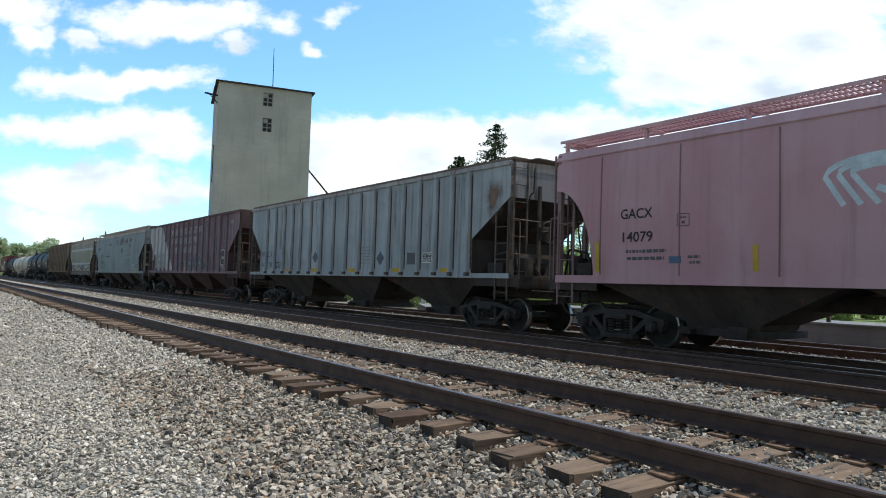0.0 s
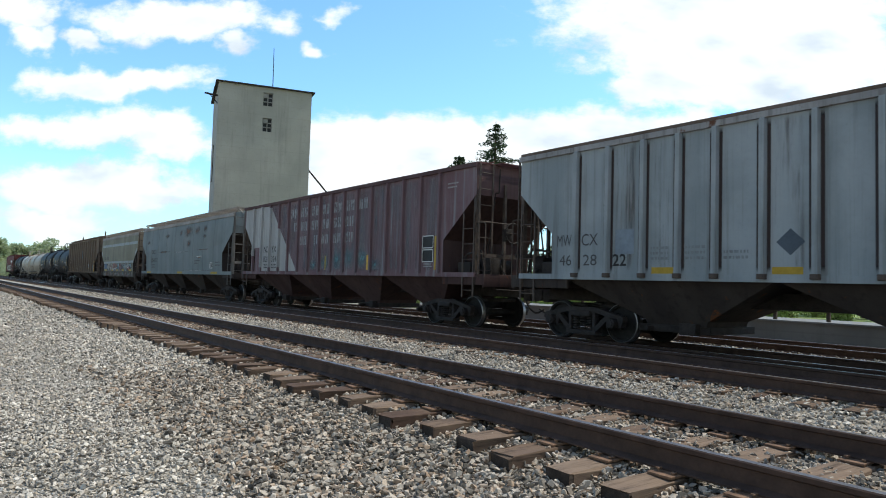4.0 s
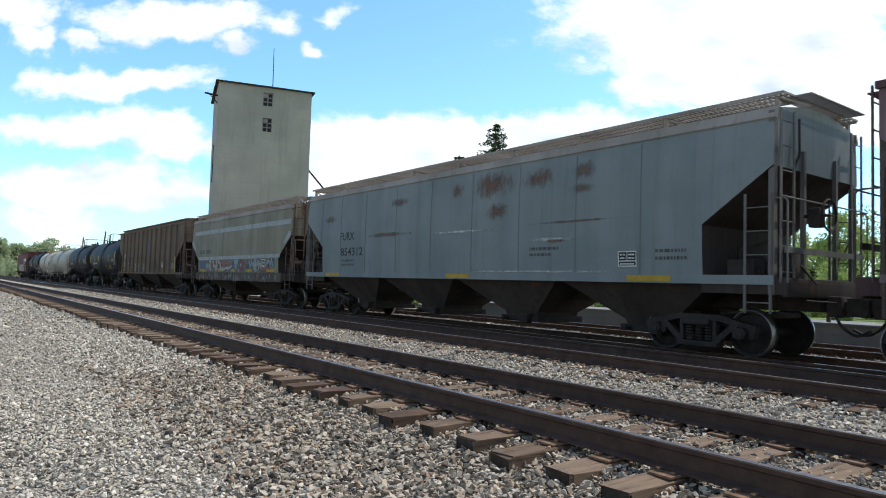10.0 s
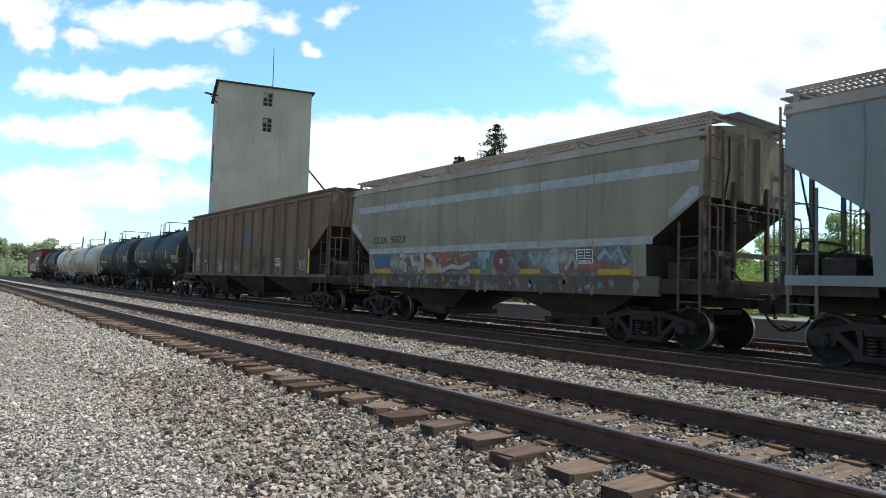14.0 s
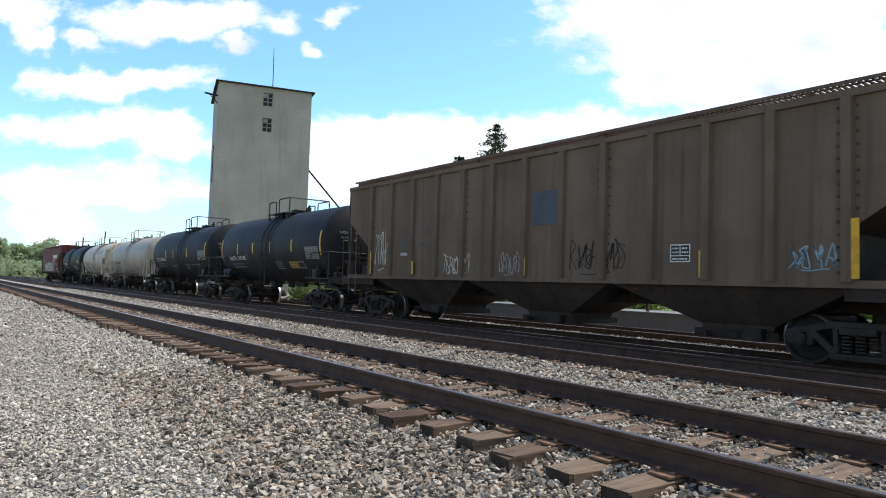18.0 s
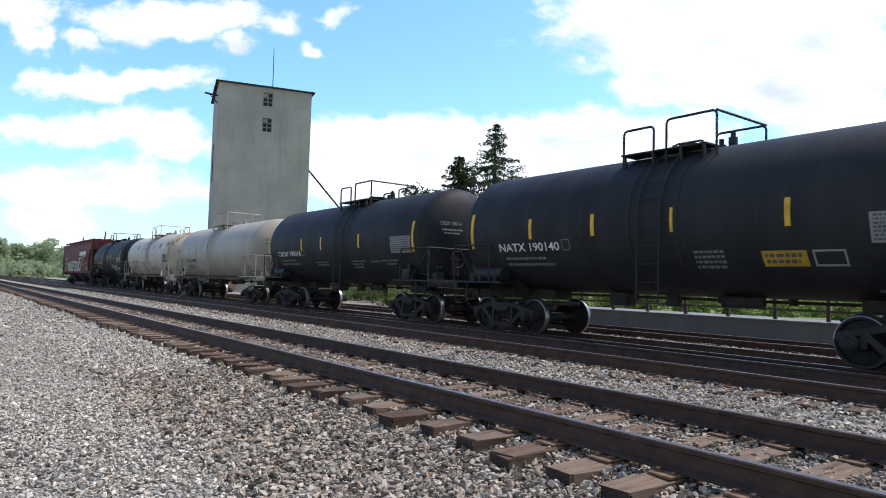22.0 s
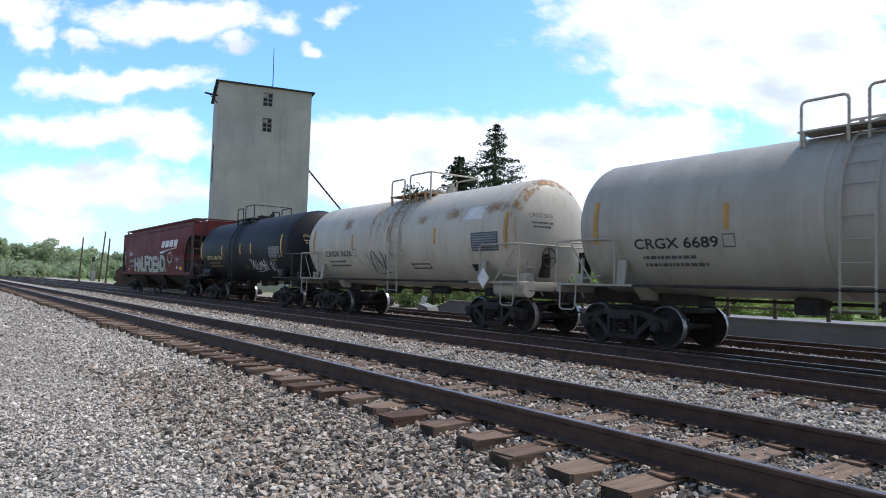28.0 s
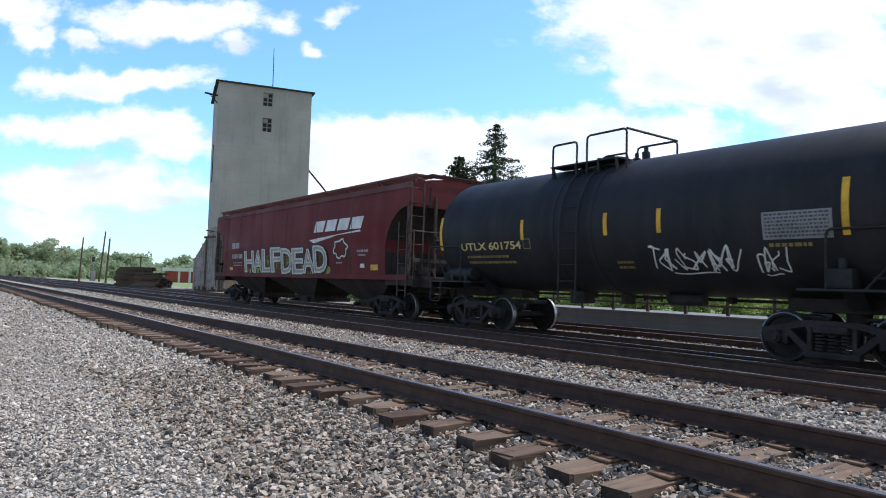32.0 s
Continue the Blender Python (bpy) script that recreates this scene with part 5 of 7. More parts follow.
def car_greyblue():
    c, L = span(1)
    ribs = [-6.6, -5.74, -4.88, -4.1, -3.36, -2.5, -1.65, -0.71, 0.22, 1.15, 2.05, 2.91, 3.72, 4.55, 5.36, 6.08, 6.8]
    car, skin, c = stand(hopper_car("weathered grey-blue ribbed covered hopper car, rust-stained", L, 8.35, 4.02, 1.30, 1.42, 3.18, 2.2, (GREYBLUE, BROWNROOF, RUSTYGREY, GRIMYSHADE, GREYRIB), False, ribs, 3, (2.5, 2.0), 0.14, 1.2, skirt=0.1, cut_back=1.05,
                                    rib_w=0.12), 1)
    # runs beside every rib paint its shadow and rust; brown runs on some panels
    run = None
    for x in ribs:
        for dx in (0.095, -0.085):
            if run is None:
                run = mark(car, "rust_run", rect(0.07, 2.62), x + dx - 0.035, 1.34, skin, RIBSHADERUST, "dark run beside a rib, rust and edge shadow painted together", 0.004)
                first = x + dx
            else:
                again("rust_run", run, car, (x + dx - first, 0, 0))
    for k in (1, 2, 5, 9, 11, 13, 15):
        mark(car, "brown_run", rect(ribs[k + 1] - ribs[k] - 0.3, 2.6), ribs[k] + 0.15, 1.36, skin, BROWNRUN, "thin brown dirt runs", 0.0035)
    bolt = None
    for x in ribs:
        if bolt is None:
            bm = bmesh.new()
            box(bm, -0.07, 0.07, -0.1, 0.0, 1.25, 1.34, 0.012)
            bolt = part("rib_foot", tidy(bm), GEAR, car, "dark riveted rib foot", at=(x, -1.6, 0))
        else:
            again("rib_foot", bolt, car, (x, -1.6, 0))
    for x, z in ((2.47, 1.76), (-2.05, 1.86)):
        bm = bmesh.new()
        bm.faces.new([bm.verts.new((p, 0, q)) for p, q in ((-0.23, 0), (0, -0.22), (0.23, 0), (0, 0.22))])
        mark(car, "painted_diamond", bm, x, z, skin, SLATE, "dark painted diamond")
    plate(car, skin, 4.76, 1.60, 0.45, 0.29)
    mark(car, "patch", rect(0.42, 0.34), 3.96, 1.56, skin, GREYBLACK, "worn dark stencil square")
    for text, x0, x1, z, h in (("MW", -7.14, -6.72, 1.92, 0.26), ("CX", -6.44, -6.0, 1.92, 0.26), ("46", -7.06, -6.72, 1.50, 0.24), ("28", -6.39, -6.02, 1.50, 0.24)):
        mark(car, "lettering", words(text, h, x1 - x0), x0, z, skin, GREYBLACK, "half-worn stencilled mark", 0.009)
    mark(car, "lettering", words("22", 0.24, 0.34, heavy=0.006), -5.61, 1.49, skin, BLACKPAINT, "fresh stencilled number", 0.009)
    mark(car, "patch", rect(0.46, 0.5), -5.55, 1.72, skin, BLUEPATCH, "blue-grey touch-up patch", 0.005)
    for x0, x1, rows in ((1.32, 1.92, 6), (-4.7, -4.3, 3), (-3.95, -3.55, 3), (-3.2, -2.75, 2)):
        for k in range(rows):
            mark(car, "small_print", dashes([(0, x1 - x0, 0, 0.05)], 0.5, 30 + k), x0, 1.60 + 0.1 * k, skin, GHOSTPRINT, "", 0.008)["kind"] = "stuff"
    for x0 in (-4.68, -2.35, 0.45, 3.15, 5.6):
        mark(car, "yellow_dash", rect(0.5, 0.12), x0, 1.335, skin, OCHRE, "worn yellow dash")
    stripe(car, skin, c, -13.42, 1.38, 2.33, 0.12, OCHRE)
    mark(car, "rust_stain", rect(0.9, 1.4), -12.95 - c, 2.5, skin, BROWNSTAIN, "brown rust stain")


def letter_bars(car, skin, c, z, h, cells, material):
    """Worn company lettering as plain flaking blocks, one for each letter."""
    for u0, u1 in cells:
        n = max(1, round((u1 - u0) / 0.32))
        w = (u1 - u0) / n
        for i in range(n):
            bm = bmesh.new()
            x0, x1 = 0.04, w - 0.05
            bars = [(x0, x0 + 0.085, 0, h), (x1 - 0.085, x1, 0, h)]
            for p, q, za, zb in bars:
                bm.faces.new([bm.verts.new((x, 0, zz)) for x, zz in ((p, za), (q, za), (q, zb), (p, zb))])
            mark(car, "lettering_block", bm, u0 + w * i - c, z, skin, material, "faded white block of old lettering")


def car_maroon():
    c, L = span(2)
    car, skin, c = stand(hopper_car("faded maroon ribbed covered hopper car with a pale grey corner", L, 8.17, 4.14, 1.32, 1.36, 3.35, 2.22, (MAROON, DARKRED_ROOF, MAROONEND, GRIMYREDSHADE, MAROON), False, even(-6.98, 6.64, 16), 4, (2.05, 2.5), 0.07, 1.2,
                                    skirt=0.1, rib_w=0.10), 2)
    # pale slanted field at the trailing end, laid bay by bay between the ribs
    ribs = even(-6.98, 6.64, 16)
    edges = [-8.1] + ribs
    for a, b in zip(edges, edges[1:]):
        if a > -40.9 - c:
            break
        a2, b2 = a + 0.055, b - 0.055
        low, high = 1.36 if a > -6.9 else 2.35, 4.07
        lim = lambda x: min(high, max(low, 3.96 - (x - (-43.56 - c))))
        n = 10
        bm = bmesh.new()
        xs = even(a2, b2, n)
        for p, q in zip(xs, xs[1:]):
            zp, zq = lim(p), lim(q)
            lp = max(low, 1.36 + max(0, (-44.55 - c - p)) * 1.0)
            lq = max(low, 1.36 + max(0, (-44.55 - c - q)) * 1.0)
            if min(zp - lp, zq - lq) > 0.01:
                bm.faces.new([bm.verts.new(v) for v in ((p, 0, lp), (q, 0, lq), (q, 0, zq), (p, 0, zp))])
        bmesh.ops.remove_doubles(bm, verts=bm.verts[:], dist=0.0005)
        if bm.faces:
            mark(car, "pale_panel", bm, 0, 0, skin, PALE, "chalky pale grey painted panel", 0.005)
        else:
            bm.free()
    for i in range(4):
        bm = bmesh.new()
        top_z = 4.08 if i < 2 else 3.96 - (ribs[i] + 43.56 + c)
        loft(bm, [[(-0.056, 0, z), (-0.042, -0.090, z), (0.042, -0.090, z), (0.056, 0, z)] for z in (1.5 if i else 2.0, top_z)])
        part("pale_rib", tidy(bm), PALE, car, "chalky pale grey rib", at=(ribs[i], -1.601, 0))
    for k in range(3, 16):
        a, b = ribs[k - 1], ribs[k]
        mark(car, "pale_run", rect(b - a - 0.12, 2.72), a + 0.06, 1.34, skin, PALERUN, "chalky pale runs of faded paint", 0.0035)
    letter_bars(car, skin, c, 3.40, 0.36, [(-41.63, -41.0), (-40.72, -40.1), (-39.8, -39.2), (-38.9, -38.35), (-38.05, -37.45), (-37.15, -36.55), (-36.3, -35.68)], WORNBLOCK)
    letter_bars(car, skin, c, 2.88, 0.34, [(-41.33, -41.0), (-40.72, -40.1), (-39.8, -39.2), (-38.9, -38.35), (-38.05, -37.45), (-37.25, -36.58)], WORNBLOCK)
    letter_bars(car, skin, c, 2.34, 0.33, [(-40.76, -40.13), (-39.55, -39.2), (-38.95, -38.35), (-38.05, -37.45), (-37.26, -36.6)], WORNBLOCK)
    name_on(car, skin, c, "ND", -44.24, -43.72, 2.13, 0.26, BLACKPAINT)
    name_on(car, skin, c, "YX", -43.42, -42.95, 2.13, 0.26, BLACKPAINT)
    name_on(car, skin, c, "828", -44.26, -43.72, 1.74, 0.24, GREYBLACK)
    name_on(car, skin, c, "324", -43.42, -42.9, 1.74, 0.24, GREYBLACK)
    small_print(car, skin, c, [(-44.2, -43.75, 1.58, 0.06), (-43.4, -42.9, 1.58, 0.06), (-44.2, -43.75, 1.47, 0.06), (-43.4, -42.9, 1.47, 0.06)], GREYBLACK, 21)
    stripe(car, skin, c, -35.62, 1.40, 1.88)
    stripe(car, skin, c, -31.95, 1.40, 2.34, 0.1, OCHRE)
    stripe(car, skin, c, -38.55, 1.40, 1.9, 0.08, OCHRE)
    for u0, w, h in ((-39.9, 0.8, 0.5), (-38.98, 0.8, 0.7), (-38.07, 0.8, 0.85), (-37.38, 1.0, 0.95), (-36.46, 0.95, 0.9), (-35.5, 0.7, 0.5)):
        mark(car, "sprayed_haze", rect(w, h), u0 - c, 1.33, skin, TEALHAZE, "thin teal spray paint")
    mark(car, "notice_panel", rect(0.53, 0.75), -32.58 - c, 1.62, skin, BLACKPAINT, "black notice panel with white frame", 0.006)
    for dz in (0.0, 0.39):
        mark(car, "notice_frame", outline(0.53, 0.36, 0.025), -32.58 - c, 1.62 + dz, skin, WHITEPAINT, "", 0.012)
    small_print(car, skin, c, [(-32.5, -32.12, 1.55, 0.04), (-32.5, -32.1, 1.48, 0.04), (-31.45, -31.0, 3.72, 0.04), (-31.45, -31.05, 3.62, 0.04)], FADEWHITE, 31)


def car_steelblue():
    c, L = span(3)
    car, skin, c = stand(hopper_car("dull steel-blue smooth covered hopper car with rust patches", L, 8.73, 4.08, 1.30, 1.28, 3.15, 2.22, (STEELBLUE, GALV, STEELBLUE, GRIMYSHADE, STEELBLUE, GREYGEAR, GREYSEAM), True, (), 4, (2.15, 2.2), 0.33, 1.1, skirt=0.14,
                                    seams=[u - c for u in (-64.43, -63.0, -61.35, -59.55, -57.76, -55.96, -54.2, -52.43, -50.76)], low_gate=0.25), 3)
    name_on(car, skin, c, "FURX", -62.98, -62.03, 2.40, 0.27, BLACKPAINT)
    name_on(car, skin, c, "854312", -62.93, -61.47, 1.88, 0.27, BLACKPAINT)
    small_print(car, skin, c, [(-62.85, -62.05, 1.68, 0.07), (-62.85, -62.05, 1.54, 0.07), (-53.8, -52.9, 1.85, 0.07), (-50.4, -49.7, 1.74, 0.06), (-50.4, -49.7, 1.6, 0.06), (-53.8, -53.1, 1.72, 0.06)], GREYBLACK, 41)
    for u0, z, w, h in ((-61.6, 2.40, 3.2, 0.16), (-60.0, 3.25, 1.2, 0.35), (-64.2, 2.95, 0.9, 0.4)):
        mark(car, "rust_stain", rect(w, h), u0 - c, z, skin, BROWNSTAIN, "smeared brown stain")
    plate(car, skin, -51.27 - c, 1.47, 0.45, 0.31)
    for u0, z, w, h, mat in ((-56.85, 3.25, 0.6, 0.5, REDRUST), (-56.1, 3.1, 1.9, 0.85, REDRUST), (-55.5, 2.6, 1.1, 0.5, REDRUST), (-54.2, 3.2, 1.3, 0.6, REDRUST), (-52.7, 3.3, 1.0, 0.5, BROWNSTAIN), (-52.7, 3.0, 0.9, 0.3, BROWNSTAIN)):
        mark(car, "rust_stain", rect(w, h), u0 - c, z, skin, mat, "red-brown rust patch", 0.007)
    for u0, z, w, h, mat in ((-58.0, 2.36, 3.2, 0.10, PALESCUFF), (-54.2, 2.42, 3.4, 0.08, BROWNSTAIN), (-53.9, 2.02, 1.6, 0.14, PALESCUFF), (-53.5, 2.0, 0.9, 0.1, BROWNSTAIN), (-57.6, 1.33, 7.4, 0.08, PALESCUFF)):
        mark(car, "scuff", rect(w, h), u0 - c, z, skin, mat, "long scraped scuff", 0.008)
    for u0 in (-51.05, -57.0, -64.0):
        mark(car, "yellow_dash", rect(1.0, 0.11), u0 - c, 1.19, lambda z: 1.625, OCHRE, "worn yellow dash")


def car_olive():
    c, L = span(4)
    car, skin, c = stand(hopper_car("short olive-grey covered hopper car with painted graffiti along its foot", L, 6.42, 3.98, 1.26, 1.2, 2.75, 1.9, (OLIVE, GALV, OLIVEEND, GRIMYSHADE, OLIVE, GEAR, OLIVEEND, SILLGRIME), True, (), 2, (2.1, 2.15), 0.34, 1.08, skirt=0.36,
                                    seams=[u - c for u in (-77.9, -75.6, -71.2, -69.6)], bulge=0.05), 4)
    mark(car, "pale_band", rect(12.3, 0.2), -79.45 - c, 3.22, skin, BANDWHITE, "pale painted band under the roof edge", 0.004)
    mark(car, "pale_band", rect(10.6, 0.16), -78.7 - c, 1.9, skin, BANDWHITE, "pale painted band", 0.004)
    name_on(car, skin, c, "CLSX", -78.44, -77.62, 2.22, 0.20, BLACKPAINT)
    name_on(car, skin, c, "5023", -77.42, -76.65, 2.22, 0.20, BLACKPAINT)
    # graffiti piece: thin washes of colour, then fat letters with rims, then spatter on the sill
    for k, (u0, u1, z0, z1, mat) in enumerate(((-78.6, -76.4, 1.28, 1.92, PALEWASH), (-77.0, -73.4, 1.28, 1.9, REDWASH), (-74.0, -71.0, 1.28, 1.92, BLUEWASH), (-71.9, -69.4, 1.28, 1.95, PALEWASH), (-70.9, -68.7, 1.26, 1.75, REDWASH),
                                               (-69.6, -68.5, 1.35, 1.95, BLUEWASH), (-76.0, -74.2, 1.25, 1.6, PALEWASH))):
        mark(car, "sprayed_haze", rect(u1 - u0, z1 - z0), u0 - c, z0, skin, mat, "thin wash of sprayed colour", 0.0045 + 0.0008 * k)

    mark(car, "sprayed_ground", rect(9.9, 0.6), -78.5 - c, 1.285, skin, GRAFGROUND, "dull ground coat under the graffiti", 0.004)

    def fat(u, pts, w, fill, rim, k):
        for mat, width, lift in ((rim, w * 1.35 + 0.05, 0.011 + 0.003 * k), (fill, w * 1.35, 0.0125 + 0.003 * k)):
            bm = bmesh.new()
            ribbon(bm, [(x * 1.12, z) for x, z in pts], width)
            mark(car, "graffiti_stroke", bm, u - c, 1.34, skin, mat, "fat sprayed graffiti stroke with a rim", lift)
    arc = lambda cx, cz, r, a0, a1, n=9: [(cx + r * math.cos(a0 + (a1 - a0) * i / (n - 1)), cz + r * math.sin(a0 + (a1 - a0) * i / (n - 1))) for i in range(n)]
    fat(-78.45, arc(0.24, 0.26, 0.22, 1.4, 4.6), 0.05, DULLCREAM, GREYBLACK, 0)
    fat(-76.95, [(0.02, 0.5), (0.28, 0.46), (0.10, 0.30), (0.30, 0.24), (0.26, 0.0)], 0.13, DULLCREAM, BRICKRED, 0)
    fat(-76.35, [(0.05, 0.50), (0.12, 0.24), (0.42, 0.22), (0.36, 0.0)], 0.13, DULLCREAM, BRICKRED, 1)
    fat(-75.85, [(0.06, 0.52), (0.10, 0.06)], 0.14, DULLCREAM, GREYBLACK, 0)
    fat(-75.55, [(0.05, 0.48), (0.32, 0.34), (0.38, 0.02)], 0.12, DULLCREAM, BRICKRED, 1)
    fat(-74.98, [(0.0, 0.44), (0.5, 0.46)], 0.16, BRICKRED, DULLCREAM, 0)
    fat(-74.9, [(0.1, 0.36), (0.14, 0.2), (0.36, 0.14)], 0.18, BRICKRED, GREYBLACK, 1)
    fat(-74.25, [(0.05, 0.46), (0.2, 0.26), (0.52, 0.36)], 0.2, BRICKRED, DULLCREAM, 0)
    fat(-74.85, [(0.0, 0.04), (0.4, 0.16), (0.75, 0.12), (1.1, 0.24)], 0.09, DULLCREAM, GREYBLACK, 2)
    fat(-73.62, [(0.0, 0.16), (0.18, 0.24), (0.26, 0.1)], 0.06, NAVY, GREYBLACK, 1)
    fat(-73.3, [(0.0, 0.42), (0.42, 0.44), (0.22, 0.40), (0.2, 0.08)], 0.12, DULLBLUE, DULLTEAL, 0)
    fat(-72.42, arc(0, 0.28, 0.15, 0.4, 6.6, 15), 0.17, DARKROSE, BRICKRED, 1)
    fat(-72.42, arc(0, 0.28, 0.035, 0, 6.3, 8), 0.06, DULLCREAM, GREYBLACK, 2)
    fat(-71.75, arc(0.06, 0.14, 0.08, 0.0, 3.14), 0.1, DARKROSE, GREYBLACK, 0)
    fat(-71.45, [(0.0, 0.46), (0.16, 0.2), (0.36, 0.42)], 0.09, DULLBLUE, DULLTEAL, 1)
    fat(-70.95, arc(0.28, 0.26, 0.2, 1.2, 5.2), 0.09, DULLBLUE, FADEWHITE, 0)
    fat(-70.35, [(0.0, 0.06), (0.22, 0.36), (0.3, 0.1)], 0.07, DULLCREAM, DULLTEAL, 2)
    fat(-69.42, [(0.0, 0.28), (0.16, 0.46), (0.3, 0.3), (0.46, 0.5), (0.6, 0.2)], 0.09, DULLBLUE, GREYBLACK, 1)
    sill_skin = lambda z: 1.616
    for k, (mat, n, r, seed) in enumerate(((GREYBLACK, 26, 0.15, 0), (GREYBROWN, 30, 0.14, 1), (BRICKRED, 14, 0.09, 2), (DULLTEAL, 12, 0.08, 4), (DARKROSE, 18, 0.09, 8), (DULLBLUE, 10, 0.06, 3))):
        mark(car, "sprayed_colour", blotches(10.2, 0.2, n, r, 70 + seed, 0.6), -78.4 - c, 0.97, sill_skin, mat, "spattered graffiti colour", 0.005 + 0.001 * k)["kind"] = "stuff"
    mark(car, "patch", rect(0.95, 0.4), -78.38 - c, 1.47, skin, NAVY, "blue stencil patch", 0.020)
    small_print(car, skin, c, [(-78.3, -77.95, 1.74, 0.07), (-77.9, -77.5, 1.74, 0.07), (-78.3, -78.0, 1.56, 0.07), (-77.85, -77.5, 1.56, 0.07)], FADEWHITE, 61)
    for u0, u1 in ((-78.35, -77.41), (-75.55, -75.0), (-73.68, -73.2), (-71.75, -71.1), (-69.43, -68.59)):
        mark(car, "yellow_dash", rect(u1 - u0, 0.11), u0 - c, 1.31, skin, OCHRE, "worn yellow dash", 0.022)
    plate(car, skin, -70.02 - c, 1.54, 0.46, 0.3)
    for s in (-1, 1):
        bm = bmesh.new()
        slab(bm, [(s * 6.36, 2.92), (s * 6.36, 2.76), (s * 5.75, 2.38), (s * 5.7, 2.5), (s * 6.2, 2.94)], -1.60, -1.635)
        part("gusset", tidy(bm), BANDWHITE, car, "pale riveted gusset plate")


def car_brown():
    c, L = span(5)
    ribs = even(-6.98, 6.98, 13)
    car, skin, c = stand(hopper_car("dusty brown ribbed covered hopper car with chalky tags", L, 8.42, 4.10, 1.23, 1.46, 2.98, 1.98, (BROWN, BROWNROOF, BROWN, GRIMYSHADE, BROWN), False, ribs, 3, (2.2, 2.3), 0.27, 1.06, skirt=0.1, rib_w=0.2), 5)
    name_on(car, skin, c, "CG", -95.44, -94.95, 2.42, 0.2, GREYBLACK)
    name_on(car, skin, c, "AX", -94.35, -93.85, 2.42, 0.2, GREYBLACK)
    name_on(car, skin, c, "93", -95.41, -94.95, 2.0, 0.2, GREYBLACK)
    name_on(car, skin, c, "06", -94.35, -93.9, 2.0, 0.2, GREYBLACK)
    mark(car, "patch", rect(0.36, 0.09), -95.36 - c, 1.82, skin, FADEWHITE, "small pale label")
    mark(car, "patch", rect(0.8, 0.78), -89.85 - c, 2.43, skin, SLATE, "dark blue painted square")
    plate(car, skin, -86.16 - c, 1.55, 0.42, 0.33)
    for u, z, w, h, n, mat, s in ((-96.75, 1.6, 0.62, 0.75, 3, CREAM, 1), (-93.2, 1.34, 1.0, 0.36, 4, CREAM, 2), (-90.9, 1.4, 0.6, 0.35, 3, FADEWHITE, 3), (-88.55, 1.45, 1.2, 0.45, 6, BLACKPAINT, 4), (-83.92, 1.5, 0.72, 0.28, 4, SKYBLUE, 5)):
        mark(car, "tag", scrawl(w * 1.25, h * 1.35, n + 1, 0.024, 90 + s), u - w * 0.12 - c, z - 0.04, skin, mat, "sprayed tag", 0.01)
    for u, z1 in ((-82.98, 2.18), (-85.45, 1.75), (-87.75, 1.72), (-90.05, 1.69), (-92.4, 1.67), (-94.65, 1.66), (-97.0, 2.0)):
        stripe(car, lambda z: 1.60 + 0.075, c, u, 1.27, z1, 0.15)
    for i in (0, 4, 8, 12):
        bm = bmesh.new()
        for dx in (-0.14, 0.14):
            for k in range(14):
                rod(bm, (ribs[i] + dx, -1.60, 1.36 + k * 0.195), (ribs[i] + dx, -1.622, 1.36 + k * 0.195), 0.026, 6)
        r = part("rivets", tidy(bm), GEAR, car)
        r["kind"] = "stuff"


def tank_marks(car, skin, c, code, u0, u1, z, h, mat, strips, long_strips, placard, print_mat, end=None):
    name_on(car, skin, c, code, u0, u1, z, h, mat)
    strip = DULLORANGE if car["radius"] < 1.5 else YELLOW
    for u in strips:
        stripe(car, skin, c, u, 2.13, 2.60, 0.1, strip)
    for u in long_strips:
        stripe(car, skin, c, u, 1.95, 2.85, 0.11, strip)
    if placard:
        face, bars, pu, pz, pw, ph = placard
        mark(car, "placard", rect(pw, ph), pu - c, pz, skin, face, "printed chart placard", 0.008)
        mark(car, "placard_print", dashes([(0.05, pw - 0.05, ph * (0.08 + 0.13 * k), ph * 0.07) for k in range(7)], 0.6, int(abs(pu))), pu - c, pz, skin, bars, "", 0.013)["kind"] = "stuff"
    small_print(car, skin, c, [(u0 + 0.15, u1 - 0.5, z - 0.2, 0.06), (u0 + 0.15, u1 - 0.3, z - 0.34, 0.06)], print_mat, int(abs(u0)))
    mark(car, "stencil_box", outline(0.24, 0.24, 0.02), u1 + 0.08 - c, z - 0.01, skin, print_mat)
    if end:
        # owner's mark on the dished head, turned to face forward
        text, mat2 = end
        half = car["half"]
        for j, (bm, zz) in enumerate(((words(text, 0.11, 0.66), 2.74), (dashes([(0.05, 0.7, 0, 0.05)], 0.4, 3), 2.58), (dashes([(0.1, 0.6, 0, 0.05)], 0.4, 4), 2.48))):
            for v in bm.verts:
                y, zv = -1.0 + v.co.x, zz + v.co.z
                r = math.hypot(y, zv - 0.92 - car["radius"]) / car["radius"]
                x = half - 0.62 * (1 - math.sqrt(max(0.0, 1 - r * r)))
                v.co = Vector((x + 0.012, y, zv))
            part("lettering", bm, mat2, car, smooth=0)


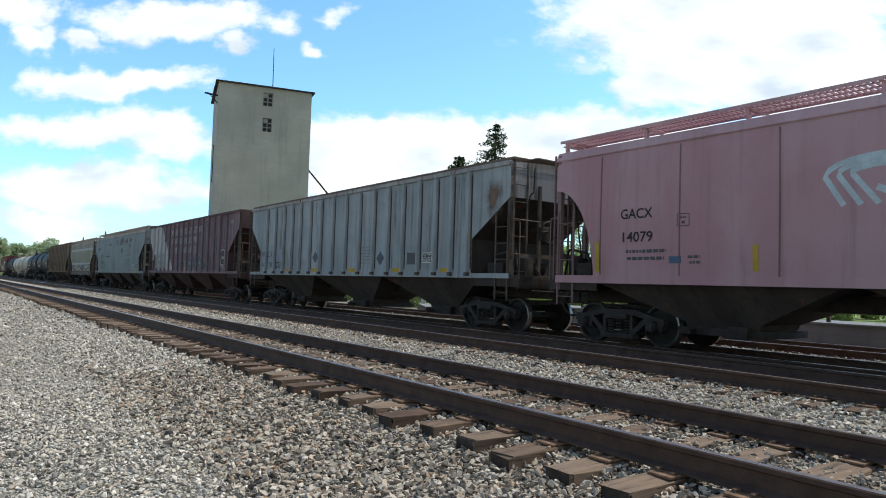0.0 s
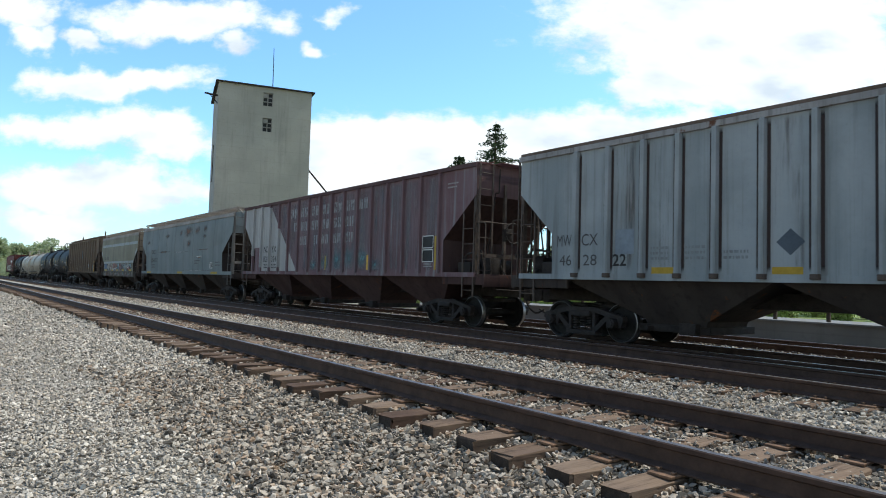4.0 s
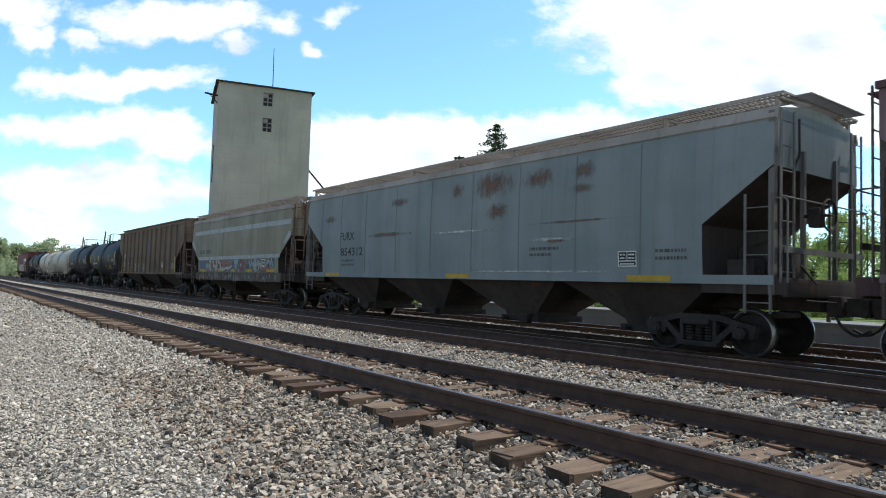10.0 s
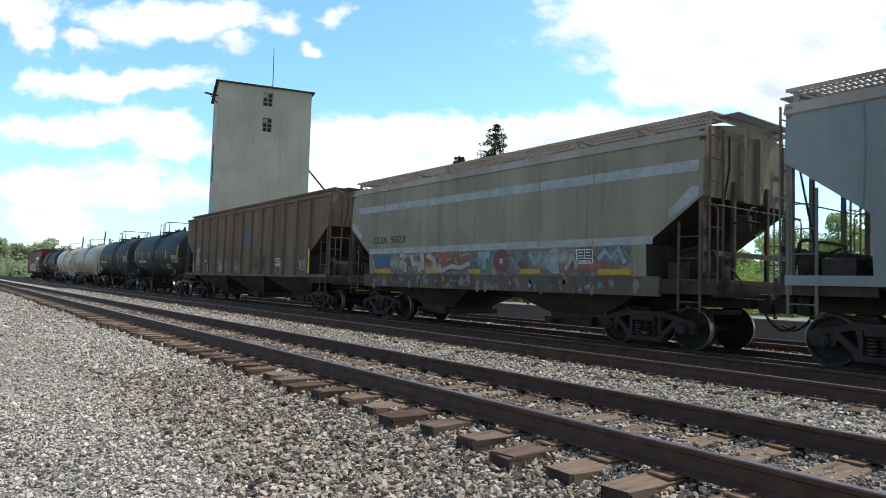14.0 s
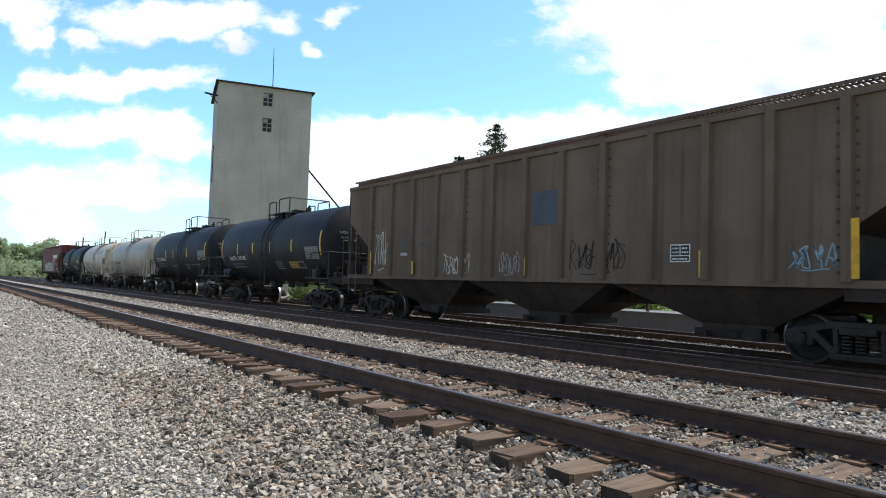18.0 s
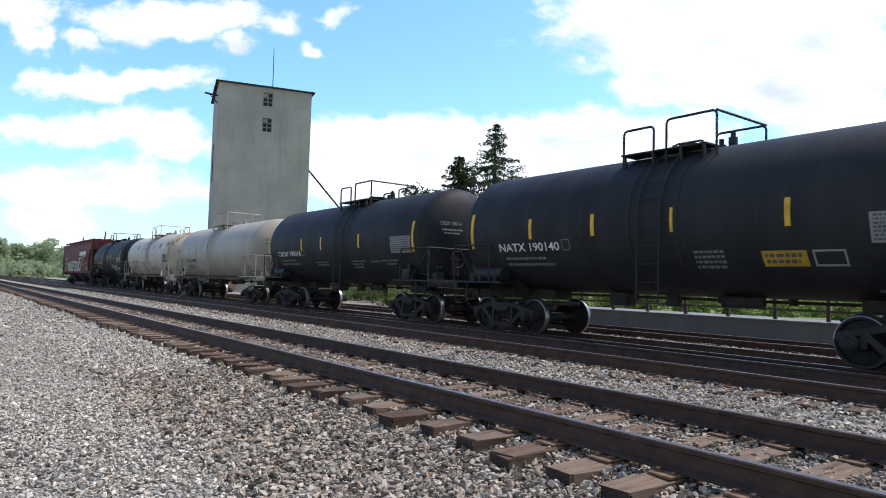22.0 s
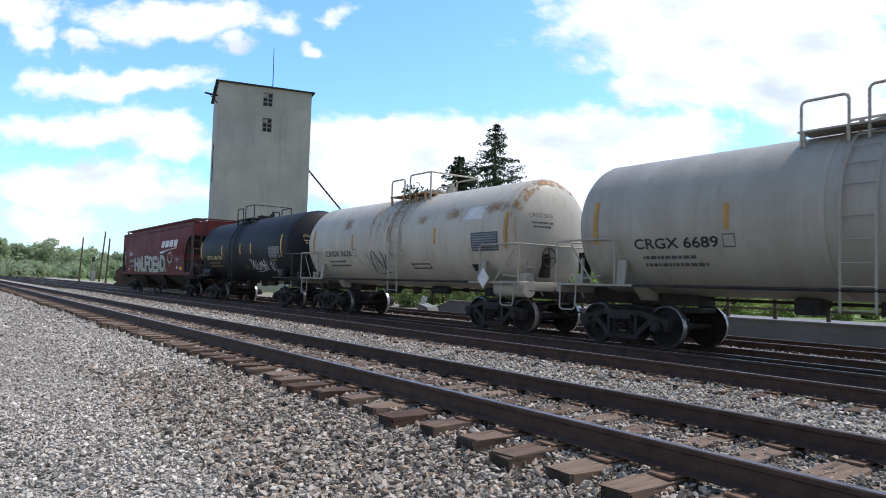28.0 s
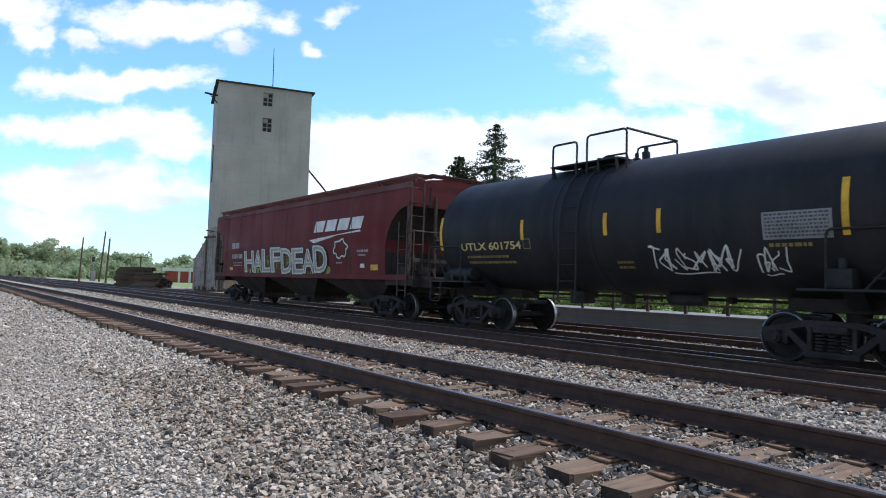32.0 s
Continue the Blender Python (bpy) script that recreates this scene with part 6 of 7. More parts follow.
def tank(i, label, mat, rails, platform_x, side_rail=False):
    c, L = span(i)
    back = {6: 0.15, 8: 0.27, 9: 0.48}.get(i, 0.3)
    half, R = L / 2 - (0.68 if i == 8 else 0.50), 1.45 if i in (8, 9) else 1.5
    zc = 0.92 + R
    made = tank_car(label, L, mat, STEEL, half, R, zc, (-L / 2 + 2.2, L / 2 - (1.67 if i == 9 else 1.85)), platform_x + back, rails, side_rail=side_rail, deck_mat=DECKRUST if i == 9 else None)
    made[0]["half"], made[0]["radius"] = half, R
    CARS.append((made[0], c - back))
    return (*made, c - back)


def build_tanks():
    car, skin, c = tank(6, "satin black tank car with yellow markers and a railed top platform", TANKBLACK, TANKGEAR, 0.0)
    tank_marks(car, skin, c, "NATX 190140", -110.5, -108.5, 1.86, 0.19, WHITEPAINT, (-109.37, -107.5, -105.56, -103.4), (-111.5, -100.9), (PALEPANEL, GREYBLACK, -102.2, 1.82, 1.1, 0.46), DIMPRINT, ("NATX 190140", FADEWHITE))
    mark(car, "notice", rect(0.75, 0.26), -103.92 - c, 1.48, skin, OCHRE, "orange notice board")
    mark(car, "notice_frame", outline(0.5, 0.26, 0.03), -103.08 - c, 1.48, skin, FADEWHITE)
    small_print(car, skin, c, [(-105.2, -104.6, 1.45 + 0.09 * k, 0.05) for k in range(4)], DIMPRINT, 71)
    small_print(car, skin, c, [(-103.86, -103.25, 1.63, 0.06), (-103.86, -103.3, 1.53, 0.06)], GREYBLACK, 72)
    car, skin, c = tank(7, "satin black tank car with yellow markers and a white chart placard", TANKBLACK, TANKGEAR, 0.35)
    tank_marks(car, skin, c, "CRDX 190014", -124.05, -121.95, 1.95, 0.19, WHITEPAINT, (-121.83, -120.2, -117.45), (-124.95, -114.27), (PALEPANEL, GREYBLACK, -115.5, 1.93, 1.1, 0.5), DIMPRINT, ("CRDX 190014", FADEWHITE))
    small_print(car, skin, c, [(-120.85, -119.85, 1.66, 0.05), (-120.8, -119.9, 1.57, 0.05), (-118.25, -117.25, 1.68, 0.05), (-118.25, -117.4, 1.58, 0.05), (-118.2, -117.5, 1.48, 0.05), (-116.9, -116.3, 1.66, 0.05),
                               (-116.2, -115.25, 1.68, 0.05), (-116.0, -115.4, 1.58, 0.05)], DIMPRINT, 75)
    car, skin, c = tank(8, "dirty cream tank car with pale handrails", TANKWHITE, TANKWHITE, -0.5, True)
    tank_marks(car, skin, c, "CRGX 6689", -137.15, -135.33, 1.83, 0.20, BLACKPAINT, (-135.15,), (-138.1,), None, GREYBLACK, ("CRGX 6689", GREYBLACK))
    car, skin, c = tank(9, "white tank car with rust streaks and pale handrails", TANKRUST, TANKWHITE, 0.0, True)
    tank_marks(car, skin, c, "CRGX 5626", -150.6, -148.72, 1.88, 0.19, BLACKPAINT, (-148.6, -143.9), (-151.5, -140.95), (SLATE, FADEWHITE, -142.28, 1.90, 1.05, 0.48), GREYBLACK, ("CRGX 5626", GREYBLACK))
    mark(car, "bare_patch", rect(0.72, 0.34, 0.12), -142.65 - c, 2.74, skin, WHITEPAINT, "fresh white paint patch")
    mark(car, "notice", rect(0.46, 0.18), -142.48 - c, 1.39, skin, BLACKPAINT, "small black notice")
    mark(car, "notice", outline(0.95, 0.16, 0.04), -145.3 - c, 1.45, skin, GREYBLACK, "dark framed notice")
    mark(car, "tag", scrawl(1.6, 0.6, 4, 0.03, 131), -147.85 - c, 1.4, skin, GREYBLACK, "thin dark tag", 0.012)
    for u0, z, w, h, n, r, s in ((-149.3, 2.8, 0.4, 0.35, 7, 0.1, 1), (-147.3, 2.5, 0.8, 0.8, 14, 0.1, 2), (-146.2, 2.0, 0.6, 1.1, 14, 0.08, 3), (-144.8, 2.75, 0.35, 0.25, 6, 0.08, 4), (-143.4, 2.8, 0.5, 0.3, 7, 0.09, 5), (-141.9, 2.9, 0.9, 0.25, 8, 0.1, 6),
                                 (-140.75, 2.3, 0.1, 1.2, 16, 0.07, 7)):
        mark(car, "rust_stain", rect(w * 1.6 + 0.2, h * 1.6), u0 - w * 0.3 - 0.1 - c, z - h * 0.3, skin, RUSTRUN if s in (2, 3, 7) else GRAFRUST, "orange rust stain")
    half = car["half"]
    for a0, a1 in ((-0.75, 0.05), (0.0, 0.55), (-1.15, -0.7)):
        bm = bmesh.new()
        rows = []
        for k in range(9):
            a = a0 + (a1 - a0) * k / 8
            row = []
            for q in (0.86, 0.90, 0.94, 0.985):
                rr = 1.45 * q
                row.append((half - 0.62 * (1 - math.sqrt(1 - q * q)) + 0.012, rr * math.sin(a), 2.37 + rr * math.cos(a)))
            rows.append(row)
        loft(bm, rows, closed=False)
        part("rust_stain", bm, HEADRUST, car, "orange rust along the head seam")
    bm = bmesh.new()
    rod(bm, (-0.55, 0, 0), (0.55, 0, 0), 0.2, 16)
    part("air_reservoir", tidy(bm), TANKWHITE, car, at=(-140.85 - c, -1.2, 0.95))
    bm = bmesh.new()
    slab(bm, [(-0.22, 0), (0, -0.26), (0.22, 0), (0, 0.26)], -0.01, 0.01)
    part("hazard_diamond", tidy(bm), WHITEPAINT, car, "white diamond hazard plate", at=(-141.6 - c, -1.56, 1.2))
    car, skin, c = tank(10, "black tank car with white tags and yellow side markers", TANKBLACK, TANKGEAR, -1.05)
    tank_marks(car, skin, c, "UTLX 601754", -163.89, -161.62, 1.92, 0.19, PALEYELLOW, (-161.54, -159.05, -157.75), (-164.75, -154.42), (PALEPANEL, GREYBLACK, -155.73, 1.92, 1.12, 0.46), DIMYELLOW, ("UTLX 601754", PALEYELLOW))
    mark(car, "tag", scrawl(2.0, 0.4, 7, 0.035, 151), -158.15 - c, 1.42, skin, WHITEPAINT, "sprayed white tag", 0.012)
    mark(car, "tag", scrawl(0.62, 0.4, 3, 0.03, 152), -156.0 - c, 1.4, skin, WHITEPAINT, "sprayed white tag", 0.012)
    small_print(car, skin, c, [(-155.65, -154.95, 1.8, 0.06), (-158.9, -158.5, 1.55, 0.05), (-158.9, -158.5, 1.45, 0.05)], DIMYELLOW, 81)


def car_red():
    c, L = span(11)
    car, skin, c = stand(hopper_car("dark red covered hopper car with large cream graffiti letters", L, 8.5, 3.97, 1.24, 1.2, 3.3, 1.9, (DEEPRED, DARKRED_ROOF, DEEPRED, GRIMYSHADE, DEEPRED), True, (), 3, (2.15, 2.45), 0.3, 1.08, True, 0.14,
                                    [u - c for u in (-181.6, -180.0, -177.5, -174.9, -172.2, -169.6)]), 11)
    # railway emblem as plain slanted blocks and a swoosh
    for k in range(4):
        mark(car, "emblem_block", rect(0.74, 0.40, 0.16), -172.4 + 0.9 * k - c, 2.76, skin, WHITEPAINT, "white slanted emblem block")
    bm = bmesh.new()
    bm.faces.new([bm.verts.new(v) for v in ((0, 0, 0), (3.75, 0, 0.22), (3.8, 0, 0.16), (2.2, 0, 0.10), (0.4, 0, -0.13))])
    mark(car, "emblem_swoosh", bm, -172.75 - c, 2.5, skin, WHITEPAINT, "white emblem underline")
    mark(car, "emblem_block", dashes([(0, 1.0, 0, 0.26)], 0.2, 5), -180.9 - c, 2.38, skin, FADEWHITE)
    small_print(car, skin, c, [(-180.86, -179.5, 1.92, 0.2), (-180.7, -179.6, 1.7, 0.05), (-180.7, -179.6, 1.58, 0.05), (-169.15, -168.45, 1.98, 0.08), (-169.1, -168.6, 1.86, 0.05), (-170.6, -170.2, 1.62, 0.05)], FADEWHITE, 85)
    mark(car, "sprayed_colour", blotches(8.3, 0.12, 34, 0.2, 160, 0.5), -179.3 - c, 1.3, skin, flag((0.24, 0.27, 0.06), "olive_green_spray"), "green-yellow sprayed haze", 0.005)["kind"] = "stuff"
    mark(car, "sprayed_haze", rect(9.4, 0.9), -179.9 - c, 1.26, skin, GREENHAZE, "thin yellow-green spray", 0.004)
    # each fat letter leans its own way and laps over the last: dark rim, then the cream fill
    rng = random.Random(77)
    u = -179.25
    for k, ch in enumerate("HALFDEAD"):
        w, h, lean = rng.uniform(1.05, 1.2), rng.uniform(0.86, 1.0), rng.uniform(-0.16, 0.05)
        if k == 4:
            u += 0.12
        dz = rng.uniform(-0.04, 0.05)
        for mat, lift, heavy, extra in ((BLACKPAINT, 0.009 + 0.004 * k, 0.10, 0.10), (CREAM, 0.011 + 0.004 * k, 0.045, 0.0), (DULLCREAM, 0.012 + 0.004 * k, -0.012, -0.16)):
            bm = words(ch, h, w + extra, heavy=heavy)
            for v in bm.verts:
                v.co.x += lean * v.co.z - extra / 2
            mark(car, "graffiti_letter", bm, u - c, 1.30 + dz, skin, mat, "fat sprayed graffiti letter with a dark rim", lift)
        u += w * 0.90
    for mat, width, lift in ((BLACKPAINT, 0.13, 0.010), (CREAM, 0.06, 0.014)):
        bm = bmesh.new()
        ring = []
        for i in range(41):
            a = 6.2832 * i / 40
            r = 1 + 0.13 * math.sin(6 * a) + 0.05 * math.sin(11 * a)
            ring.append((0.46 * r * math.cos(a), 0.30 * r * math.sin(a)))
        ribbon(bm, ring, width)
        mark(car, "sprayed_cloud", bm, -170.3 - c, 2.12, skin, mat, "sprayed cloud outline", lift)
    mark(car, "yellow_dash", rect(0.45, 0.18), -168.3 - c, 1.39, skin, YELLOW, "yellow square")
    mark(car, "patch", rect(0.27, 0.13), -168.95 - c, 1.47, skin, WHITEPAINT, "white label")
    mark(car, "yellow_dash", rect(0.4, 0.14), -181.2 - c, 1.39, skin, YELLOW, "yellow square")


def build_train():
    car_pink()
    car_greyblue()
    car_maroon()
    car_steelblue()
    car_olive()
    car_brown()
    build_tanks()
    car_red()

def train_way(t):
    """How far the train has come by t seconds."""
    u = t / 10
    return 4.32757 * t + 10 * (-0.2139 * u * u + 0.17333 * u ** 3 - 0.022313 * u ** 4)


# coupling points along the train, from the front, at the clip's start
JOINTS = [7.4, -11.07, -29.4, -47.43, -66.3, -80.65, -99.5, -112.6, -125.6, -139.4, -152.45, -165.5, -184.0]
CARS = []


def span(i):
    a, b = JOINTS[i], JOINTS[i + 1]
    return (a + b) / 2, a - b


PINK = paint("faded_pink_paint", (0.37, 0.215, 0.238), (0.415, 0.268, 0.29), 0.03, 0.15, 0.5, 0.2)
GREYBLUE = paint("weathered_grey_blue_paint", (0.24, 0.268, 0.285), (0.335, 0.362, 0.382), 0.08, 0.25, 0.55, 0.45)
GREYRIB = paint("stained_grey_blue_paint", (0.26, 0.285, 0.30), (0.37, 0.39, 0.405), 0.16, 0.3, 0.55, 0.5)
RUSTYGREY = paint("rust_eaten_grey_paint", (0.26, 0.25, 0.25), (0.34, 0.33, 0.33), 0.3, 0.5, 0.55, 0.7, (0.06, 0.05, 0.04), (0.12, 0.06, 0.04))
MAROON = paint("faded_maroon_paint", (0.145, 0.086, 0.094), (0.19, 0.133, 0.147), 0.05, 0.25, 0.55, 0.9, (0.25, 0.255, 0.275), (0.09, 0.05, 0.05))
MAROONEND = paint("dull_maroon_paint", (0.085, 0.05, 0.052), (0.12, 0.078, 0.08), 0.14, 0.4, 0.55, 0.5)
PALE = paint("chalky_grey_paint", (0.34, 0.34, 0.34), (0.44, 0.44, 0.44), 0.08, 0.3, 0.5, 0.5)
STEELBLUE = paint("dull_steel_blue_paint", (0.185, 0.215, 0.224), (0.23, 0.256, 0.263), 0.03, 0.12, 0.58, 0.16)
OLIVE = paint("faded_olive_grey_paint", (0.20, 0.195, 0.155), (0.26, 0.25, 0.20), 0.06, 0.2, 0.55, 0.3)
OLIVEEND = paint("tan_stained_paint", (0.24, 0.20, 0.15), (0.32, 0.28, 0.22), 0.25, 0.4, 0.55, 0.6)
BROWN = paint("dusty_brown_paint", (0.132, 0.100, 0.076), (0.174, 0.136, 0.105), 0.10, 0.3, 0.6, 0.45)
TANKBLACK = paint("satin_black_paint", (0.021, 0.022, 0.025), (0.031, 0.032, 0.035), 0.0, 0.15, 0.48, 0.25, shine=0.11)
TANKWHITE = paint("dirty_cream_paint", (0.32, 0.292, 0.243), (0.385, 0.355, 0.30), 0.03, 0.2, 0.42, 0.3, (0.20, 0.17, 0.13), shine=0.2)
TANKRUST = paint("white_paint_with_rust", (0.43, 0.393, 0.323), (0.50, 0.462, 0.387), 0.06, 0.15, 0.42, 0.5, (0.29, 0.215, 0.14), (0.36, 0.20, 0.10), shine=0.2)
DEEPRED = paint("dark_red_paint", (0.12, 0.028, 0.029), (0.155, 0.046, 0.044), 0.05, 0.25, 0.45, 0.3)
# grime of the undersides, darkened with the shade beneath the cars
GRIMYSHADE = paint("grimy_primer", (0.045, 0.037, 0.035), (0.068, 0.056, 0.051), 0.2, 0.4, 0.65, 0.6, (0.025, 0.022, 0.021))
GRIMYREDSHADE = paint("grimy_red_brown", (0.060, 0.037, 0.036), (0.085, 0.055, 0.052), 0.2, 0.4, 0.65, 0.6, (0.027, 0.023, 0.022))
GALV = paint("grey_roof_paint", (0.26, 0.235, 0.205), (0.34, 0.31, 0.28), 0.14, 0.35, 0.6, 0.3)
# paler than the sides: light on the leaning eave is in this pink
PINKROOFLIT = paint("pink_roof_paint", (0.40, 0.25, 0.27), (0.47, 0.32, 0.34), 0.06, 0.25, 0.6, 0.2)
BROWNROOF = paint("brown_roof_paint", (0.12, 0.09, 0.07), (0.16, 0.12, 0.10), 0.2, 0.4, 0.7, 0.3)
DARKRED_ROOF = paint("red_brown_roof_paint", (0.12, 0.055, 0.05), (0.16, 0.085, 0.08), 0.12, 0.35, 0.65, 0.3)
PINKGEAR = paint("grimy_pink_paint", (0.16, 0.105, 0.105), (0.22, 0.15, 0.15), 0.2, 0.4, 0.6, 0.5)
GREYGEAR = paint("grimy_grey_paint", (0.13, 0.125, 0.12), (0.19, 0.18, 0.175), 0.2, 0.4, 0.6, 0.5)
GREYSEAM = paint("dull_grey_seam", (0.15, 0.165, 0.175), (0.19, 0.205, 0.215), 0.0, 0.2, 0.5, 0.2)
SILLGRIME = paint("grimy_sill_paint", (0.085, 0.074, 0.064), (0.125, 0.11, 0.095), 0.25, 0.5, 0.6, 0.6)

# ---- background ----
CONCRETE = concrete("board_marked_concrete", (0.30, 0.295, 0.26), (0.38, 0.37, 0.33), (0.18, 0.175, 0.15))
KERB = concrete("grey_dock_concrete", (0.15, 0.147, 0.138), (0.21, 0.205, 0.195), (0.09, 0.087, 0.08))
PINE = leaf_mat("dark_needles", (0.028, 0.046, 0.024), (0.062, 0.088, 0.045), 0.35)
LEAF = leaf_mat("spring_leaves", (0.16, 0.23, 0.06), (0.34, 0.42, 0.14), 0.55)
SCRUB = leaf_mat("scrub_leaves", (0.09, 0.13, 0.04), (0.20, 0.25, 0.09), 0.45)
# far leaves paled and greyed: distance haze is mixed into the colour
HAZYLEAF = leaf_mat("far_leaves", (0.24, 0.30, 0.17), (0.42, 0.48, 0.29), 0.5)
WEATHERED = plain("weathered_boards", (0.25, 0.245, 0.235), 0.85, 0, 0.35, 1.5, 0.5, 0.01)
DARKGLASS = plain("dark_opening", (0.012, 0.013, 0.014), 0.5, 0, 0.3)
BARK = plain("bark", (0.09, 0.065, 0.045), 0.9, 0, 0.35, 6.0, 0.6, 0.02)


def at(px, depth):
    """A place on the land by its bearing (tangent to the right of the middle) and its depth."""
    a = radians(36.9)
    return (-math.cos(a) * depth + math.sin(a) * px * depth, math.sin(a) * depth + math.cos(a) * px * depth)


def make_tower():
    t = thing("grain_elevator", "tall plain concrete grain elevator tower with two small windows", "grain elevator", at=(-68.58, 21.91, 0), turn=-14.86)
    # local: y along the wide face, -x away from it
    W, D, H = 9.6, 9.6, 21.3
    bm = bmesh.new()
    wins = [(4.55, 5.5, 16.6, 18.05), (4.5, 5.5, 19.35, 20.75)]
    # the wide face is built round its two openings
    box(bm, -D, -0.35, 0, W, -0.5, H)
    part("wall", bm, CONCRETE, t)
    for y0, y1, z0, z1 in ((0, 4.5, -0.5, H), (5.5, W, -0.5, H), (4.5, 5.5, -0.5, 16.6), (4.5, 5.5, 18.05, 19.35), (4.5, 5.5, 20.75, H)):
        bm = bmesh.new()
        box(bm, -0.35, 0, y0, y1, z0, z1)
        part("wall", bm, CONCRETE, t)
    for y0, y1, z0, z1 in wins:
        bm = bmesh.new()
        box(bm, -0.34, -0.26, y0, y1, z0, z1)
        win = part("window", bm, DARKGLASS, t, "dark broken window")
        bm = bmesh.new()
        for y in (y0, (y0 + y1) / 2, y1):
            box(bm, -0.26, -0.18, y - 0.05, y + 0.05, z0, z1)
        for k in range(4):
            z = z0 + (z1 - z0) * k / 3
            box(bm, -0.26, -0.18, y0, y1, z - 0.04, z + 0.04)
        part("window_frame", bm, WEATHERED, win)
        bm = bmesh.new()
        box(bm, -0.25, -0.17, y0 + 0.06, (y0 + y1) / 2 - 0.05, z1 - 0.46, z1 - 0.06)
        part("pane", bm, WEATHERED, win)
    bm = bmesh.new()
    slab(bm, [(-D - 0.35, H + 0.0), (0.3, H + 0.0), (0.3, H + 0.12), (-D / 2, H + 0.4), (-D - 0.35, H + 0.12)], -0.3, W + 0.3)
    part("roof", tidy(bm), STEEL, t)
    bm = bmesh.new()
    rod(bm, (-0.6, 5.5, H), (-0.6, 5.45, H + 4.6), 0.05, 8, 0.03)
    part("mast", tidy(bm), STEEL, t, "thin lightning mast")
    bm = bmesh.new()
    beam(bm, (-1.2, 0.2, H - 1.2), (-1.4, -1.3, H - 1.0), 0.16, 0.16)
    beam(bm, (-1.2, 0.0, H - 2.0), (-1.4, -0.8, H - 1.1), 0.1, 0.1)
    part("hoist_arm", tidy(bm), STEEL, t)
    bm = bmesh.new()
    rod(bm, (-0.6, W - 0.1, 13.2), (-0.6, W + 8.0, 4.4), 0.09, 10)
    part("grain_spout", tidy(bm), STEEL, t, "long thin grain spout")
    bm = bmesh.new()
    for x0, x1 in ((-5.2, -4.6),):
        box(bm, x0, x1, -0.06, 0, 11.5, 15.5)
    part("leg_casing", bm, STEEL, t)
    return t


def lean_to():
    x, y = at(-0.349, 65)
    t = thing("wooden_leg_shed", "weathered grey boarded shed against the elevator foot", "shed", at=(x, y, -0.3), turn=53.1)
    # local: x across the view, y away
    rng = random.Random(4)
    k = -1.55
    while k < 1.5:
        w = rng.uniform(0.16, 0.24)
        top = 6.3 if k > 0.1 else 3.2 + (k + 1.55) * 1.85
        top += rng.uniform(-0.12, 0.1)
        bm = bmesh.new()
        box(bm, k, k + w - 0.02, -0.03 + rng.uniform(-0.03, 0.03), 0.03, rng.uniform(0.0, 0.5), top)
        part("board", bm, WEATHERED, t)
        k += w
    bm = bmesh.new()
    slab(bm, [(-1.5, 0.0), (1.6, 0.0), (1.6, 6.2), (0.1, 6.2), (-1.5, 3.1)], 0.08, 3.0)
    part("shed_body", tidy(bm), BARK, t)
    bm = bmesh.new()
    beam(bm, (-0.6, -0.1, 5.2), (0.5, -0.1, 5.3), 0.12, 0.22)
    beam(bm, (-0.45, -0.1, 5.9), (0.4, -0.1, 5.8), 0.12, 0.12)
    part("hood_beam", tidy(bm), BARK, t)
    for px in (-0.35, 1.05, 1.35):
        bm = bmesh.new()
        beam(bm, (px, -0.12, 0), (px, -0.12, 5.0), 0.12, 0.12)
        part("post", tidy(bm), BARK, t)
    return t


def tie_stack(x, y, turn, rows, length, label, seed, mat):
    rng = random.Random(seed)
    t = thing("tie_stack", label, "stacked timber", "old ties beside the tracks", at=(x, y, -0.3), turn=turn)
    base = bmesh.new()
    box(base, -length / 2, length / 2, -0.11, 0.11, 0, 0.2, 0.015)
    first = None
    for k in range(rows):
        n = rng.randrange(5, 8) - k // 3
        for i in range(n):
            pos = (rng.uniform(-0.25, 0.25), (i - n / 2) * 0.32 + rng.uniform(-0.05, 0.05), k * 0.205)
            if first is None:
                first = part("old_tie", base, mat, t, at=pos)
            else:
                again("old_tie", first, t, pos, rng.uniform(-4, 4))
    return t


def pole(px, depth, height, lean, label, bar=False):
    x, y = at(px, depth)
    t = thing("utility_pole", label, "utility pole", "poles beside the tracks", at=(x, y, -0.3))
    bm = bmesh.new()
    rod(bm, (0, 0, 0), (lean * 0.6, lean * 0.8, height), 0.17, 8, 0.11)
    part("shaft", tidy(bm), BARK, t)
    bm = bmesh.new()
    if bar:
        beam(bm, (-0.8, -1.0, height * 0.93), (0.8, 1.0, height * 0.93), 0.1, 0.12)
        part("crossarm", tidy(bm), BARK, t)
    else:
        rod(bm, (lean * 0.6, lean * 0.8, height), (lean * 0.6, lean * 0.8, height + 0.25), 0.05, 6)
        part("insulator", tidy(bm), KERB, t)
    return t


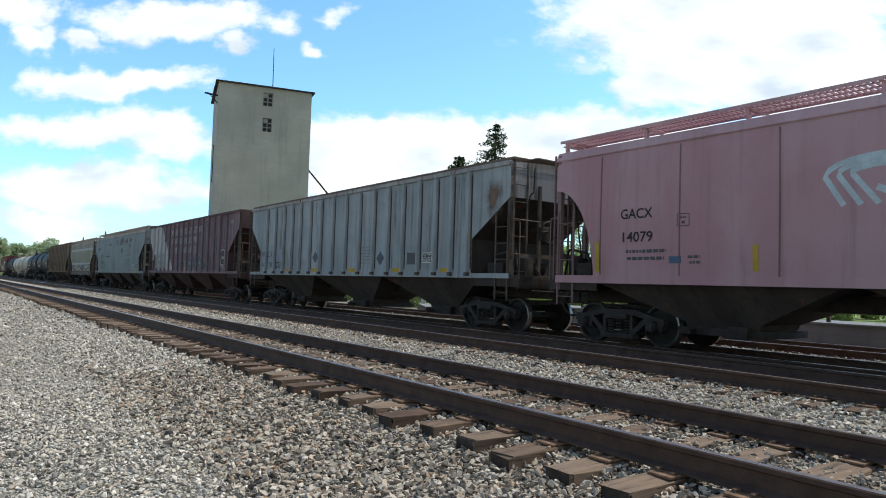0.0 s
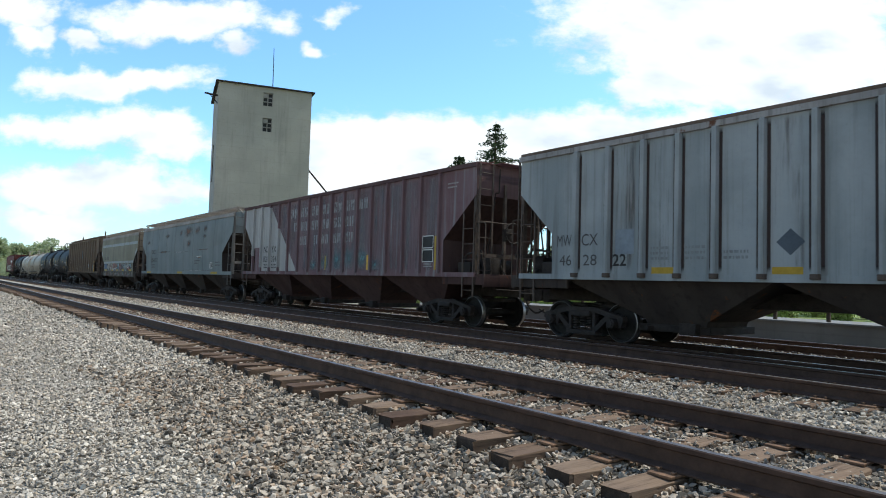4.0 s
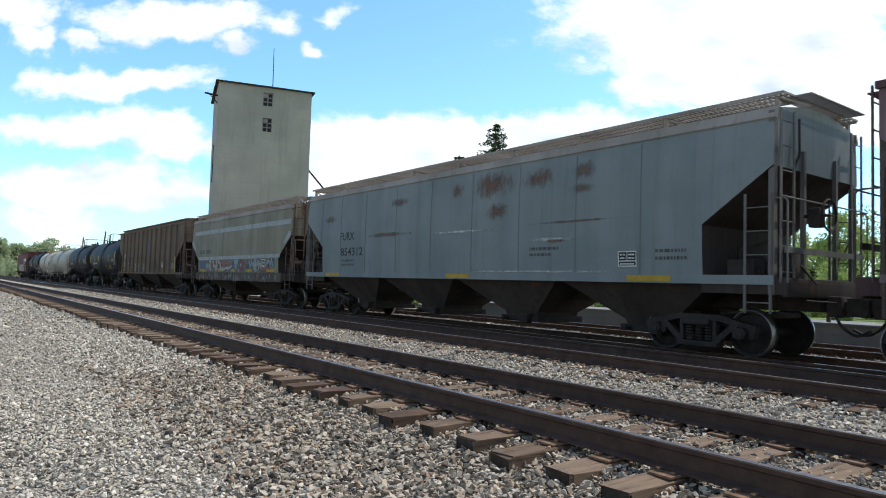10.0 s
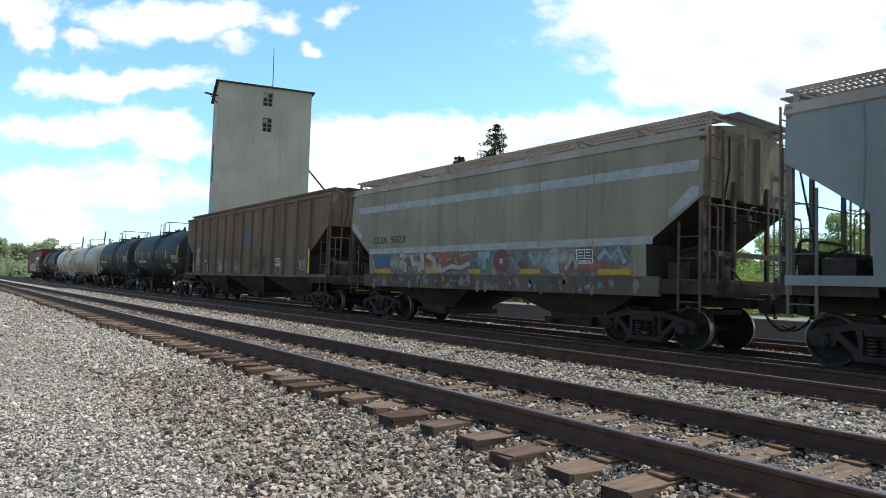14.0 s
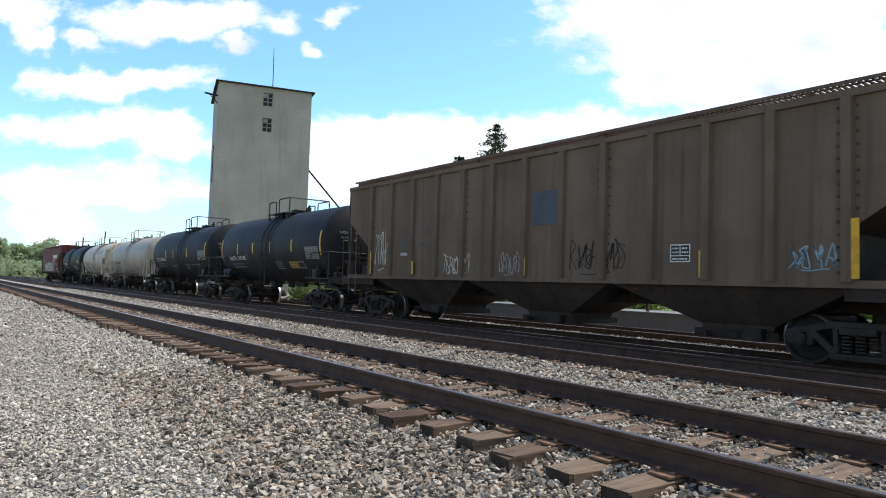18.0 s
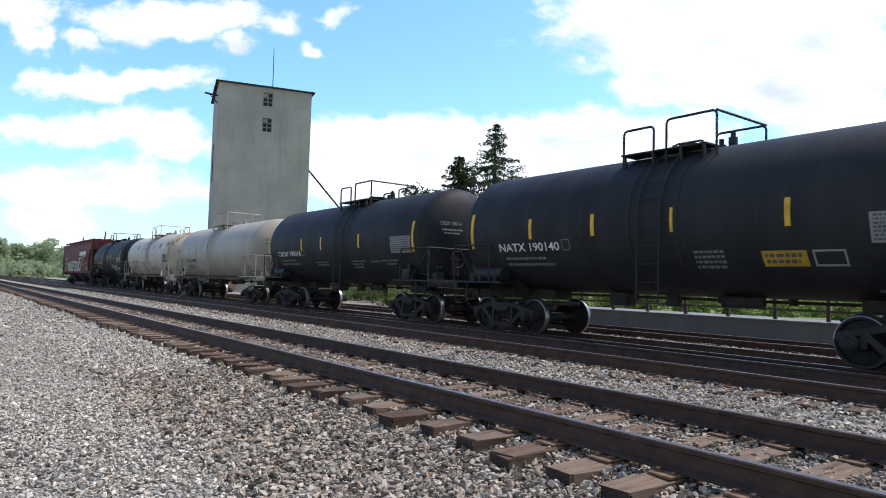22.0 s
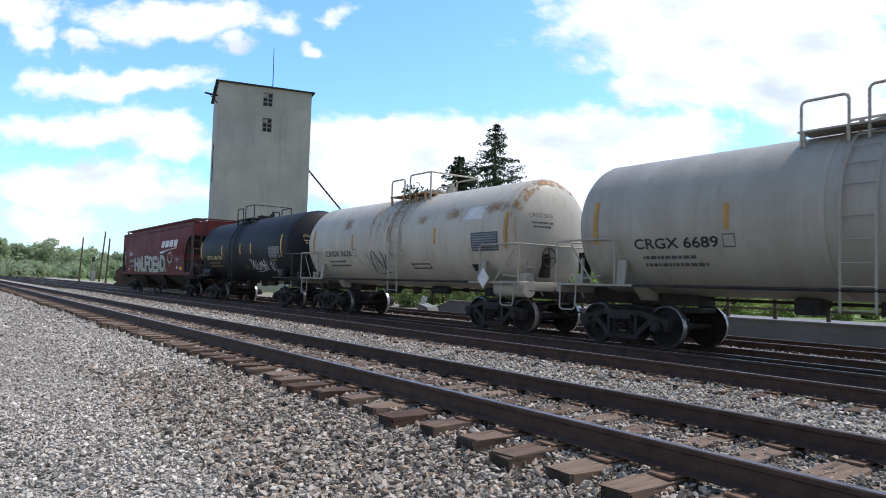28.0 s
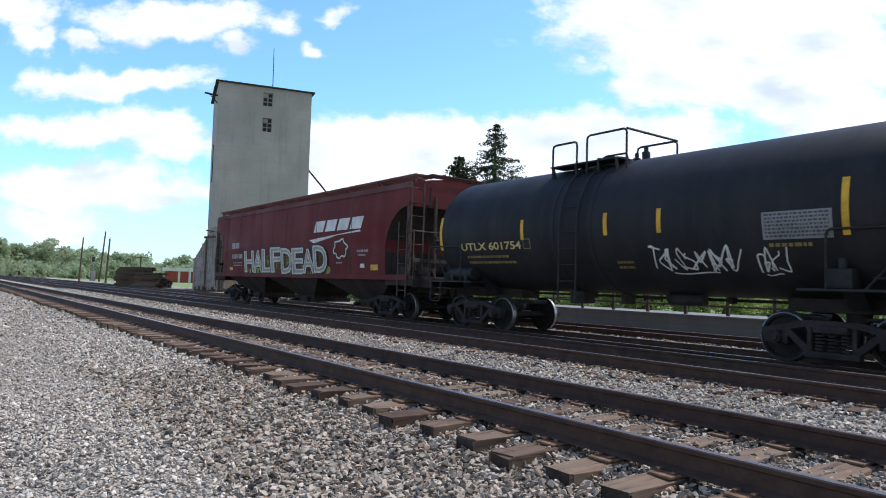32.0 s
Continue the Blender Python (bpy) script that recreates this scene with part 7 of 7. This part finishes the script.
def left_yard():
    lean_to()
    tie_stack(*at(-0.466, 78), 50, 11, 2.8, "dark jumbled stack of old railway ties", 1, BARK)
    tie_stack(*at(-0.450, 76), 42, 11, 2.8, "dark stack of old railway ties", 5, BARK)
    tie_stack(*at(-0.436, 74), 36, 8, 3.2, "brown stack of old railway ties", 2, TIE)
    tie_stack(*at(-0.424, 76), 35, 4, 2.6, "low brown pile of old ties", 3, TIE)
    pole(-0.543, 118, 7.6, 0.35, "leaning bare timber pole beside the tracks")
    pole(-0.513, 118, 8.8, 0.7, "leaning timber pole with a white cap")
    pole(-0.503, 104, 6.9, 0.3, "timber pole with crossarm wires", False)
    pole(-0.452, 130, 5.2, 0.0, "short pole with a crossarm", True)
    # signal cabinet
    x, y = at(-0.523, 112)
    t = thing("signal_cabinet", "pale grey trackside signal cabinet on a post", "cabinet", at=(x, y, -0.3))
    bm = bmesh.new()
    box(bm, -0.45, 0.45, -0.35, 0.35, 0.15, 1.7, 0.04)
    part("case", bm, KERB, t)
    bm = bmesh.new()
    rod(bm, (0, 0, 1.7), (0, 0, 4.6), 0.06, 8)
    part("mast", tidy(bm), KERB, t)
    bm = bmesh.new()
    box(bm, -0.2, 0.2, -0.2, 0.2, 3.4, 4.2, 0.04)
    part("signal_head", bm, STEEL, t)
    # low building
    x, y = at(-0.392, 150)
    t = thing("low_building", "low red building with a white roof edge", "building", at=(x, y, -0.4), turn=48)
    bm = bmesh.new()
    box(bm, -3.6, 4.2, 0, 6, 0, 2.6)
    part("wall", bm, plain("red_wall", (0.30, 0.07, 0.05), 0.8, 0, 0.2, 1.0), t)
    bm = bmesh.new()
    box(bm, -4.0, 4.6, -0.5, 6.4, 2.6, 3.35, 0.04)
    part("roof", bm, WHITEPAINT, t)
    for k in (-0.5, 2.0):
        bm = bmesh.new()
        box(bm, k, k + 0.5, -0.06, 0, 0, 2.6)
        part("pillar", bm, WHITEPAINT, t)


def dock_side():
    t = thing("loading_dock", "low pale concrete loading dock behind the tracks", "loading dock", kind="structure")
    bm = bmesh.new()
    slab(bm, [(-26.5, -0.5), (45, -0.5), (45, 0.27), (-24.0, 0.27)], 18.4, 22.0)
    part("dock_slab", tidy(bm), KERB, t)
    bm = bmesh.new()
    box(bm, -23.9, 45, 18.34, 18.62, 0.27, 0.32, 0.01)
    part("dock_edge", bm, KERB, t)
    f = thing("post_and_rail_fence", "dark post and rail fence on the dock", "fence", at=(0, 20.0, 0.27))
    first = None
    for i in range(26):
        x = -20.5 + 1.5 * i
        if first is None:
            bm = bmesh.new()
            box(bm, -0.045, 0.045, -0.045, 0.045, 0, 0.85, 0.006)
            first = part("post", bm, BARK, f, at=(x, 0, 0))
        else:
            again("post", first, f, (x, 0, 0), i * 3 % 7)
    for z in (0.3, 0.68):
        bm = bmesh.new()
        box(bm, -20.6, 18, -0.09, -0.048, z - 0.03, z + 0.03)
        part("fence_rail", bm, BARK, f)
    t = thing("white_board", "white board leaning on the dock end", "board", at=(-25.6, 18.0, -0.38))
    bm = bmesh.new()
    beam(bm, (0, 0, 0.0), (0.18, 0.1, 0.8), 0.05, 0.26)
    part("plank", tidy(bm), WHITEPAINT, t)
    t = thing("concrete_block", "pale broken concrete block by the dock end", "block", at=(-24.9, 17.9, -0.4))
    bm = bmesh.new()
    slab(bm, [(-0.5, 0), (0.6, 0), (0.4, 0.36), (-0.25, 0.5)], -0.3, 0.3)
    part("chunk", tidy(bm), KERB, t)


def scatter_leaves(points, size, seed, flat=0.3):
    """Small leaf sprays as bent quads at the points."""
    rng = np.random.RandomState(seed)
    n = len(points)
    P = np.array(points)
    a = rng.normal(size=(n, 3))
    a /= np.linalg.norm(a, axis=1)[:, None]
    b = np.cross(a, rng.normal(size=(n, 3)))
    b /= np.linalg.norm(b, axis=1)[:, None]
    s = size * rng.uniform(0.55, 1.3, (n, 1))
    V = np.stack([P - a * s, P - b * s * 0.55, P + a * s, P + b * s * 0.55], 1).reshape(-1, 3).astype(np.float32)
    F = np.arange(n * 4, dtype=np.int32)
    me = bpy.data.meshes.new("crown")
    me.vertices.add(n * 4), me.loops.add(n * 4), me.polygons.add(n)
    me.vertices.foreach_set("co", V.ravel())
    me.loops.foreach_set("vertex_index", F)
    me.polygons.foreach_set("loop_start", np.arange(0, n * 4, 4, dtype=np.int32))
    me.update(calc_edges=True)
    return me


def tree(name, label, x, y, height, width, seed, leaves=2600, leaf=0.16, mat=None, stem=0.25, z=-0.25, lumps=16):
    rng = random.Random(seed)
    t = thing(name, label, "tree", "", "", (x, y, z))
    bm = bmesh.new()
    rod(bm, (0, 0, 0), (0.02 * height * rng.uniform(-1, 1), 0.02 * height * rng.uniform(-1, 1), height * 0.62), width * 0.045, 8, width * 0.018)
    blobs = []
    for i in range(lumps):
        a, h = rng.uniform(0, 6.283), height * rng.uniform(stem, 0.93)
        k = math.sin(3.1416 * min(1, max(0.08, (h / height - stem * 0.6) / (1.05 - stem * 0.6)))) ** 0.7
        r = width * 0.5 * k * rng.uniform(0.25, 0.8)
        c = Vector((r * math.cos(a), r * math.sin(a), h))
        blobs.append((c, width * rng.uniform(0.11, 0.24)))
        rod(bm, (0, 0, max(0.3, h * 0.55)), c, width * 0.014, 5, width * 0.004)
    part("trunk", tidy(bm), BARK, t)
    pts = []
    for i in range(leaves):
        c, r = blobs[rng.randrange(len(blobs))]
        d = Vector((rng.gauss(0, 1), rng.gauss(0, 1), rng.gauss(0, 0.8))).normalized()
        pts.append(c + d * r * rng.uniform(0.45, 1.08) ** 0.6)
    me = scatter_leaves([p[:] for p in pts], leaf, seed)
    me.materials.append(mat or LEAF)
    crown = new("crown", me)
    crown.parent = t
    return t


def conifer(label, x, y, height, width, seed, first=0.1, leaf=0.2):
    """A spruce: whorls of drooping boughs that lift at the tips, with gaps between them."""
    rng = random.Random(seed)
    t = thing("spruce_tree", label, "tree", "", "", (x, y, -0.25))
    bm = bmesh.new()
    rod(bm, (0, 0, 0), (0, 0, height * 0.985), width * 0.03, 8, 0.02)
    pts = []
    z = height * first
    while z < height * 0.985:
        k = 1 - (z - height * first) / (height * (1 - first))
        for i in range(rng.randrange(6, 10)):
            a = rng.uniform(0, 6.283)
            r = width * 0.5 * (0.012 + 0.988 * k ** 1.02) * rng.uniform(0.42, 1.15)
            mid = Vector((0.55 * r * math.cos(a), 0.55 * r * math.sin(a), z - 0.16 * r))
            tip = Vector((r * math.cos(a + rng.uniform(-0.1, 0.1)), r * math.sin(a), z - 0.10 * r))
            root = Vector((0, 0, z + 0.05 * r))
            rod(bm, root, mid, 0.03 * k + 0.012, 4, 0.012)
            rod(bm, mid, tip, 0.02 * k + 0.008, 4, 0.005)
            for q in range(int(10 + 24 * r)):
                f = rng.uniform(0.12, 1.05)
                p = root.lerp(mid, f / 0.55) if f < 0.55 else mid.lerp(tip, (f - 0.55) / 0.45)
                w = 0.10 * r * (1.15 - f) + 0.04
                pts.append((p.x + rng.gauss(0, w), p.y + rng.gauss(0, w), p.z - abs(rng.gauss(0, 0.16)) + 0.04))
        z += height * 0.021 * rng.uniform(0.6, 1.5)
    part("trunk", tidy(bm), BARK, t)
    me = scatter_leaves(pts, leaf, seed)
    me.materials.append(PINE)
    crown = new("crown", me)
    crown.parent = t
    return t


def make_background():
    make_tower()
    left_yard()
    dock_side()
    conifer("tall dark spruce with a ragged top", *at(0.0746, 62), 17.0, 18.5, 3, leaf=0.11)
    conifer("shorter dark spruce with a blunt dense crown", *at(0.021, 60), 13.2, 21.0, 4, leaf=0.14)
    tree("broadleaf_tree", "small dark tree beside the pine", *at(-0.036, 60), 10.4, 4.5, 5, 2200, 0.14, PINE, 0.3)
    rng = random.Random(2)
    for i in range(15):
        px = 0.17 + 0.038 * i + rng.uniform(-0.01, 0.01)
        tree("broadleaf_tree", "leafy green tree in spring leaf behind the dock", *at(px, rng.uniform(42, 60)), rng.uniform(4.8, 7.6) * (0.8 if 4 < i < 8 else 1), rng.uniform(4, 6), 20 + i, 8000, 0.095, LEAF, 0.15)
    for i in range(16):
        px = 0.17 + 0.036 * i + rng.uniform(-0.01, 0.01)
        tree("bush", "low green bush at the field edge", *at(px, rng.uniform(36, 42)), rng.uniform(1.6, 3.0), rng.uniform(3, 5), 220 + i, 3600, 0.08, LEAF, 0.02)
    for i in range(44):
        px = -0.80 + i * 0.0108 + rng.uniform(-0.006, 0.006)
        tall = 12.0 if px < -0.56 else (10.0 if px < -0.50 else (8.2 if px < -0.44 else 4.0 if px < -0.41 else 7.5))
        tree("broadleaf_tree", "distant green tree at the edge of a wood", *at(px, rng.uniform(215, 270)), tall * rng.uniform(0.8, 1.1), rng.uniform(8, 13), 60 + i, 2000, 0.5, HAZYLEAF, 0.06)
    for i in range(30):
        px = -0.80 + i * 0.0155 + rng.uniform(-0.006, 0.006)
        tree("bush", "distant green shrub below the wood, haze in its leaf colour", *at(px, rng.uniform(170, 205)), rng.uniform(2.5, 5.5), rng.uniform(5, 9), 120 + i, 700, 0.4, HAZYLEAF, 0.02)
    for i in range(22):
        px = -0.20 + 0.017 * i + rng.uniform(-0.006, 0.006)
        tree("bush", "low dark scrub beside the siding", *at(px, rng.uniform(38, 50)), rng.uniform(1.0, 2.2), rng.uniform(2.2, 3.6), 320 + i, 1300, 0.10, SCRUB, 0.02, lumps=9)

make_ground()
make_track("near", "near track with rusty rails on weathered wooden ties", -170, 3, -60, 0.505, 1)
make_track("middle", "middle track with rusty rails on wooden ties", -170, 6, -40, 0.505, 2)
make_track("train", "track that carries the freight train", -170, 10, -40, 0.505, 3)
make_track("siding", "disused siding track with rusty rails along the dock", -120, 12, -30, 0.505, 4)
stones("verge_gravel", [(-2.0, 4.0, -2.0, 2.0, 12000, 0.018, 0.046, -0.006), (-9, -2.0, 0.0, 2.0, 15000, 0.016, 0.046, -0.006), (-18, -6, -1.5, 2.0, 17000, 0.018, 0.048, -0.006), (-46, -17, -7, 3.4, 18000, 0.04, 0.085, -0.006), (-17, -10, 1.8, 3.75, 9000, 0.03, 0.066, -0.004), (-60, -18, 5.9, 8.3, 9000, 0.04, 0.08, 0.0), (-28, 4, 13.4, 18.3, 16000, 0.03, 0.07, 0.02)], "pale grey crushed limestone scattered over the verge", 11, PALESTONE)
stones("shoulder_ballast", [(-0.8, 5, 1.7, 3.75, 9000, 0.03, 0.064, -0.004), (1, 6, 3.6, 5.9, 4000, 0.03, 0.058, 0.006), (-9, -0.8, 1.7, 3.75, 19000, 0.026, 0.064, -0.004), (-11, -9, 1.8, 3.75, 1500, 0.03, 0.068, -0.004), (-13, 1, 3.6, 5.9, 15000, 0.025, 0.058, 0.006), (-40, -13, 3.8, 5.9, 7000, 0.035, 0.07, 0.004)], "dirty angular ballast stones banked against the ties", 12, DARKSTONE)
stones("track_ballast", [(-18, 3, 5.9, 8.3, 16000, 0.03, 0.062, 0.0), (-18, 3, 8.3, 10.2, 8000, 0.03, 0.06, 0.01), (-22, 3, 10.2, 11.2, 2500, 0.03, 0.065, -0.01), (-28, 4, 10.6, 13.6, 10000, 0.03, 0.065, 0.01)],
       "grey angular ballast stones between the tracks", 13, STONE)
build_train()
make_background()


def motions():
    for car, u in CARS:
        walk(car, [(t, pose(u + train_way(t), TRAIN_Y, 0)) for t in range(0, 33)])
    for w, dx in WHEELS:
        walk(w, [(k / 10, Matrix.Translation((dx, 0, 0.42)) @ Matrix.Rotation(train_way(k / 10) / 0.42, 4, "Y")) for k in range(0, 321)])


motions()
